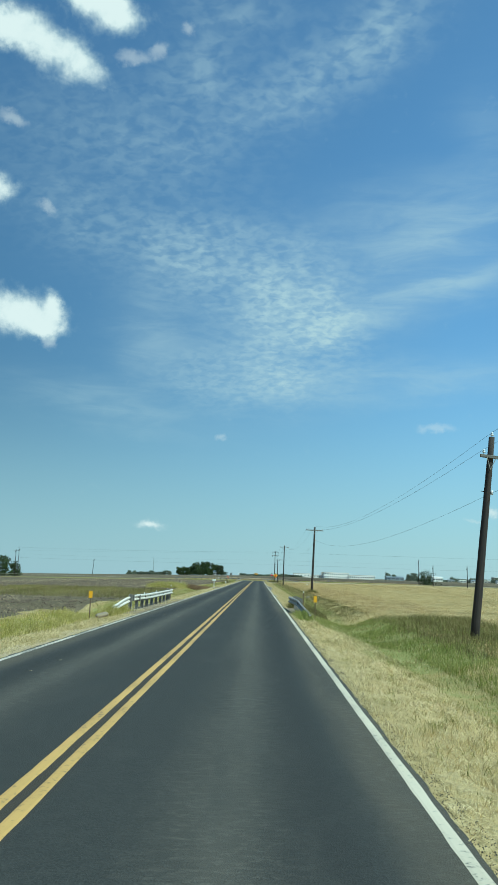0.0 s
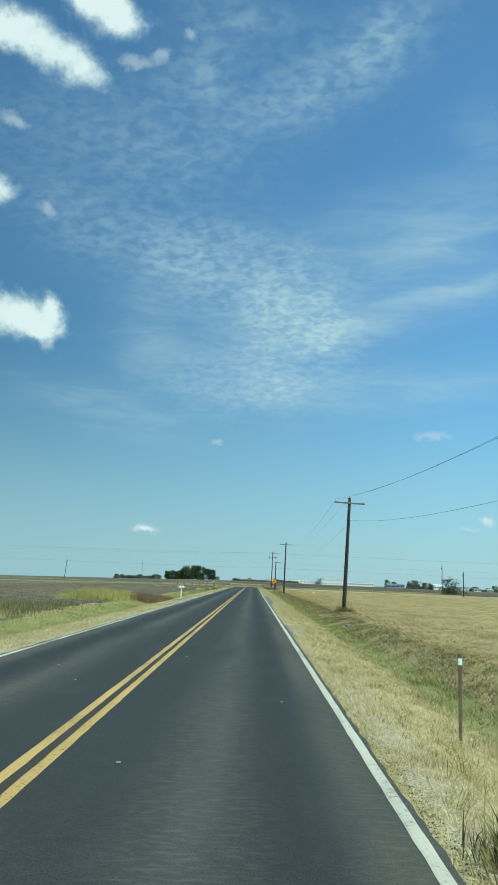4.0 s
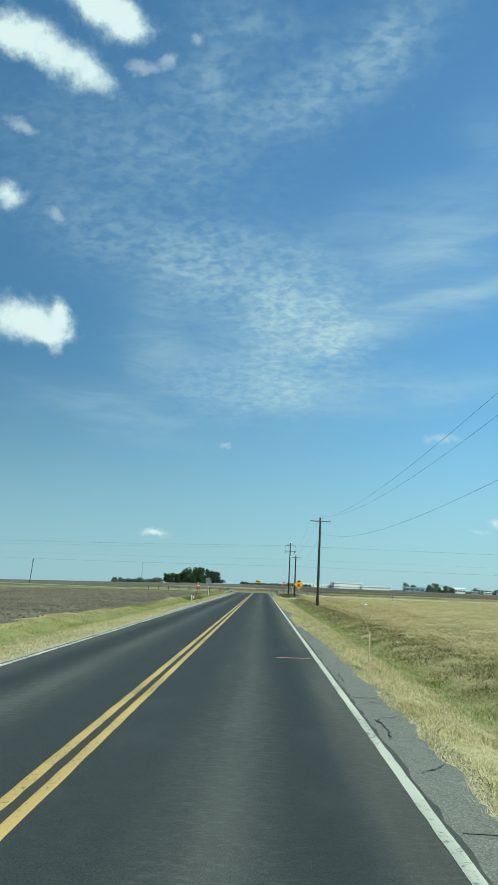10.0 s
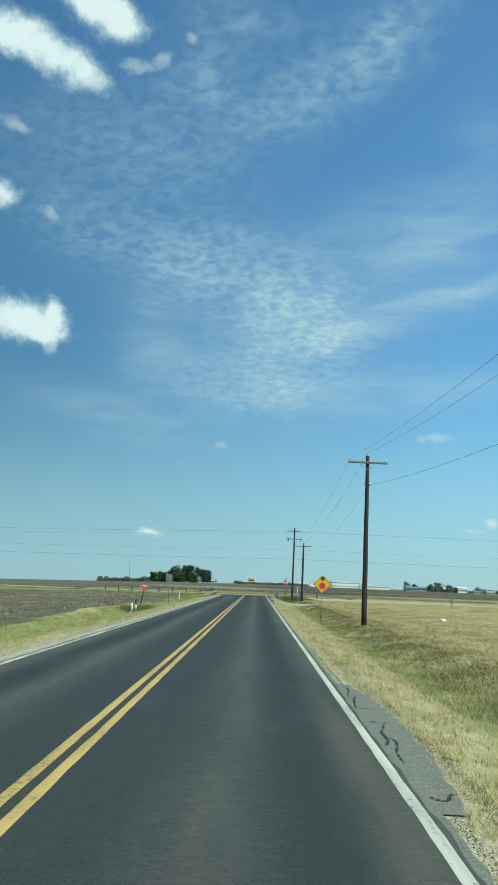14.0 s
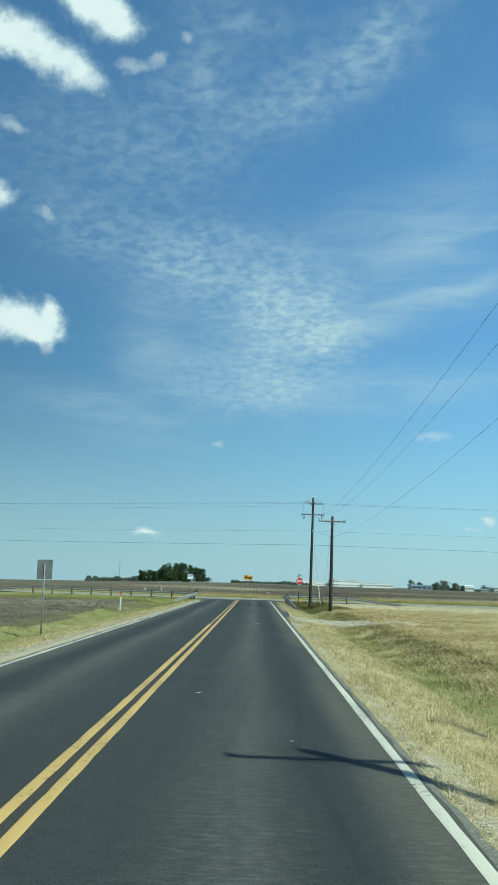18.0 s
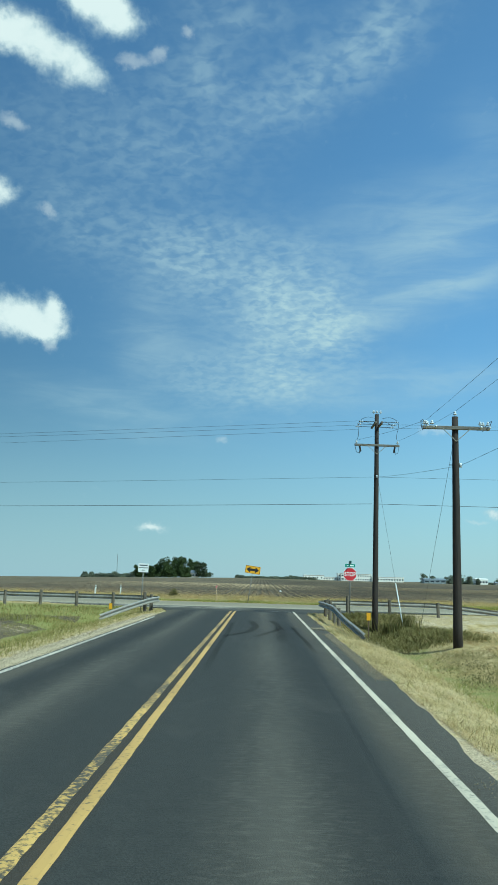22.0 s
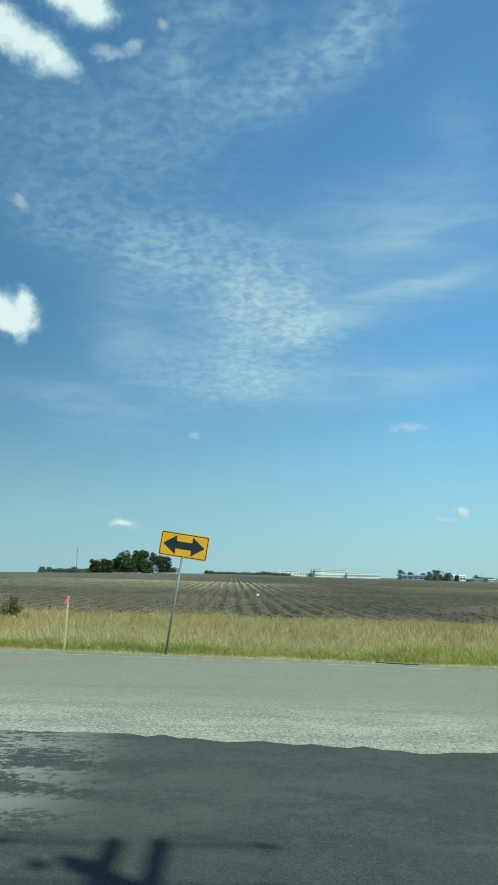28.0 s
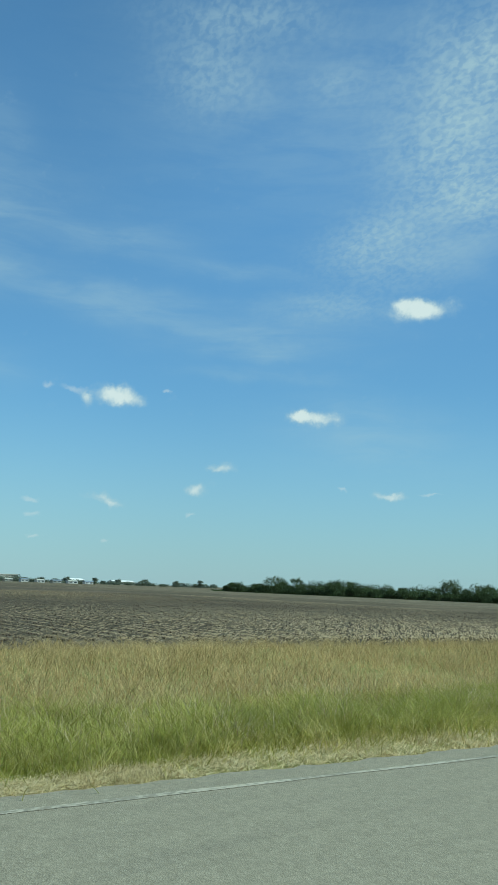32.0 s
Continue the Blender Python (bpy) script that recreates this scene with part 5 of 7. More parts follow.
# hose lying along the far edge of the cross road
bm = bmesh.new()
hp = spline([(5.6, 302.85, 0.022), (6.0, 302.68, 0.025), (6.55, 302.55, 0.022)], 8)
for a, b in zip(hp, hp[1:]):
    rod(bm, a, b, 0.011, n=6)
tagged(part("rubber_strip", bm, M["iron"]), "black rubber hose lying on the road edge", "hose")
bm = box(bmesh.new(), 0.3, 0.22, 0.22, pose(4.5, 352.5, 0.2, 20, 10, 30), 0.07)
tagged(part("litter_bag", bm, M["white"]), "white plastic bag caught in the ploughed field", "litter")
bm = box(bmesh.new(), 0.4, 0.3, 0.2, pose(15.5, 214.0, ground_z(15.5, 214) + 0.08, 10, 5, 30), 0.06)
tagged(part("litter_bag", bm, M["white"]), "white plastic bag on dry pasture", "litter")

bm = box(bmesh.new(), 0.34, 0.22, 0.1, pose(7.9, 91.6, ground_z(7.9, 91.6) + 0.07, 12, -8, 40), 0.03)
box(bm, 0.22, 0.12, 0.06, pose(8.1, 91.75, ground_z(8.1, 91.75) + 0.06, -15, 10, 10), 0.02)
tagged(part("litter_bag", bm, M["alu"]), "crumpled grey plastic litter in the ditch", "litter")

# ---------------------------------------------------------------- cross-road line and far poles
WL = [((7.0, 283.9, 10.7), (-95, 306, 10.6)), ((7.0, 282.7, 10.7), (-95, 305, 10.4)), ((7.0, 283.6, 10.4), (-95, 305.4, 9.5)), ((7.75, 283.6, 7.7), (-95, 306.5, 8.0)), ((7.7, 283.6, 6.2), (-95, 306.5, 6.6)),
      ((8.6, 283.6, 10.7), (75, 288, 10.3)), ((8.6, 284.6, 10.7), (75, 289, 10.3)), ((7.8, 283.6, 7.7), (75, 288.5, 7.8)), ((7.8, 283.6, 6.2), (75, 288.5, 6.0))]
WL = [(a, (160, 277 + (b[1] - 288), b[2]) if b[0] > 0 else b) for a, b in WL]
for a, b in WL:
    wire(a, b, 0.35, r=0.011 if a[2] < 7.5 else 0.006)


def far_pole(x, y, h, lean, label, arm=0.0, z=0.0):
    th = thing("far_pole", pose(x, y, z - 0.016 * max(0.0, -x - 25.0), 0, lean, 0), label, "utility pole", "distant poles")
    part("shaft", rod(bmesh.new(), (0, 0, -1), (0, 0, h), 0.15, 0.1, 8, 3), M["pole"], th)
    if arm:
        part("crossarm", box(bmesh.new(), arm, 0.1, 0.12, pose(0, -0.12, h - 0.4), 0.01), M["arm"], th)
    part("hardware", box(bmesh.new(), 0.25, 0.25, 0.4, pose(-0.25, 0, h - 1.0), 0.05), M["iron"], th)
    return th


for x, y, h, lean in ((63.7, 297, 9.5, 0), (62.2, 266, 7.0, 0), (72.6, 261, 7.0, 0)):
    far_pole(x, y, h, lean, "dark wooden pole at the edge of the pasture")
far_pole(-85, 400, 9.3, 5, "leaning dark wooden pole in the field")
far_pole(-108.5, 350, 12.5, 1, "tall dark wooden pole beside trees")
far_pole(-95.5, 305.5, 10.8, 0, "dark wooden line pole along the cross road", 2.0)
far_pole(160.5, 277.5, 10.6, 0, "dark wooden line pole along the cross road", 2.0)
th = thing("radio_mast", pose(-122, 900, -1.4), "thin lattice radio mast far across the fields", "mast")
bm = bmesh.new()
for a in range(3):
    c, s = 0.35 * math.cos(a * 2.094), 0.35 * math.sin(a * 2.094)
    rod(bm, (c, s, 0), (c * 0.5, s * 0.5, 21), 0.07, n=4)
part("legs", bm, M["steel"], th)
bm = bmesh.new()
for k in range(20):
    rod(bm, (0.3 * (-1) ** k, 0, k), (0.3 * (-1) ** (k + 1), 0, k + 1), 0.035, n=3)
part("bracing", bm, M["steel"], th)


# ---------------------------------------------------------------- trees
def tree(x, y, z, h, w, leaf, label, seed, n=900, size=0.55, trunk=True, name="tree"):
    """Tapered trunk, limbs and a crown of many small leaf clumps with gaps."""
    r = random.Random(seed)
    th = thing(name, pose(x, y, z), label, "tree" if name == "tree" else "bush", "far trees")
    bm = rod(bmesh.new(), (0, 0, -0.6), (r.uniform(-0.3, 0.3), 0, h * 0.55), max(0.12, h * 0.022), h * 0.011, 8, 4, 0.08, r)
    for k in range(6):
        a, f = r.uniform(0, 6.28), r.uniform(0.25, 0.5)
        rod(bm, (0, 0, h * f), (math.cos(a) * w * 0.36, math.sin(a) * w * 0.36, h * (f + r.uniform(0.15, 0.35))), h * 0.01, h * 0.004, 5, 2, 0.1, r)
    part("trunk", bm, M["bark"], th)
    nr = np.random.default_rng(seed)
    lobes = []
    for k in range(20):
        f = nr.uniform(0.06, 0.88)
        reach = w * 0.36 * math.sqrt(max(0.05, 1 - ((f - 0.42) / 0.55) ** 2))
        a = nr.uniform(0, 6.283)
        lobes.append((math.cos(a) * reach * nr.uniform(0.3, 1), math.sin(a) * reach * nr.uniform(0.3, 1), h * f, w * nr.uniform(0.12, 0.24)))
    lobes += [(nr.normal(0, w * 0.25), nr.normal(0, w * 0.15), h * nr.uniform(0.06, 0.18), w * 0.2) for k in range(6)]
    lobes += [(0, 0, h * 0.5, w * 0.36), (0, 0, h * 0.28, w * 0.36), (nr.normal(0, w * 0.1), 0, h * 0.7, w * 0.3)]
    C = []
    for lx, ly, lz, lr in lobes:
        k = int(n / len(lobes))
        d = nr.normal(size=(k, 3))
        d /= np.linalg.norm(d, axis=1)[:, None]
        d *= (nr.random((k, 1)) ** 0.4) * lr * np.array([1, 1, 0.8])
        C.append(d + (lx, ly, lz))
    C = np.concatenate(C)
    C = C[(C[:, 2] > h * 0.04) & (C[:, 2] < h * 1.02)]
    m = len(C)
    a, b = nr.normal(size=(m, 3)), nr.normal(size=(m, 3))
    a /= np.linalg.norm(a, axis=1)[:, None]
    b = np.cross(a, b)
    b /= np.linalg.norm(b, axis=1)[:, None]
    s = size * nr.uniform(0.5, 1.2, (m, 1))
    V = np.stack([C - a * s, C + b * s * 0.6, C + a * s, C - b * s * 0.6], 1).reshape(-1, 3)
    me = mesh_of("crown", V, np.arange(m * 4).reshape(-1, 4), M[leaf])
    ob = new("crown", me)
    ob.parent = th
    return th


def rise(x, y):
    """Height of the far land."""
    z = 1.6 * math.exp(-((x + 20) / 200) ** 2) * min(1, max(0, (y - 340) / 300)) - 0.04 * max(0, x - 200) * min(1, max(0, (1100 - y) / 500))
    return z - 0.05 - 0.016 * max(0.0, -x - 25.0)


OAK = "dark green oak tree in a farmstead clump"
for i, (x, y, h, w, leaf, lab) in enumerate((
        (-68.5, 682, 7.6, 7.0, "leaf", OAK), (-65.0, 690, 7.2, 7.0, "leaf", OAK), (-61.5, 682, 6.4, 6.5, "leaf", OAK), (-58.5, 688, 7.6, 7.0, "leaf", OAK), (-54.0, 684, 11.8, 10.5, "leaf", OAK), (-48.5, 690, 12.4, 10, "leaf", OAK),
        (-43.5, 682, 11.9, 10, "leaf", OAK), (-38.5, 690, 11.0, 9, "leaf", OAK), (-51, 678, 6.0, 9, "leaf", OAK), (-41, 677, 5.4, 9, "leaf", OAK),
        (-32.5, 684, 9.6, 9.5, "leaf_pale", "paler grey-green tree at the edge of the clump"))):
    tree(x, y, rise(x, y), h, w, leaf, lab, 20 + i, 2600, 0.5)
for i, (x, y, h, w) in enumerate(((-121, 352, 10, 11), (-115, 349, 9.5, 10), (-110.5, 353, 7, 7))):
    tree(x, y, rise(x, y), h, w, "leaf", "dark green tree beyond the bare field", 40 + i, 1200, 0.45)
far_list = []
rr = random.Random(6)
for i in range(14):                       # low row far to the left of the farmstead
    far_list.append((-152 + i * 3.7, 905 + rr.uniform(-8, 8), rr.uniform(2.6, 5.2), rr.uniform(5, 9)))
for i in range(7):
    far_list.append((-22 + i * 5.0, 1010 + rr.uniform(-20, 20), rr.uniform(1.6, 3.2), rr.uniform(5, 10)))
for i in range(10):
    far_list.append((14 + i * 5.2, 1080 + rr.uniform(-20, 20), rr.uniform(1.8, 3.8), rr.uniform(6, 12)))
for i, (x, h) in enumerate(((196, 12), (202, 9), (222, 10), (230, 13), (238, 12), (246, 10), (255, 7))):
    far_list.append((x, 1150 + rr.uniform(-15, 15), h, h * 0.95))
for i in range(60):
    far_list.append((268 + i * 6.4, 1352 - i * 3.0 + rr.uniform(-12, 12), rr.uniform(3, 6.5) if i % 5 else rr.uniform(7, 10), rr.uniform(13, 22)))
for i, (x, y, h, w) in enumerate(far_list):
    tree(x, y, rise(x, y), h, w, "leaf_hazed", "tree in a distant tree line, leaves coloured grey-green with painted haze", 60 + i, 520 if h < 7 else 1000, 0.75)
band = []
for i in range(40):
    az = radians(36.3 + i * 0.56)
    d = 560 - i * 2.6 + rr.uniform(-18, 18)
    band.append((5 + d * math.sin(az), 295 + d * math.cos(az), (rr.uniform(9, 14.5) if i > 6 else 4 + i * 0.9), rr.uniform(15, 21)))
for i in range(58):
    az = radians(36.9 + i * 0.38)
    d = 545 - i * 1.8 + rr.uniform(-6, 6)
    band.append((5 + d * math.sin(az), 295 + d * math.cos(az), rr.uniform(5.0, 7.5), rr.uniform(9, 13)))
for i, (x, y, h, w) in enumerate(band):
    tree(x, y, rise(x, y) - 0.3, h * (1.05 + 0.009 * i), w, "leaf_mid", "green tree in the wood beyond the field", 200 + i, 2200, 0.55)
tree(68.5, 306, -0.1, 6.2, 7.5, "leaf_pale", "grey-green mesquite tree at the edge of the pasture", 300, 1700, 0.22)
tree(-6.9, 316.6, -0.15, 1.0, 1.05, "weed_leaf", "small round weed bush at the field edge", 301, 1800, 0.05, name="weed_bush")


# ---------------------------------------------------------------- far buildings
def building(x, y, w, d, h, wall, roof, label, bays, storeys=1, pitch=0.0, name="building", rot=0, wide=0.66):
    th = thing(name, pose(x, y, rise(x, y), 0, 0, rot), label, "building", "far buildings")
    part("wall", box(bmesh.new(), w, d, h, pose(0, 0, h / 2), 0.05), M[wall], th)
    bm = bmesh.new()
    if pitch:
        plate(bm, [(-d / 2 - 0.4, h), (0, h + pitch), (d / 2 + 0.4, h), (d / 2 + 0.4, h - 0.2), (-d / 2 - 0.4, h - 0.2)], -w / 2 - 0.4, w / 2 + 0.4)
        bmesh.ops.rotate(bm, verts=bm.verts, cent=(0, 0, 0), matrix=Matrix.Rotation(radians(90), 3, "Z"))
    else:
        box(bm, w + 0.8, d + 0.8, 0.5, pose(0, 0, h + 0.25), 0.05)
    part("roof", bm, M[roof], th)
    sh = h / storeys
    for s in range(storeys):
        for b in range(bays):
            bx = -w / 2 + (b + 0.5) * w / bays
            win = part("window", box(bmesh.new(), w / bays * wide, 0.12, sh * 0.34, pose(bx, -d / 2 - 0.03, sh * (s + 0.5))), M["glass"], th)
            part("sill", box(bmesh.new(), w / bays * (wide + 0.15), 0.2, 0.12, pose(bx, -d / 2 - 0.1, sh * (s + 0.5) - sh * 0.25)), M["siding"], win)
    return th


building(75, 1316, 28, 20, 6.2, "siding", "siding", "low white school wing with a white roof", 5, wide=0.25)
building(98, 1322, 20, 18, 4.2, "siding", "siding", "low white connecting wing", 5, wide=0.4)
building(132, 1318, 46, 22, 9.4, "siding", "siding", "long white two-storey school building", 14, 2, wide=0.45)
building(177, 1312, 44, 18, 6.4, "siding", "siding", "long low white school wing with covered walk", 12, wide=0.5)
building(117, 1308.5, 9, 10, 9.8, "siding", "siding", "white entrance block of the school", 2, 2)
building(203, 1140, 25, 14, 4.4, "grey_roof", "grey_roof", "grey metal barn with a low pitched roof", 4, 1, 1.6, "barn")
building(300, 1290, 16, 14, 7, "siding", "siding", "white industrial building with a rounded top", 4, 1, 1.5)
for i in range(9):
    building(318 + i * 16, 1270 - i * 12, rr.uniform(8, 13), 8, rr.uniform(2.6, 3.6), "siding" if i % 3 else "tan_wall", "tan_wall" if i % 2 else "grey_roof", "small pale house on the far edge of town", 2, 1, 1.2, "house")
building(535, 1690, 42, 20, 12.0, "tan_wall", "siding", "three-storey pale office block far away", 9, 3)
building(572, 1480, 32, 22, 5.5, "siding", "siding", "white shed with a low curved roof", 5, 1, 2.6, "barn")
building(640, 1440, 40, 22, 5.0, "tan_wall", "siding", "long pale shed with a low curved roof", 6, 1, 2.4, "barn")
building(-62.5, 686, 3.2, 3, 2.0, "tan_wall", "grey_roof", "small pale farm shed under the trees", 2, 1, 1.2, "shed")
building(-37.0, 684.5, 5, 4, 2.6, "siding", "grey_roof", "white farmhouse half hidden under the trees", 3, 1, 1.6, "house")


def car(x, y, z, rot, mat, label):
    th = thing("car", pose(x, y, z, 0, 0, rot), label, "car", "far parked cars")
    body = [(-2.2, 0.35), (2.2, 0.35), (2.25, 0.75), (1.3, 0.92), (0.7, 1.42), (-0.9, 1.45), (-1.6, 0.98), (-2.2, 0.9)]
    part("body", plate(bmesh.new(), body, -0.85, 0.85), M[mat], th)
    part("window", plate(bmesh.new(), [(1.1, 0.95), (0.62, 1.36), (-0.85, 1.38), (-1.4, 0.98)], -0.87, 0.87), M["glass"], th)
    for sx in (-1.35, 1.35):
        for sy in (-0.8, 0.8):
            part("wheel", rod(bmesh.new(), (sx, sy - 0.1, 0.33), (sx, sy + 0.1, 0.33), 0.33, n=12), M["black"], th)
    return th


for i in range(9):
    az, d = radians(38.5 + i * 2.3 + rr.uniform(-0.6, 0.6)), 515 - i * 9
    x, y = 5 + d * math.sin(az), 295 + d * math.cos(az)
    car(x, y, rise(x, y), rr.uniform(-50, -20), "siding" if i % 3 else "grey_roof", "parked car at the edge of the wood")


# ---------------------------------------------------------------- ploughed rows beyond the cross road
fx = np.arange(-70, 110.01, 0.965 / 6)
fy = np.concatenate([np.arange(0, 60, 1.5), np.arange(60, 261, 8.0)])
FX, FV = np.meshgrid(fx, fy)
FY = 319.5 - 0.134 * FX + FV
nr = np.random.default_rng(12)
ridge = 0.5 + 0.5 * np.cos(2 * np.pi * FX / 0.965)
FZ = 0.01 + 0.2 * ridge * (0.88 + 0.24 * nr.random(FX.shape)) + nr.normal(0, 0.012, FX.shape)
FZ *= np.clip(FV / 3, 0.1, 1)
FZ += 1.6 * np.exp(-((FX + 20) / 200) ** 2) * np.clip((FY - 340) / 300, 0, 1) - 0.05
FZ -= 0.016 * np.clip(-FX - 25.0, 0, None)
FZ -= np.where((FV > 250) | (np.abs(FX - 20) > 88), 0.25, 0)
k = np.arange(FX.size).reshape(FX.shape)
quads = np.stack([k[:-1, :-1], k[:-1, 1:], k[1:, 1:], k[1:, :-1]], -1).reshape(-1, 4)


def soil_material():
    m, n, l = nt("ploughed_soil")
    g = G(m.node_tree)
    pos = g.add("ShaderNodeNewGeometry").outputs["Position"]
    n1, n2, n3 = g.noise(pos, 0.05, 4, 0.6), g.noise(pos, 3, 5, 0.65), g.noise(g.mapped(pos, (1, 0.5, 1)), 16, 4, 0.7)
    c = g.mix(g.ramp(n2, 0.35, 0.7), col(0.055, 0.044, 0.028), col(0.15, 0.118, 0.074))
    c = g.mix(g.math("MULTIPLY", g.ramp(n3, 0.59, 0.7), 0.62), c, col(0.60, 0.47, 0.31))
    c = g.mix(g.math("MULTIPLY", g.ramp(n1, 0.45, 0.62), 0.3), c, col(0.30, 0.225, 0.14))
    sx = g.add("ShaderNodeSeparateXYZ")
    g.put(sx.inputs[0], pos)
    drift = g.noise(g.mapped(pos, (0.05, 0.6, 1), rot=(0, 0, radians(-8))), 0.8, 4, 0.65, 0.4)
    c = g.mix(g.math("MULTIPLY", g.ramp(drift, 0.5, 0.64), 0.5), c, col(0.05, 0.041, 0.028))
    c = g.mix(g.math("MULTIPLY", g.math("SUBTRACT", 1.0, g.ramp(drift, 0.36, 0.46)), 0.3), c, col(0.25, 0.2, 0.13))
    crest = g.math("COSINE", g.math("MULTIPLY", sx.outputs[0], 2 * math.pi / 0.965))
    c = g.mix(g.math("MULTIPLY", g.ramp(g.math("ADD", crest, g.math("MULTIPLY", n2, 0.8)), 0.6, 1.5), 0.4), c, col(0.19, 0.145, 0.09))
    principled(g, c, 0.95, 0, g.math("ADD", n2, g.math("MULTIPLY", n3, 0.4)), 0.9, 0.08, spec=0.1)
    return m


M["soil"] = soil_material()
tagged(new("ploughed_field", mesh_of("ploughed_field", np.stack([FX, FY, FZ], -1).reshape(-1, 3), quads, M["soil"], True)),
       "dark ploughed field with straight crop rows and stubble", "field", kind="structure")


# ---------------------------------------------------------------- grass, litter and clods
def scatter(name, xs, ys, h, w, mat, label, seed, lean=0.35, tall=False, z=None):
    """Blades of grass standing at the given places."""
    nr = np.random.default_rng(seed)
    n = len(xs)
    zz = ditch(xs, ys) if z is None else z
    base = np.stack([xs, ys, zz], -1)
    a = nr.uniform(0, 2 * np.pi, n)
    side = np.stack([np.cos(a), np.sin(a), 0 * a], -1) * (w * nr.uniform(0.6, 1.4, n))[:, None]
    patch = np.sin(xs * 1.7 + np.sin(ys * 0.9)) * np.sin(ys * 1.3 + np.sin(xs * 0.7) * 2) + 0.5 * np.sin(xs * 4.1 + ys * 2.3) + 0.9 * np.sin(xs * 9.7 + np.sin(ys * 6.1) * 1.7) * np.sin(ys * 8.3 + np.sin(xs * 7.3) * 1.9)
    hh = h * nr.uniform(0.55, 1.3, n) * np.clip(0.95 + (0.34 if tall else 0.42) * patch, 0.3, 2.2)
    b = nr.uniform(0, 2 * np.pi, n)
    out = np.stack([np.cos(b), np.sin(b), 0 * b], -1) * (hh * lean * nr.uniform(0.2, 1.6, n))[:, None]
    upv = np.stack([0 * a, 0 * a, hh], -1)
    if tall:
        V = np.stack([base - side, base + side, base + upv * 0.55 + out * 0.35 + side * 0.7, base + upv * 0.55 + out * 0.35 - side * 0.7, base + upv + out], 1)
        F = (np.arange(n)[:, None, None] * 5 + np.array([[0, 1, 2], [0, 2, 3], [3, 2, 4]])[None]).reshape(-1, 3)
    else:
        V = np.stack([base - side, base + side, base + upv + out], 1)
        F = np.arange(n * 3).reshape(-1, 3)
    me = mesh_of(name, V.reshape(-1, 3), F, M[mat])
    return tagged(new(name, me), label, "grass", kind="stuff")


def spread(seed, n, x0, x1, y0, y1, clump=0.0, size=0.25):
    """Places in a rectangle, drawn together into tufts."""
    nr = np.random.default_rng(seed)
    m = int(n * (1 - clump))
    X1, Y1 = nr.uniform(x0, x1, m), nr.uniform(y0, y1, m)
    if clump:
        c = n - m
        t = max(1, c // 14)
        k = nr.integers(0, t, c)
        cx, cy = nr.uniform(x0, x1, t), nr.uniform(y0, y1, t)
        X1 = np.concatenate([X1, cx[k] + nr.normal(0, size, c)])
        Y1 = np.concatenate([Y1, cy[k] + nr.normal(0, size, c)])
    return X1, Y1


def keep(xy, f):
    x, y = xy
    k = f(x, y)
    return x[k], y[k]


def off_road(x, y):
    drive = (x > 3.9) & (y > 245.1 + 0.25 * np.sin(x * 2.3)) & (y < 251.2 + 0.3 * np.sin(x * 3.1)) & (np.sin(x * 5.1 + y * 2.3) + np.sin(y * 7.7 - x * 3.1) > -1.5)
    return (y < 296 - 0.134 * x - 3.2 - np.clip(8 - np.abs(x), 0, 4) * 1.0) & ((x > np.where(y > 249, 4.4, np.where(y < 103, np.where((y > 75.5) & (y < 82.5), 4.22 - 0.05 * np.abs(y - 79), 3.75), np.where((y > 112) & (y < 152) | (y > 164) & (y < 178), np.where(y < 153, 3.9 + 0.4 * np.clip((y - 111) / 14, 0, 1) * np.clip((157 - y) / 13, 0, 1), 3.9 + 0.4 * np.sin(np.pi * np.clip((y - 164) / 14, 0, 1))), 3.84)))) | (x < -4.0)) & ~drive & ~on_apron(x, y)


def sward(x, y):
    """Thin and bare spots in the mown grass."""
    v = np.sin(x * 2.1 + 2 * np.sin(y * 0.8)) * np.sin(y * 0.93 + x + np.sin(x * 1.7)) + 0.45 * np.sin(x * 5.3 + y * 3.1) * np.sin(y * 4.7 - x * 2.2)
    return (v < 0.42) | (x < 4.5) | (np.sin(x * 57 + y * 91) > 0.75)


bridge = lambda x, y: ~((np.abs(y - 47) < 3.2) & (np.abs(x) < 5.2))
X1, Y1 = keep(spread(1, 420000, 3.76, 6.4, -6, 290, 0.62, 0.12), lambda x, y: off_road(x, y) & bridge(x, y) & sward(x, y))
scatter("verge_grass", X1, Y1, 0.062, 0.0042, "grass_dry", "short dry mown grass on the road verge", 1, 1.3)
X1, Y1 = keep(spread(61, 90000, 3.95, 6.3, -6, 288, 0.96, 0.055), lambda x, y: off_road(x, y) & bridge(x, y))
scatter("verge_tufts", X1, Y1, 0.13, 0.004, "grass_dry", "uneven tufts of straw-coloured grass on the verge", 61, 0.9, True)
X1, Y1 = keep(spread(62, 40000, 4.2, 6.6, -6, 288, 0.97, 0.07), lambda x, y: off_road(x, y) & bridge(x, y))
scatter("verge_tufts", X1, Y1, 0.11, 0.0045, "grass_green", "low green tufts among the straw", 62, 0.9, True)
X1, Y1 = keep(spread(63, 50000, -6.0, -3.95, -4, 284, 0.96, 0.055), lambda x, y: off_road(x, y) & bridge(x, y) & ~((y > 106) & (y < 131) & (x > -7.3 + 0.16 * np.abs(y - 119))) & ~((y > 166) & (x > -4.6)))
scatter("verge_tufts", X1, Y1, 0.12, 0.0045, "grass_dry", "uneven tufts of straw-coloured grass on the verge", 63, 0.9, True)
X1, Y1 = keep(spread(2, 100000, 5.9, 8.6, -6, 285, 0.6, 0.3), lambda x, y: off_road(x, y) & sward(x + 7, y - 4))
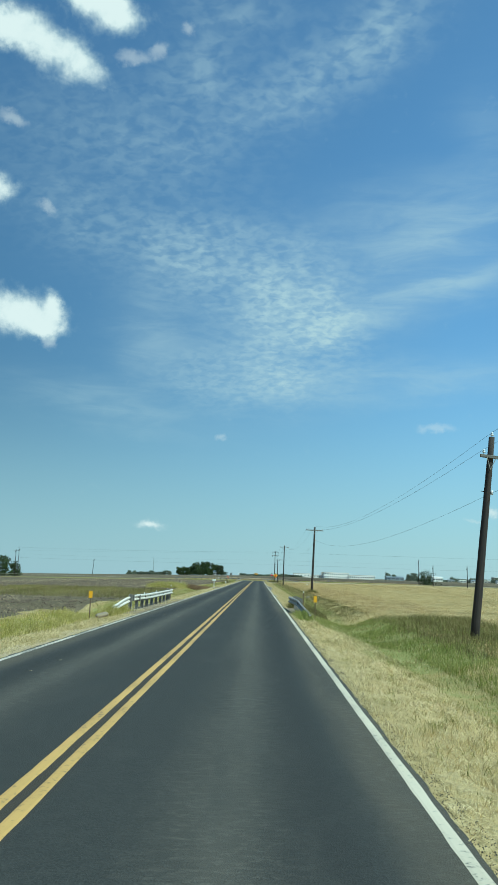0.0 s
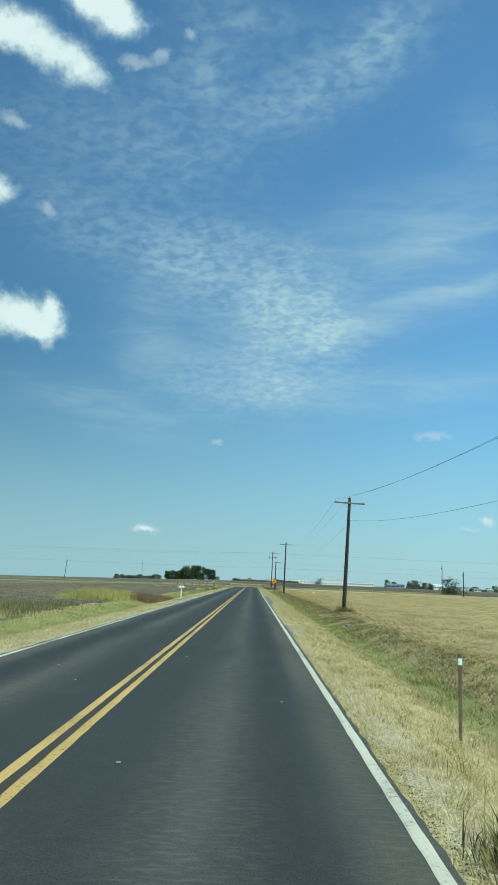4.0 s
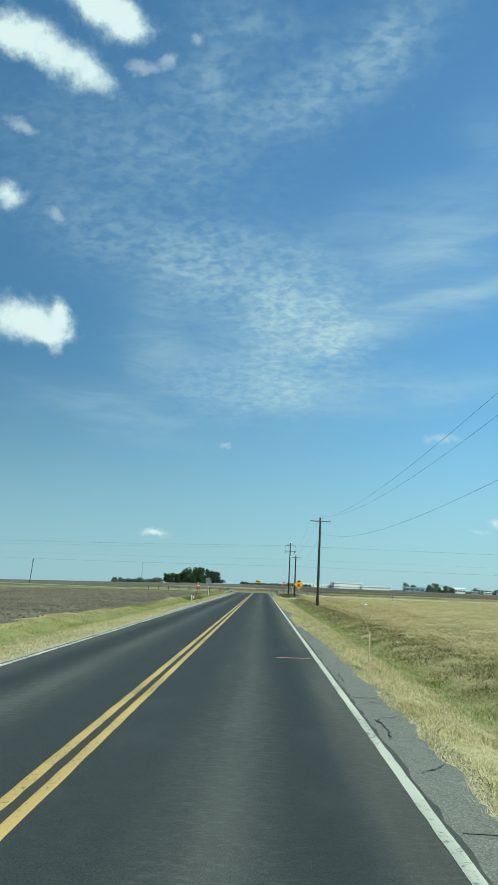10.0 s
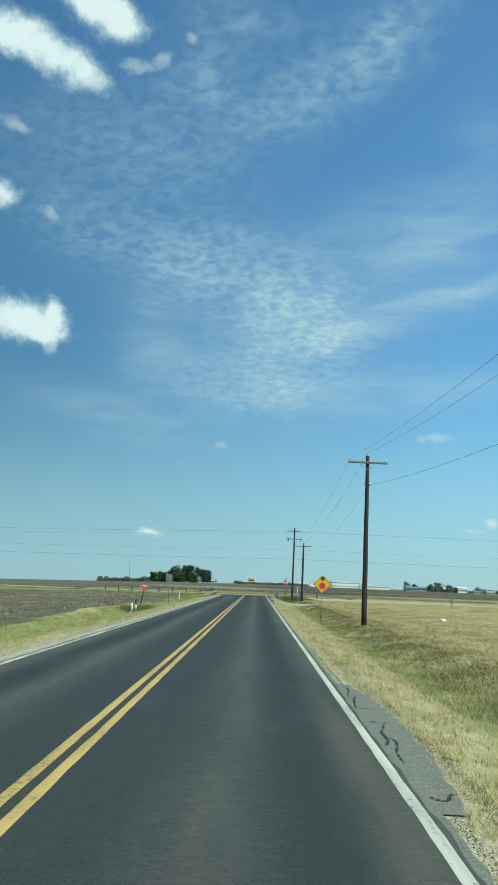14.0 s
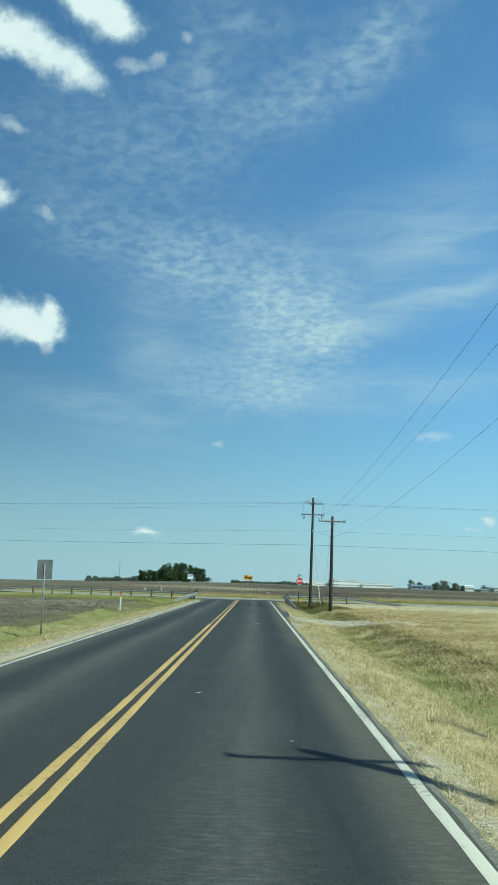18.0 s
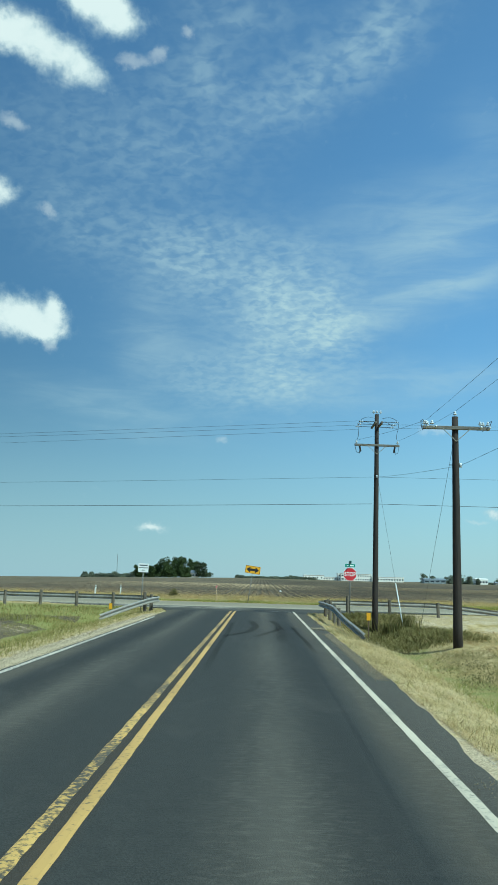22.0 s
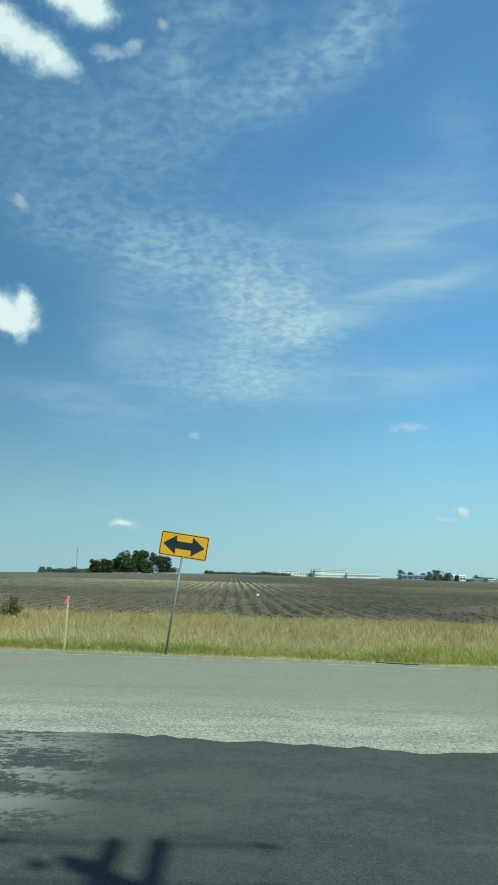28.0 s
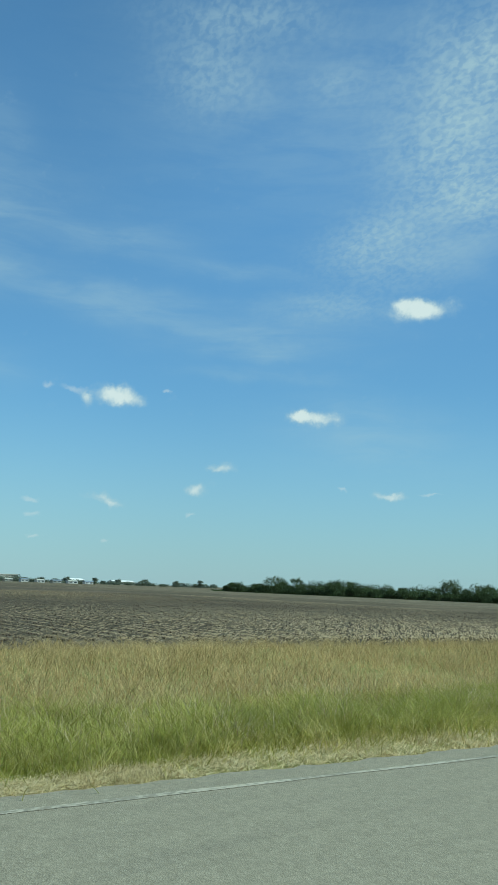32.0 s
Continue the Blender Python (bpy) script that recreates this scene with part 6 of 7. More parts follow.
k = Y1 < 50
scatter("ditch_grass", X1[k], Y1[k], 0.12, 0.007, "grass_green", "green weeds and grass in the roadside ditch", 2, 0.5)
scatter("ditch_grass", X1[~k], Y1[~k], 0.085, 0.007, "grass_weed", "brown-green grass in the roadside ditch", 2, 1.2)
X1, Y1 = keep(spread(3, 90000, 5.6, 9.6, -6, 285, 0.6, 0.3), lambda x, y: off_road(x, y) & sward(x + 3, y + 5))
scatter("ditch_grass", X1, Y1, 0.09, 0.006, "grass_dry", "dry grass stems in the roadside ditch", 3, 1.2)
X1, Y1 = keep(spread(4, 150000, 4.7, 12, 8, 46, 0.4, 0.3), lambda x, y: off_road(x, y) & (y < 46.5 - 0.3 * (x - 5)) & (x > 4.9 + 0.37 * np.clip(35 - y, 0, 6) + 0.02 * np.abs(y - 35)) & (x < 12 - 0.05 * np.abs(y - 35)))
k = np.random.default_rng(44).random(len(X1)) < 0.55 + 0.6 * np.sin(X1 * 1.3 + np.sin(Y1 * 0.6) * 2) * np.sin(Y1 * 0.45)
X1, Y1 = X1[k], Y1[k]
scatter("tall_green_grass", X1, Y1, 0.15, 0.005, "grass_lush", "green grass by the ditch near the bridge", 4, 0.35, True)
X1, Y1 = keep(spread(5, 260000, 9.2, 80, 0, 283, 0.6, 0.4), lambda x, y: off_road(x, y) & sward(0.5 * x + 9, 0.4 * y))
X1 = 9.2 + 70.8 * np.clip((X1 - 9.2) / 70.8, 0, 1) ** 1.7
k = Y1 < 283 - 0.134 * X1
X1, Y1 = X1[k], Y1[k]
scatter("pasture_grass", X1, Y1, 0.085, 0.011, "grass_pasture", "short dry yellow pasture grass", 5, 1.5)
X1, Y1 = spread(68, 90000, 9.0, 60, 10, 278, 0.75, 0.7)
X1 = 9.0 + 51 * np.clip((X1 - 9.0) / 51, 0, 1) ** 1.6
LAID = X1, Y1
X1, Y1 = keep(spread(6, 190000, -9.0, -4.0, -4, 290, 0.5, 0.25), lambda x, y: off_road(x, y) & bridge(x, y) & ~((y > 106) & (y < 131) & (x > -7.3 + 0.16 * np.abs(y - 119))) & ~((y > 166) & (y < 284) & (x > -4.7)) & ((x < -5.5) | (y > 190) | (np.sin(x * 31 + y * 17) > 0.6)))
scatter("verge_grass", X1, Y1, 0.10, 0.0065, "grass_green", "short green grass on the road verge", 6, 0.7)
X1, Y1 = keep(spread(7, 170000, -7.0, -3.95, -4, 290, 0.5, 0.25), lambda x, y: off_road(x, y) & bridge(x, y) & ~((y > 106) & (y < 131) & (x > -7.3 + 0.16 * np.abs(y - 119))) & ~((y > 166) & (y < 284) & (x > -4.6)))
scatter("verge_grass", X1, Y1, 0.08, 0.006, "grass_dry", "short dry grass on the road verge", 7, 0.8)
X1, Y1 = spread(8, 14000, -8.5, -5.6, 27, 42, 0.7, 0.3)
scatter("tall_dry_grass", X1, Y1, 0.24, 0.007, "grass_belt", "dry grass and weeds before the bridge", 8, 0.35, True)
X1, Y1 = spread(9, 22000, -28, -9, 62, 100, 0.6, 0.5)
scatter("tall_dry_grass", X1, Y1, 0.26, 0.014, "grass_weed", "tall brown-green weeds at the field edge", 9, 0.35, True)
X1, Y1 = spread(17, 5000, 4.12, 4.75, 37.5, 42.8, 0.5, 0.15)
scatter("tall_green_grass", X1, Y1, 0.3, 0.006, "grass_lush", "green grass round the end of the guard rail", 17, 0.4, True)
X1, Y1 = spread(19, 6000, -5.35, -4.75, 36.0, 41.0, 0.5, 0.15)
scatter("tall_dry_grass", X1, Y1, 0.34, 0.006, "grass_belt", "grass growing through the end of the guard rail", 19, 0.4, True)
X1, Y1 = spread(20, 5000, -8.2, -6.0, 216.3, 219.0, 0.7, 0.25)
scatter("tall_dry_grass", X1, Y1, 0.36, 0.006, "grass_weed", "tall grass round the pipeline marker", 20, 0.45, True)
X1, Y1 = spread(30, 16000, 8.6, 13.5, 23, 45, 0.75, 0.35)
scatter("weeds", X1, Y1, 0.3, 0.008, "grass_weed", "rank tan and green weeds round the pole foot", 30, 0.5, True)
X1, Y1 = spread(67, 1500, 9.1, 10.0, 106.4, 107.4, 0.8, 0.18)
scatter("weeds", X1, Y1, 0.55, 0.008, "grass_weed", "dry weeds round the foot of a pole", 67, 0.7, True)
X1, Y1 = spread(71, 16000, -13.5, -9.3, 109.5, 119.0, 0.85, 0.45)
scatter("tall_grass", X1, Y1, 0.62, 0.009, "grass_belt", "tall yellow-green grass beside the field entrance", 71, 0.4, True)
X1, Y1 = spread(37, 22000, -9.2, -6.6, 117.5, 127.0, 0.75, 0.4)
scatter("brown_weeds", X1, Y1, 0.4, 0.006, "weed_brown", "reddish-brown dead weeds by the gravel pull-off", 37, 0.6, True)
X1, Y1 = spread(38, 5000, 4.2, 4.8, 50.4, 52.4, 0.5, 0.14)
scatter("weeds", X1, Y1, 0.34, 0.008, "weed_leaf", "dark green weeds at the end of the bridge rail", 38, 0.6, True)
X1, Y1 = spread(39, 4000, 5.2, 6.0, 47.5, 51.5, 0.7, 0.25)
scatter("weeds", X1, Y1, 0.6, 0.010, "weed_leaf", "dark green weeds behind the bridge rail", 39, 0.6, True)
X1, Y1 = spread(10, 6000, -8.6, -6.8, 117, 134, 0.8, 0.3)
scatter("tall_green_grass", X1, Y1, 0.22, 0.008, "grass_weed", "tufts of long grass round the mailbox", 10, 0.4, True)
X1, Y1 = spread(31, 24000, 8.0, 10.0, 52, 268, 0.85, 0.6)
scatter("weeds", X1, Y1, 0.085, 0.008, "grass_weed", "brown-green weeds along the ditch bank", 31, 1.5, True)
X1, Y1 = spread(32, 30000, 9.5, 46, 8, 276, 0.97, 1.6)
scatter("pasture_weeds", X1, Y1, 0.075, 0.012, "grass_weed", "low brown-green weeds in the dry pasture", 32, 1.8)
X1, Y1 = keep(spread(64, 62000, 7.3, 9.3, 50, 266, 0.95, 0.35), off_road)
scatter("ditch_weeds", X1, Y1, 0.085, 0.0095, "weed_leaf", "dark green and brown weeds on the ditch bank", 64, 1.7, True)
X1, Y1 = spread(65, 26000, 9.0, 16, 40, 268, 0.97, 0.6)
scatter("pasture_weeds", X1, Y1, 0.08, 0.010, "weed_brown", "patches of dead brown weeds in the pasture", 65, 1.7, True)
X1, Y1 = spread(66, 9000, 5.9, 10.5, 271, 287, 0.93, 0.35)
scatter("brown_weeds", X1, Y1, 0.19, 0.008, "grass_weed", "dead tan and brown weeds behind the junction rail", 66, 1.3, True)
X1, Y1 = keep(spread(33, 40000, 6.4, 7.5, 55, 262, 0.5, 0.2), off_road)
scatter("ditch_grass", X1, Y1, 0.1, 0.006, "grass_lush", "bright green grass along the ditch floor", 33, 0.6)
# strip beyond the cross road: mown edge, green belt, tall seeding grass
X1, V1 = spread(11, 90000, -25, 45, 0, 1, 0.5, 0.1)
V1 = 7.4 + V1 * np.interp(X1, [-20, 2, 8, 13], [0.5, 0.75, 0.65, 1.4])
scatter("mown_edge", X1, 296 - 0.134 * X1 + V1, 0.07, 0.0045, "grass_dry", "dry cut grass along the road edge", 11, 1.5)
X1, V1 = spread(12, 190000, -28, 55, 8.3, 13.6, 0.65, 0.35)
scatter("green_belt", X1, 296 - 0.134 * X1 + V1, 0.22, 0.0055, "grass_belt", "long green grass along the cross road", 12, 1.3, True)
X1, V1 = spread(69, 110000, -25, 45, 7.75, 9.5, 0.75, 0.12)
k = V1 > np.interp(X1, [2, 8, 13], [8.0, 7.9, 8.6])
scatter("green_belt", X1[k], (296 - 0.134 * X1 + V1)[k], 0.13, 0.005, "grass_bright", "short yellow-green grass by the road edge", 69, 0.9, True)
X1, V1 = spread(70, 30000, -25, 50, 8.9, 13.5, 0.9, 0.16)
scatter("green_belt", X1, 296 - 0.134 * X1 + V1, 0.42, 0.0045, "grass_dry", "pale seed stems standing in the green grass", 70, 0.7, True)
X1, V1 = spread(34, 90000, 7, 45, 8.6, 12.6, 0.7, 0.35)
scatter("green_belt", X1, 296 - 0.134 * X1 + V1, 0.32, 0.006, "grass_bright", "bright green grass along the cross road", 34, 1.1, True)
X1, V1 = spread(35, 40000, -25, 7, 8.2, 10.4, 0.75, 0.3)
scatter("green_belt", X1, 296 - 0.134 * X1 + V1, 0.16, 0.005, "grass_lush", "bright green grass along the cross road", 35, 1.1, True)
X1, V1 = spread(13, 170000, -34, 70, 11.6, 23.6, 0.7, 0.5)
scatter("seeding_grass", X1, 296 - 0.134 * X1 + V1, 0.33, 0.006, "grass_tan", "tall reddish-tan seeding grass before the field", 13, 1.1, True)
X1, V1 = spread(36, 18000, -34, 70, 11.0, 23.0, 0.9, 0.8)
scatter("seeding_grass", X1, 296 - 0.134 * X1 + V1, 0.3, 0.007, "grass_weed", "brown weeds among the seeding grass", 36, 0.9, True)
X1, Y1 = keep(spread(14, 15000, 5.9, 10.0, 271, 288, 0.95, 0.35), lambda x, y: (y < 288.6 - 0.05 * x) & ~on_apron(x, y))
scatter("weeds", X1, Y1, 0.2, 0.012, "weed_leaf", "rank dark green weeds in the ditch by the junction", 14, 1.4, True)
X1, Y1 = keep(spread(15, 16000, 4.35, 6.4, 262, 287.5, 0.6, 0.2), lambda x, y: off_road(x, y) & ((y < 277) | (np.sin(x * 9 + y * 4) > 0.5)))
scatter("straw_verge", X1, Y1, 0.12, 0.005, "grass_dry", "dry straw-coloured grass under the guard rail", 15, 1.0)
X1, Y1 = keep(spread(16, 60000, -26, -5.2, 262, 291, 0.6, 0.35), lambda x, y: (y < 289 - 0.1 * x) & ~on_apron(x, y) & ((y > 277 + 0.15 * x) | (x > -7.4)))
scatter("weeds", X1, Y1, 0.17, 0.009, "grass_green", "green grass around the junction guard rail", 16, 0.5, True)


X1, Y1 = spread(18, 2600, 7.7, 8.9, 279.0, 280.8, 0.7, 0.2)
scatter("weeds", X1, Y1, 0.85, 0.014, "weed_leaf", "tall weeds round the anchor of the guy wire", 18, 0.35, True)


def litter(name, xs, ys, zs, mat, label, seed, length=0.16, w=0.012):
    nr = np.random.default_rng(seed)
    n = len(xs)
    a, t = nr.uniform(0, 2 * np.pi, n), nr.uniform(-0.35, 0.35, n)
    d = np.stack([np.cos(a), np.sin(a), t], -1) * (length * nr.uniform(0.4, 1.5, n))[:, None]
    s = np.stack([-np.sin(a), np.cos(a), 0 * a], -1) * w
    c = np.stack([xs, ys, zs], -1)
    V = np.stack([c - d - s, c + d - s, c + d + s, c - d + s], 1).reshape(-1, 3)
    return tagged(new(name, mesh_of(name, V, np.arange(n * 4).reshape(-1, 4), M[mat])), label, "crop litter", kind="stuff")


def clods(name, xs, ys, zs, label, seed, size=0.07, mat="clod", sort="soil clods"):
    nr = np.random.default_rng(seed)
    n = len(xs)
    u = np.array([(1, 0, 0), (-1, 0, 0), (0, 1, 0), (0, -1, 0), (0, 0, 1), (0, 0, -1)], float)
    V = np.stack([xs, ys, zs], -1)[:, None] + u[None] * (size * nr.uniform(0.3, 1.5, (n, 6)))[..., None]
    F = np.array([(0, 2, 4), (2, 1, 4), (1, 3, 4), (3, 0, 4), (2, 0, 5), (1, 2, 5), (3, 1, 5), (0, 3, 5)])
    F = (np.arange(n)[:, None, None] * 6 + F[None]).reshape(-1, 3)
    return tagged(new(name, mesh_of(name, V.reshape(-1, 3), F, M[mat])), label, sort, kind="stuff")


X1, Y1 = LAID
litter("laid_grass", X1, Y1, ditch(X1, Y1) + 0.07, "grass_pasture", "dry grass lying flat in the mown pasture", 68, 0.15, 0.013)
X1, Y1 = spread(21, 80000, -60, -9.6, 0, 284, 0.3, 0.4)
litter("stubble", X1, Y1, ditch(X1, Y1) + 0.05, "straw", "scattered pale crop stubble on bare soil", 21, 0.10, 0.011)
X1, Y1 = spread(22, 30000, -45, -9.6, 0, 284, 0.3, 0.4)
clods("soil_clods", X1, Y1, ditch(X1, Y1), "dark clods of turned soil in the field", 22, 0.09)
nr = np.random.default_rng(23)
X1 = nr.uniform(-40, 80, 150000)
V1 = 0.5 + 95 * nr.random(150000) ** 1.35
on = nr.random(150000) < 0.6
X1 = np.where(on, np.round(X1 / 0.965) * 0.965 + nr.normal(0, 0.13, 150000), X1)
Z1 = 0.07 + 0.17 * (0.5 + 0.5 * np.cos(2 * np.pi * X1 / 0.965)) + 1.6 * np.exp(-((X1 + 20) / 200) ** 2) * np.clip((319.5 - 0.134 * X1 + V1 - 340) / 300, 0, 1) - 0.016 * np.clip(-X1 - 25.0, 0, None)
litter("stubble", X1, 319.5 - 0.134 * X1 + V1, Z1, "straw", "pale crop stubble lying along the rows", 23, 0.065, 0.022)
clods("soil_clods", X1[:26000], (319.5 - 0.134 * X1 + V1)[:26000] + 0.3, Z1[:26000] - 0.06, "dark clods along the ploughed rows", 24, 0.055)


nr = np.random.default_rng(51)
for x0, x1, y0, y1, n, size, mat, lab in (
        (3.70, 4.15, -5, 58, 16000, 0.0065, "shoulder", "dark crumbs of asphalt along the road edge"),
        (3.80, 4.50, 58, 106, 9000, 0.008, "pad", "tan gravel along the road edge"),
        (3.9, 4.65, 162, 184, 12000, 0.009, "slab", "grey crumbs of the broken shoulder"),
        (3.84, 4.60, 152, 250, 20000, 0.008, "pad", "tan gravel along the road edge"),
        (4.05, 4.75, 113, 153, 16000, 0.009, "slab", "grey crumbs of the broken shoulder"),
        (3.80, 4.2, 107, 153, 11000, 0.006, "slab", "fine grey grit on the shoulder"),
        (3.72, 4.40, 273.2, 274.4, 5000, 0.006, "pad", "pale gravel spilled over the shoulder"),
        (4.02, 4.60, 258, 271, 16000, 0.0065, "pad", "pale gravel along the shoulder"),
        (4.3, 9.0, 245.2, 251.2, 30000, 0.010, "white_rock", "pale crushed rock of a field entrance"),
        (3.84, 4.9, 236, 241, 6000, 0.010, "white_rock", "pale crushed rock beside the shoulder"),
        (4.3, 5.3, 274, 288, 9000, 0.008, "pad", "tan gravel under the guard rail"),
        (-4.7, -3.82, 163, 284, 26000, 0.009, "pad", "grey-tan gravel on the verge"),
        (-6.4, -3.85, 107, 130, 15000, 0.010, "pad", "tan gravel of the pull-off"),
        (3.80, 4.38, 75, 83, 6000, 0.012, "slab", "coarse grey gravel spilled at the road edge"),
        (3.84, 4.45, 76, 82, 700, 0.018, "white_rock", "pale stones among the roadside gravel"),
        (3.82, 5.1, 43.3, 50.0, 12000, 0.010, "pad", "tan gravel on the bridge edge"),
        (-5.1, -3.85, 38.7, 61.8, 12000, 0.010, "pad", "tan gravel on the bridge edge")):
    xs = nr.uniform(x0, x1, n) + nr.normal(0, 0.05, n)
    ys = nr.uniform(y0, y1, n) + nr.normal(0, 0.15, n)
    ok = np.abs(xs) > 3.7
    xs, ys = xs[ok], ys[ok]
    clods("loose_gravel", xs, ys, np.where((xs > 3.7) & (xs < 4.3) & (ys > 239), 0.0, np.where((np.abs(xs) < 5.14) & (ys > 38.5) & (ys < 62) & ((xs < 0) | ((ys > 43) & (ys < 50.2))), -0.022, ditch(xs, ys) + 0.004)), lab, int(x0 * 100 + y0) % 997 + 1000, size, mat, "gravel")


X1, Y1 = keep(spread(52, 60000, 3.8, 6.0, -5, 288, 0.6, 0.25), lambda x, y: off_road(x, y) & bridge(x, y))
litter("bleached_straw", X1, Y1, ditch(X1, Y1) + 0.035, "straw_pale", "bleached straw lying on the verge", 52, 0.055, 0.0045)
X1, Y1 = keep(spread(53, 50000, 4.3, 6.0, 250, 288, 0.5, 0.25), lambda x, y: off_road(x, y))
litter("bleached_straw", X1, Y1, ditch(X1, Y1) + 0.04, "straw_pale", "bleached straw lying before the guard rail", 53, 0.05, 0.004)


X1, Y1 = keep(spread(54, 50000, -6.4, -3.9, -5, 116, 0.6, 0.25), lambda x, y: off_road(x, y) & ((y < 38) | (y > 62.5)))
litter("bleached_straw", X1, Y1, ditch(X1, Y1) + 0.035, "straw_pale", "bleached straw lying on the verge", 54, 0.055, 0.0045)


X1, V1 = spread(55, 30000, -20, 40, 0, 1, 0.6, 0.12)
V1 = 7.5 + V1 * np.interp(X1, [-20, 2, 8, 13], [0.4, 0.65, 0.55, 1.3])
litter("bleached_straw", X1, 296 - 0.134 * X1 + V1, 0 * X1 - 0.01, "straw_pale", "bleached straw along the far road edge", 55, 0.06, 0.005)


# ---------------------------------------------------------------- marks on the road
def ribbon_mark(name, pts, w, mat, label, z, wob=0.02, seed=0):
    r = random.Random(seed)
    bm = bmesh.new()
    sp = spline([(x, y, z) for x, y in pts], 10)
    last = None
    for i, p in enumerate(sp):
        t = (sp[min(i + 1, len(sp) - 1)] - sp[max(i - 1, 0)]).normalized()
        n = Vector((-t.y, t.x, 0)) * (w / 2 * min(1, 0.15 + 0.2 * i, 0.15 + 0.2 * (len(sp) - 1 - i)) + r.uniform(-wob, wob))
        row = [bm.verts.new(p + n), bm.verts.new(p - n)]
        if last:
            bm.faces.new((last[0], last[1], row[1], row[0]))
        last = row
    return tagged(part(name, bm, mat), label, "road mark", kind="structure")


def rubber_material(name, dark, light):
    """Rubber left on asphalt, thinning out to nothing at the rim of the mark."""
    m, n, l = nt(name)
    g = G(m.node_tree)
    pos = g.add("ShaderNodeNewGeometry").outputs["Position"]
    at = g.add("ShaderNodeAttribute", attribute="cover")
    c = g.mix(g.ramp(g.noise(pos, 6, 4, 0.6), 0.35, 0.7), col(*dark), col(*light))
    d, t, mx = g.add("ShaderNodeBsdfDiffuse"), g.add("ShaderNodeBsdfTransparent"), g.add("ShaderNodeMixShader")
    g.put(d.inputs[0], c)
    thin = g.math("MULTIPLY", at.outputs["Fac"], g.math("ADD", 0.45, g.math("MULTIPLY", g.ramp(g.noise(pos, 30, 4, 0.75), 0.35, 0.6), 0.55)))
    g.put(mx.inputs[0], thin)
    g.put(mx.inputs[1], t.outputs[0])
    g.put(mx.inputs[2], d.outputs[0])
    g.put(g.add("ShaderNodeOutputMaterial").inputs["Surface"], mx.outputs[0])
    return m


def skid_mark(pts, w, amount, label, seed):
    """A tyre mark, dense in its middle and fading to its sides and ends."""
    sp = spline([(x, y, 0.0048) for x, y in pts], 10)
    V, F, C = [], [], []
    for i, p in enumerate(sp):
        t = (sp[min(i + 1, len(sp) - 1)] - sp[max(i - 1, 0)]).normalized()
        n = Vector((-t.y, t.x, 0)) * w
        fade = min(1, i / 7, (len(sp) - 1 - i) / 7)
        for o, c in ((-0.72, 0), (-0.42, 0.85), (0, 1), (0.42, 0.85), (0.72, 0)):
            V.append(p + n * o)
            C.append(c * fade * amount)
        if i:
            F += [(5 * i - 5 + k, 5 * i - 4 + k, 5 * i + 1 + k, 5 * i + k) for k in range(4)]
    me = mesh_of("skid_mark", V, F, M["rubber"])
    me.attributes.new("cover", "FLOAT", "POINT").data.foreach_set("value", C)
    return tagged(new("skid_mark", me), label, "road mark", kind="structure")


M["skid"] = simple("tar_black_crack", (0.026, 0.024, 0.021), (0.046, 0.042, 0.036), 6, 0.85, 0, 0.3)
M["rubber"] = rubber_material("tyre_rubber_mark", (0.020, 0.0185, 0.016), (0.034, 0.031, 0.027))
skid_mark([(0.3, 268.4), (0.71, 269.6), (1.05, 270.6), (1.25, 271.7), (1.38, 273.4), (1.38, 275.5), (1.11, 279.1)], 0.27, 0.36, "dark curved tyre skid mark", 1)
skid_mark([(2.05, 279.1), (2.25, 277.4), (2.37, 275.2), (2.36, 273.6), (2.22, 272.1), (1.8, 270.2), (1.4, 268.4)], 0.24, 0.32, "dark curved tyre skid mark", 2)
skid_mark([(2.37, 275.0), (2.43, 272.2), (2.38, 269.5), (2.33, 266.5)], 0.3, 0.2, "broad faint tyre skid mark", 3)
skid_mark([(2.96, 275.0), (2.99, 272.5), (3.03, 269.9), (3.11, 267.6), (3.16, 263)], 0.12, 0.4, "narrow dark tyre skid mark", 4)
skid_mark([(0.36, 277), (0.38, 275.8), (0.41, 272.5), (0.40, 266), (0.42, 258)], 0.15, 0.26, "long straight dark tyre mark", 5)
ribbon_mark("survey_mark", [(2.5, 135.6), (3.0, 135.65), (3.5, 135.65)], 0.13, M["pink"], "faded pink survey paint line on asphalt", 0.0075, 0.01, 5)
ribbon_mark("survey_mark", [(-2.9, 302.25), (-2.2, 302.2)], 0.12, M["pink"], "faded pink survey paint on the cross road", 0.012, 0.03, 6)
rr = random.Random(31)
for i in range(26):                         # chips of pale stone on the asphalt
    y = rr.uniform(5, 286)
    x = rr.uniform(-3.2, 3.3)
    bm = box(bmesh.new(), rr.uniform(0.02, 0.09), rr.uniform(0.02, 0.07), 0.012, pose(x, y, 0.008, 0, 0, rr.uniform(0, 90)), 0.003)
    tagged(part("stone_chip", bm, M["pad"]), "small pale stone chip on the asphalt", "stone", "stone chips")
for i, (x0, y0, n, turn) in enumerate(((3.22, 28.6, 0.5, 0.3), (-1.4, 115.9, 1.9, -0.75), (-3.0, 58, 1.2, 0.2), (-2.6, 151, 1.5, 0.12), (0.6, 176, 1.7, -0.05), (-3.4, 203, 1.4, 0.1))):
    pts = [(x0 + n * k / 6, y0 + turn * n * k / 6 + rr.uniform(-0.08, 0.08)) for k in range(7)]
    ribbon_mark("crack", pts, 0.022, M["skid"], "thin dark crack in the asphalt", 0.0082, 0.006, 70 + i)
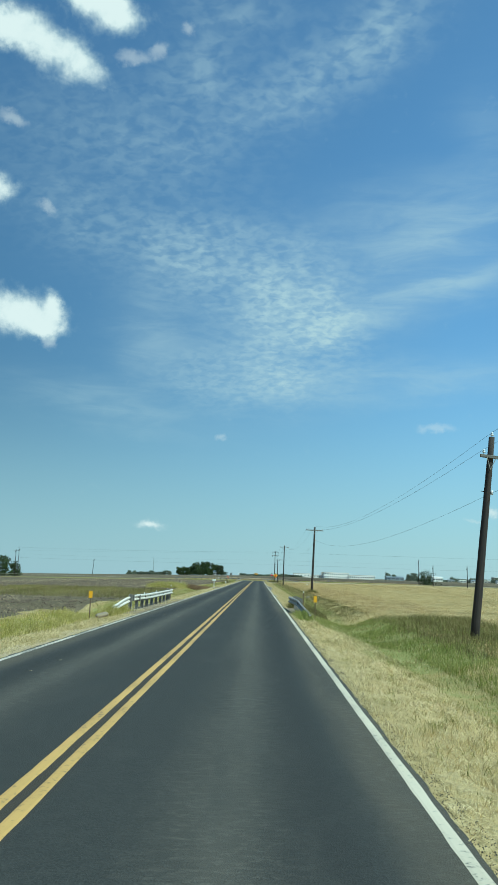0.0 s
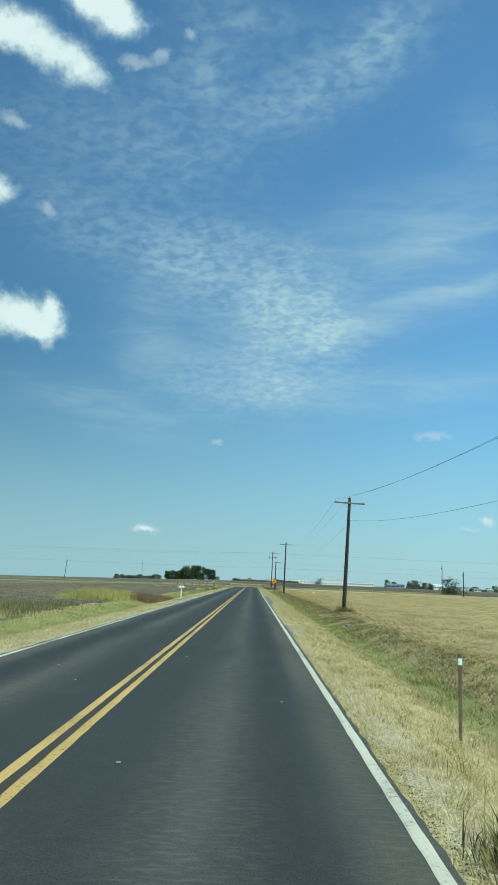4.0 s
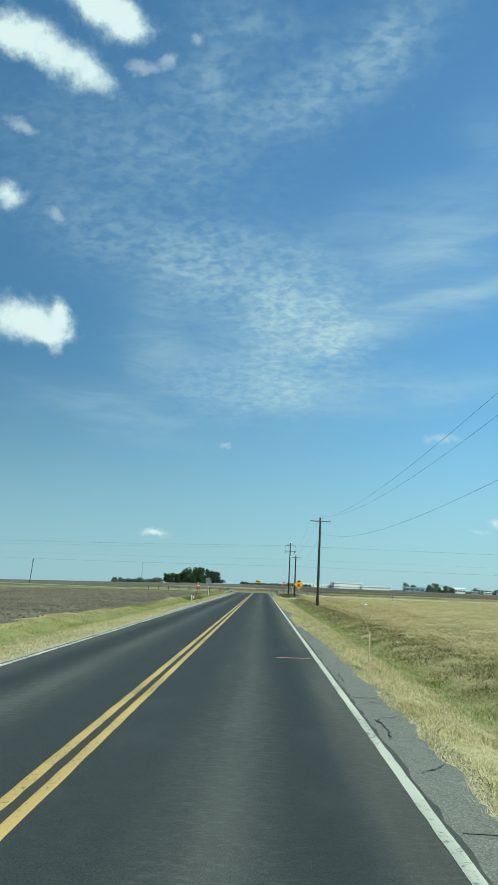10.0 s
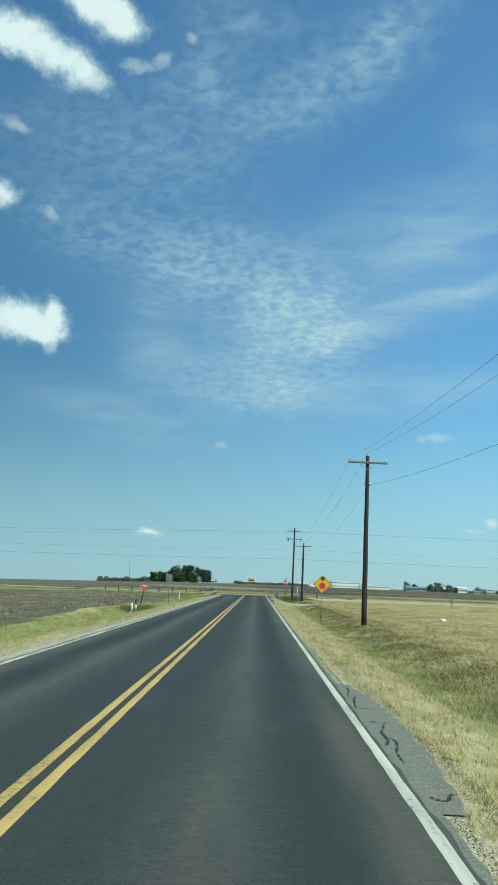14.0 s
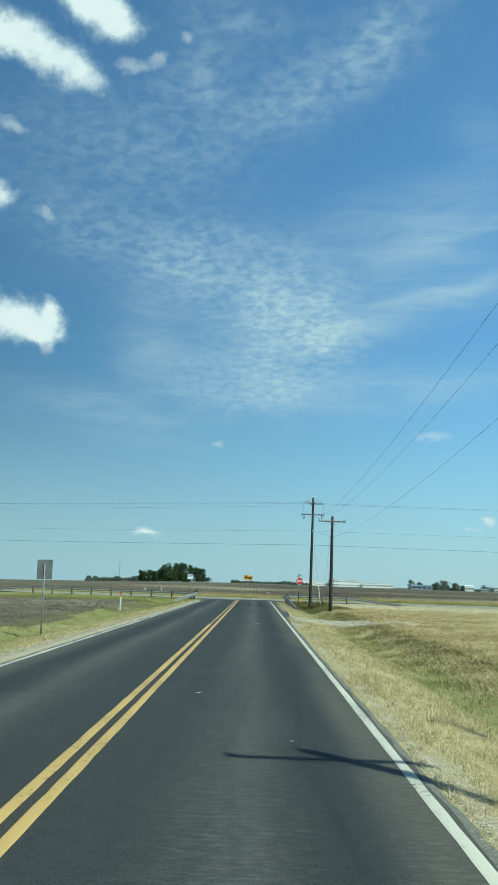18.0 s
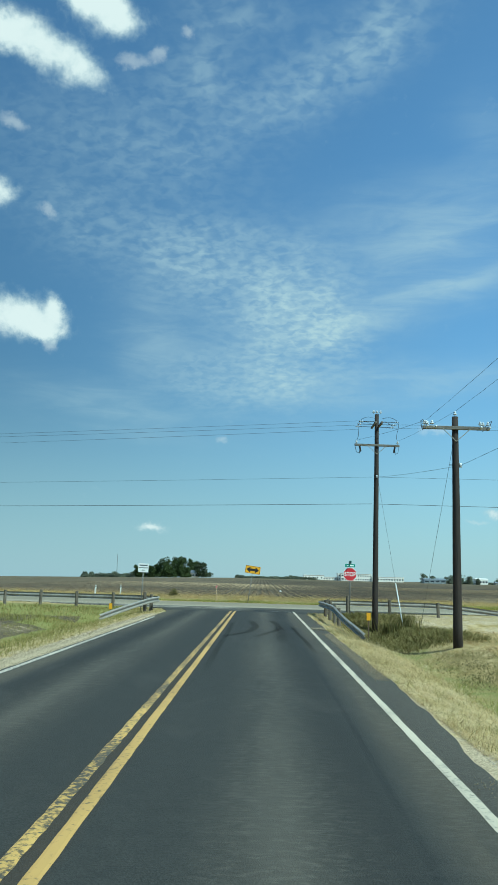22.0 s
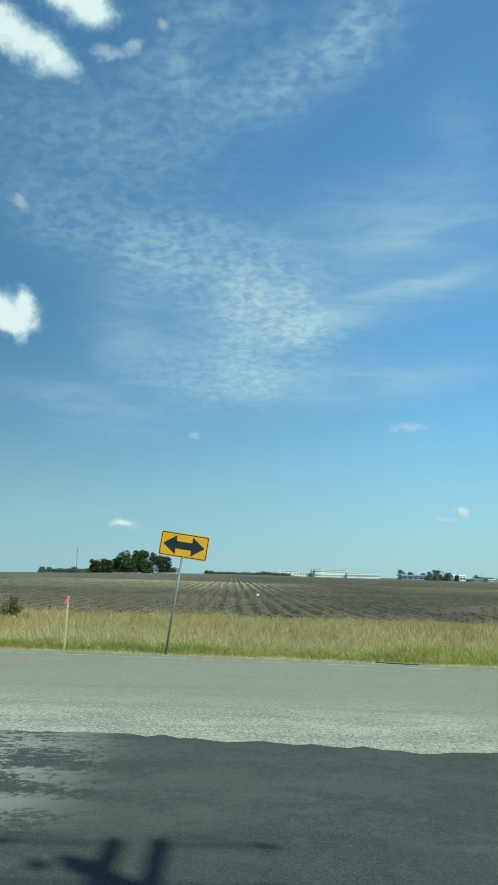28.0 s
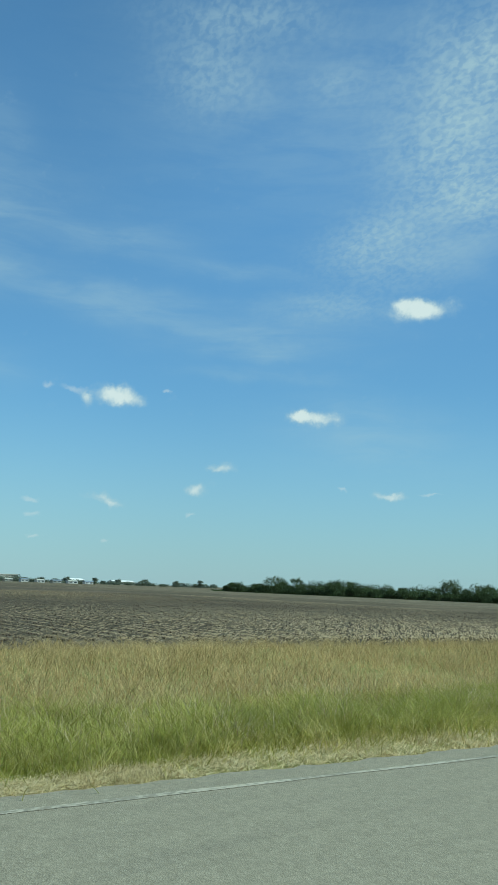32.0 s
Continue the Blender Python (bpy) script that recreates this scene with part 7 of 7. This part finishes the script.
for x, y, w, n in ((2.03, 239.75, 0.07, 9), (2.2, 240.1, 0.12, 5), (2.82, 244.45, 0.1, 5), (0.97, 215.55, 0.07, 5), (2.04, 237.8, 0.05, 4)):
    bm = bmesh.new()                        # dried mud dropped on the lane
    for k in range(n):
        a, q = rr.uniform(0, 6.28), rr.uniform(0, w)
        plate_r = rr.uniform(0.005, 0.022)
        ring = [bm.verts.new((x + q * math.cos(a) + plate_r * 1.5 * math.cos(b) * rr.uniform(0.7, 1.2), y + 0.6 * q * math.sin(a) + plate_r * math.sin(b) * rr.uniform(0.7, 1.2), 0.007 + 0.0005 * k)) for b in np.linspace(0, 6.28, 8)[:-1]]
        top = bm.verts.new((x + q * math.cos(a), y + 0.6 * q * math.sin(a), 0.016 + 0.0005 * k))
        for u in range(7):
            bm.faces.new((ring[u], ring[(u + 1) % 7], top))
    tagged(part("mud_crumbs", bm, M["white_rock"]), "pale dried mud crumbs dropped on the asphalt", "mud", "mud crumbs on the road")
# broken pavement shoulder on the outer edge
tagged(strip("pavement_edge", 3.7, 3.765, -58, 58, -0.006, M["shoulder"], 300, 0.035, 11, 0.05), "crumbling dark pavement edge", "road", kind="structure")
tagged(strip("pavement_edge", 3.7, 3.77, 58, 104, -0.006, M["shoulder"], 200, 0.035, 12, 0.05), "crumbling dark pavement edge", "road", kind="structure")
tagged(strip("pavement_edge", 3.7, 3.84, 104, 239, -0.006, M["slab"], 500, 0.03, 9, 0.05), "crumbling grey pavement edge", "road", kind="structure")
slabs = thing("pavement_shoulder", pose(0, 0, 0), "smooth grey cracked shoulder along the road edge", "shoulder", kind="structure")


def shoulder_reach(v):
    """How far the broken shoulder runs out beside the road; two stretches, each thinning out at its ends."""
    if v < 160:
        return 3.86 + 0.50 * min(1, max(0, (v - 110) / 15)) * min(1, max(0, (157 - v) / 15)) ** 0.8 + 0.05 * math.sin(v * 1.7) + 0.035 * math.sin(v * 4.3 + 1)
    return 3.86 + 0.48 * math.sin(math.pi * min(1, max(0, (v - 164.6) / 11.2))) ** 0.7


runs = [(165.6, 3.4), (169.02, 2.6), (171.65, 3.1)]
y = 113.0
while y < 152:
    runs.append((y, rr.uniform(3.5, 9)))
    y += runs[-1][1] + rr.uniform(0.015, 0.05)
for y, n in runs:
    bm = bmesh.new()
    rows = []
    drop = rr.uniform(-0.006, 0.004)
    for k in range(int(n * 7) + 1):
        v = y + n * k / int(n * 7)
        out = shoulder_reach(v) + rr.uniform(-0.05, 0.05)
        rows.append([bm.verts.new(p) for p in ((3.79, v, drop - 0.014), (out, v, drop - 0.016), (out + 0.03, v, -0.06))])
    for p, q in zip(rows, rows[1:]):
        for k in range(2):
            bm.faces.new((p[k], p[k + 1], q[k + 1], q[k]))
    part("slab", bm, M["slab"], slabs)
for i in range(6):
    y = 166.2 + i * 1.3 + rr.uniform(-0.3, 0.3)
    pts = [(3.86 + 0.03 * k + rr.uniform(-0.03, 0.05), y + 0.3 * k) for k in range(6)] if i % 3 else [(3.86 + 0.08 * k, y + rr.uniform(-0.12, 0.12)) for k in range(5)]
    ribbon_mark("crack", pts, 0.022, M["skid"], "ragged dark crack in the grey shoulder", -0.006, 0.016, 130 + i)
for i in range(17):                       # ragged dark cracks across the shoulder and along its joint
    y = 116 + i * 2.1 + rr.uniform(-0.8, 0.8)
    if i % 3 == 1:
        pts = [(3.9 + rr.uniform(-0.03, 0.09), y + 0.3 * k) for k in range(6)]
    else:
        pts = [(3.92 + 0.085 * k, y + 0.1 * k * (1 if i % 2 else -0.6) + rr.uniform(-0.07, 0.07)) for k in range(5)]
    ribbon_mark("crack", pts, 0.02, M["skid"], "ragged dark crack in the grey shoulder", -0.004, 0.016, 90 + i)
last = None
bm = bmesh.new()
r = random.Random(14)
for i in range(-12, 160):                   # faint edge line of the cross road
    x = i * 1.0
    row = [bm.verts.new((x, cross_y(x, o) + r.uniform(-0.012, 0.012), 0.0115)) for o in (6.86, 6.955)]
    if last:
        bm.faces.new((last[0], row[0], row[1], last[1]))
    last = row
M["faint_line"] = paint("faded_white_paint", (0.50, 0.415, 0.285), (0.26, 0.215, 0.14), 0.50)
tagged(part("edge_line", bm, M["faint_line"]), "faded white edge line of the cross road", "road marking", kind="structure")
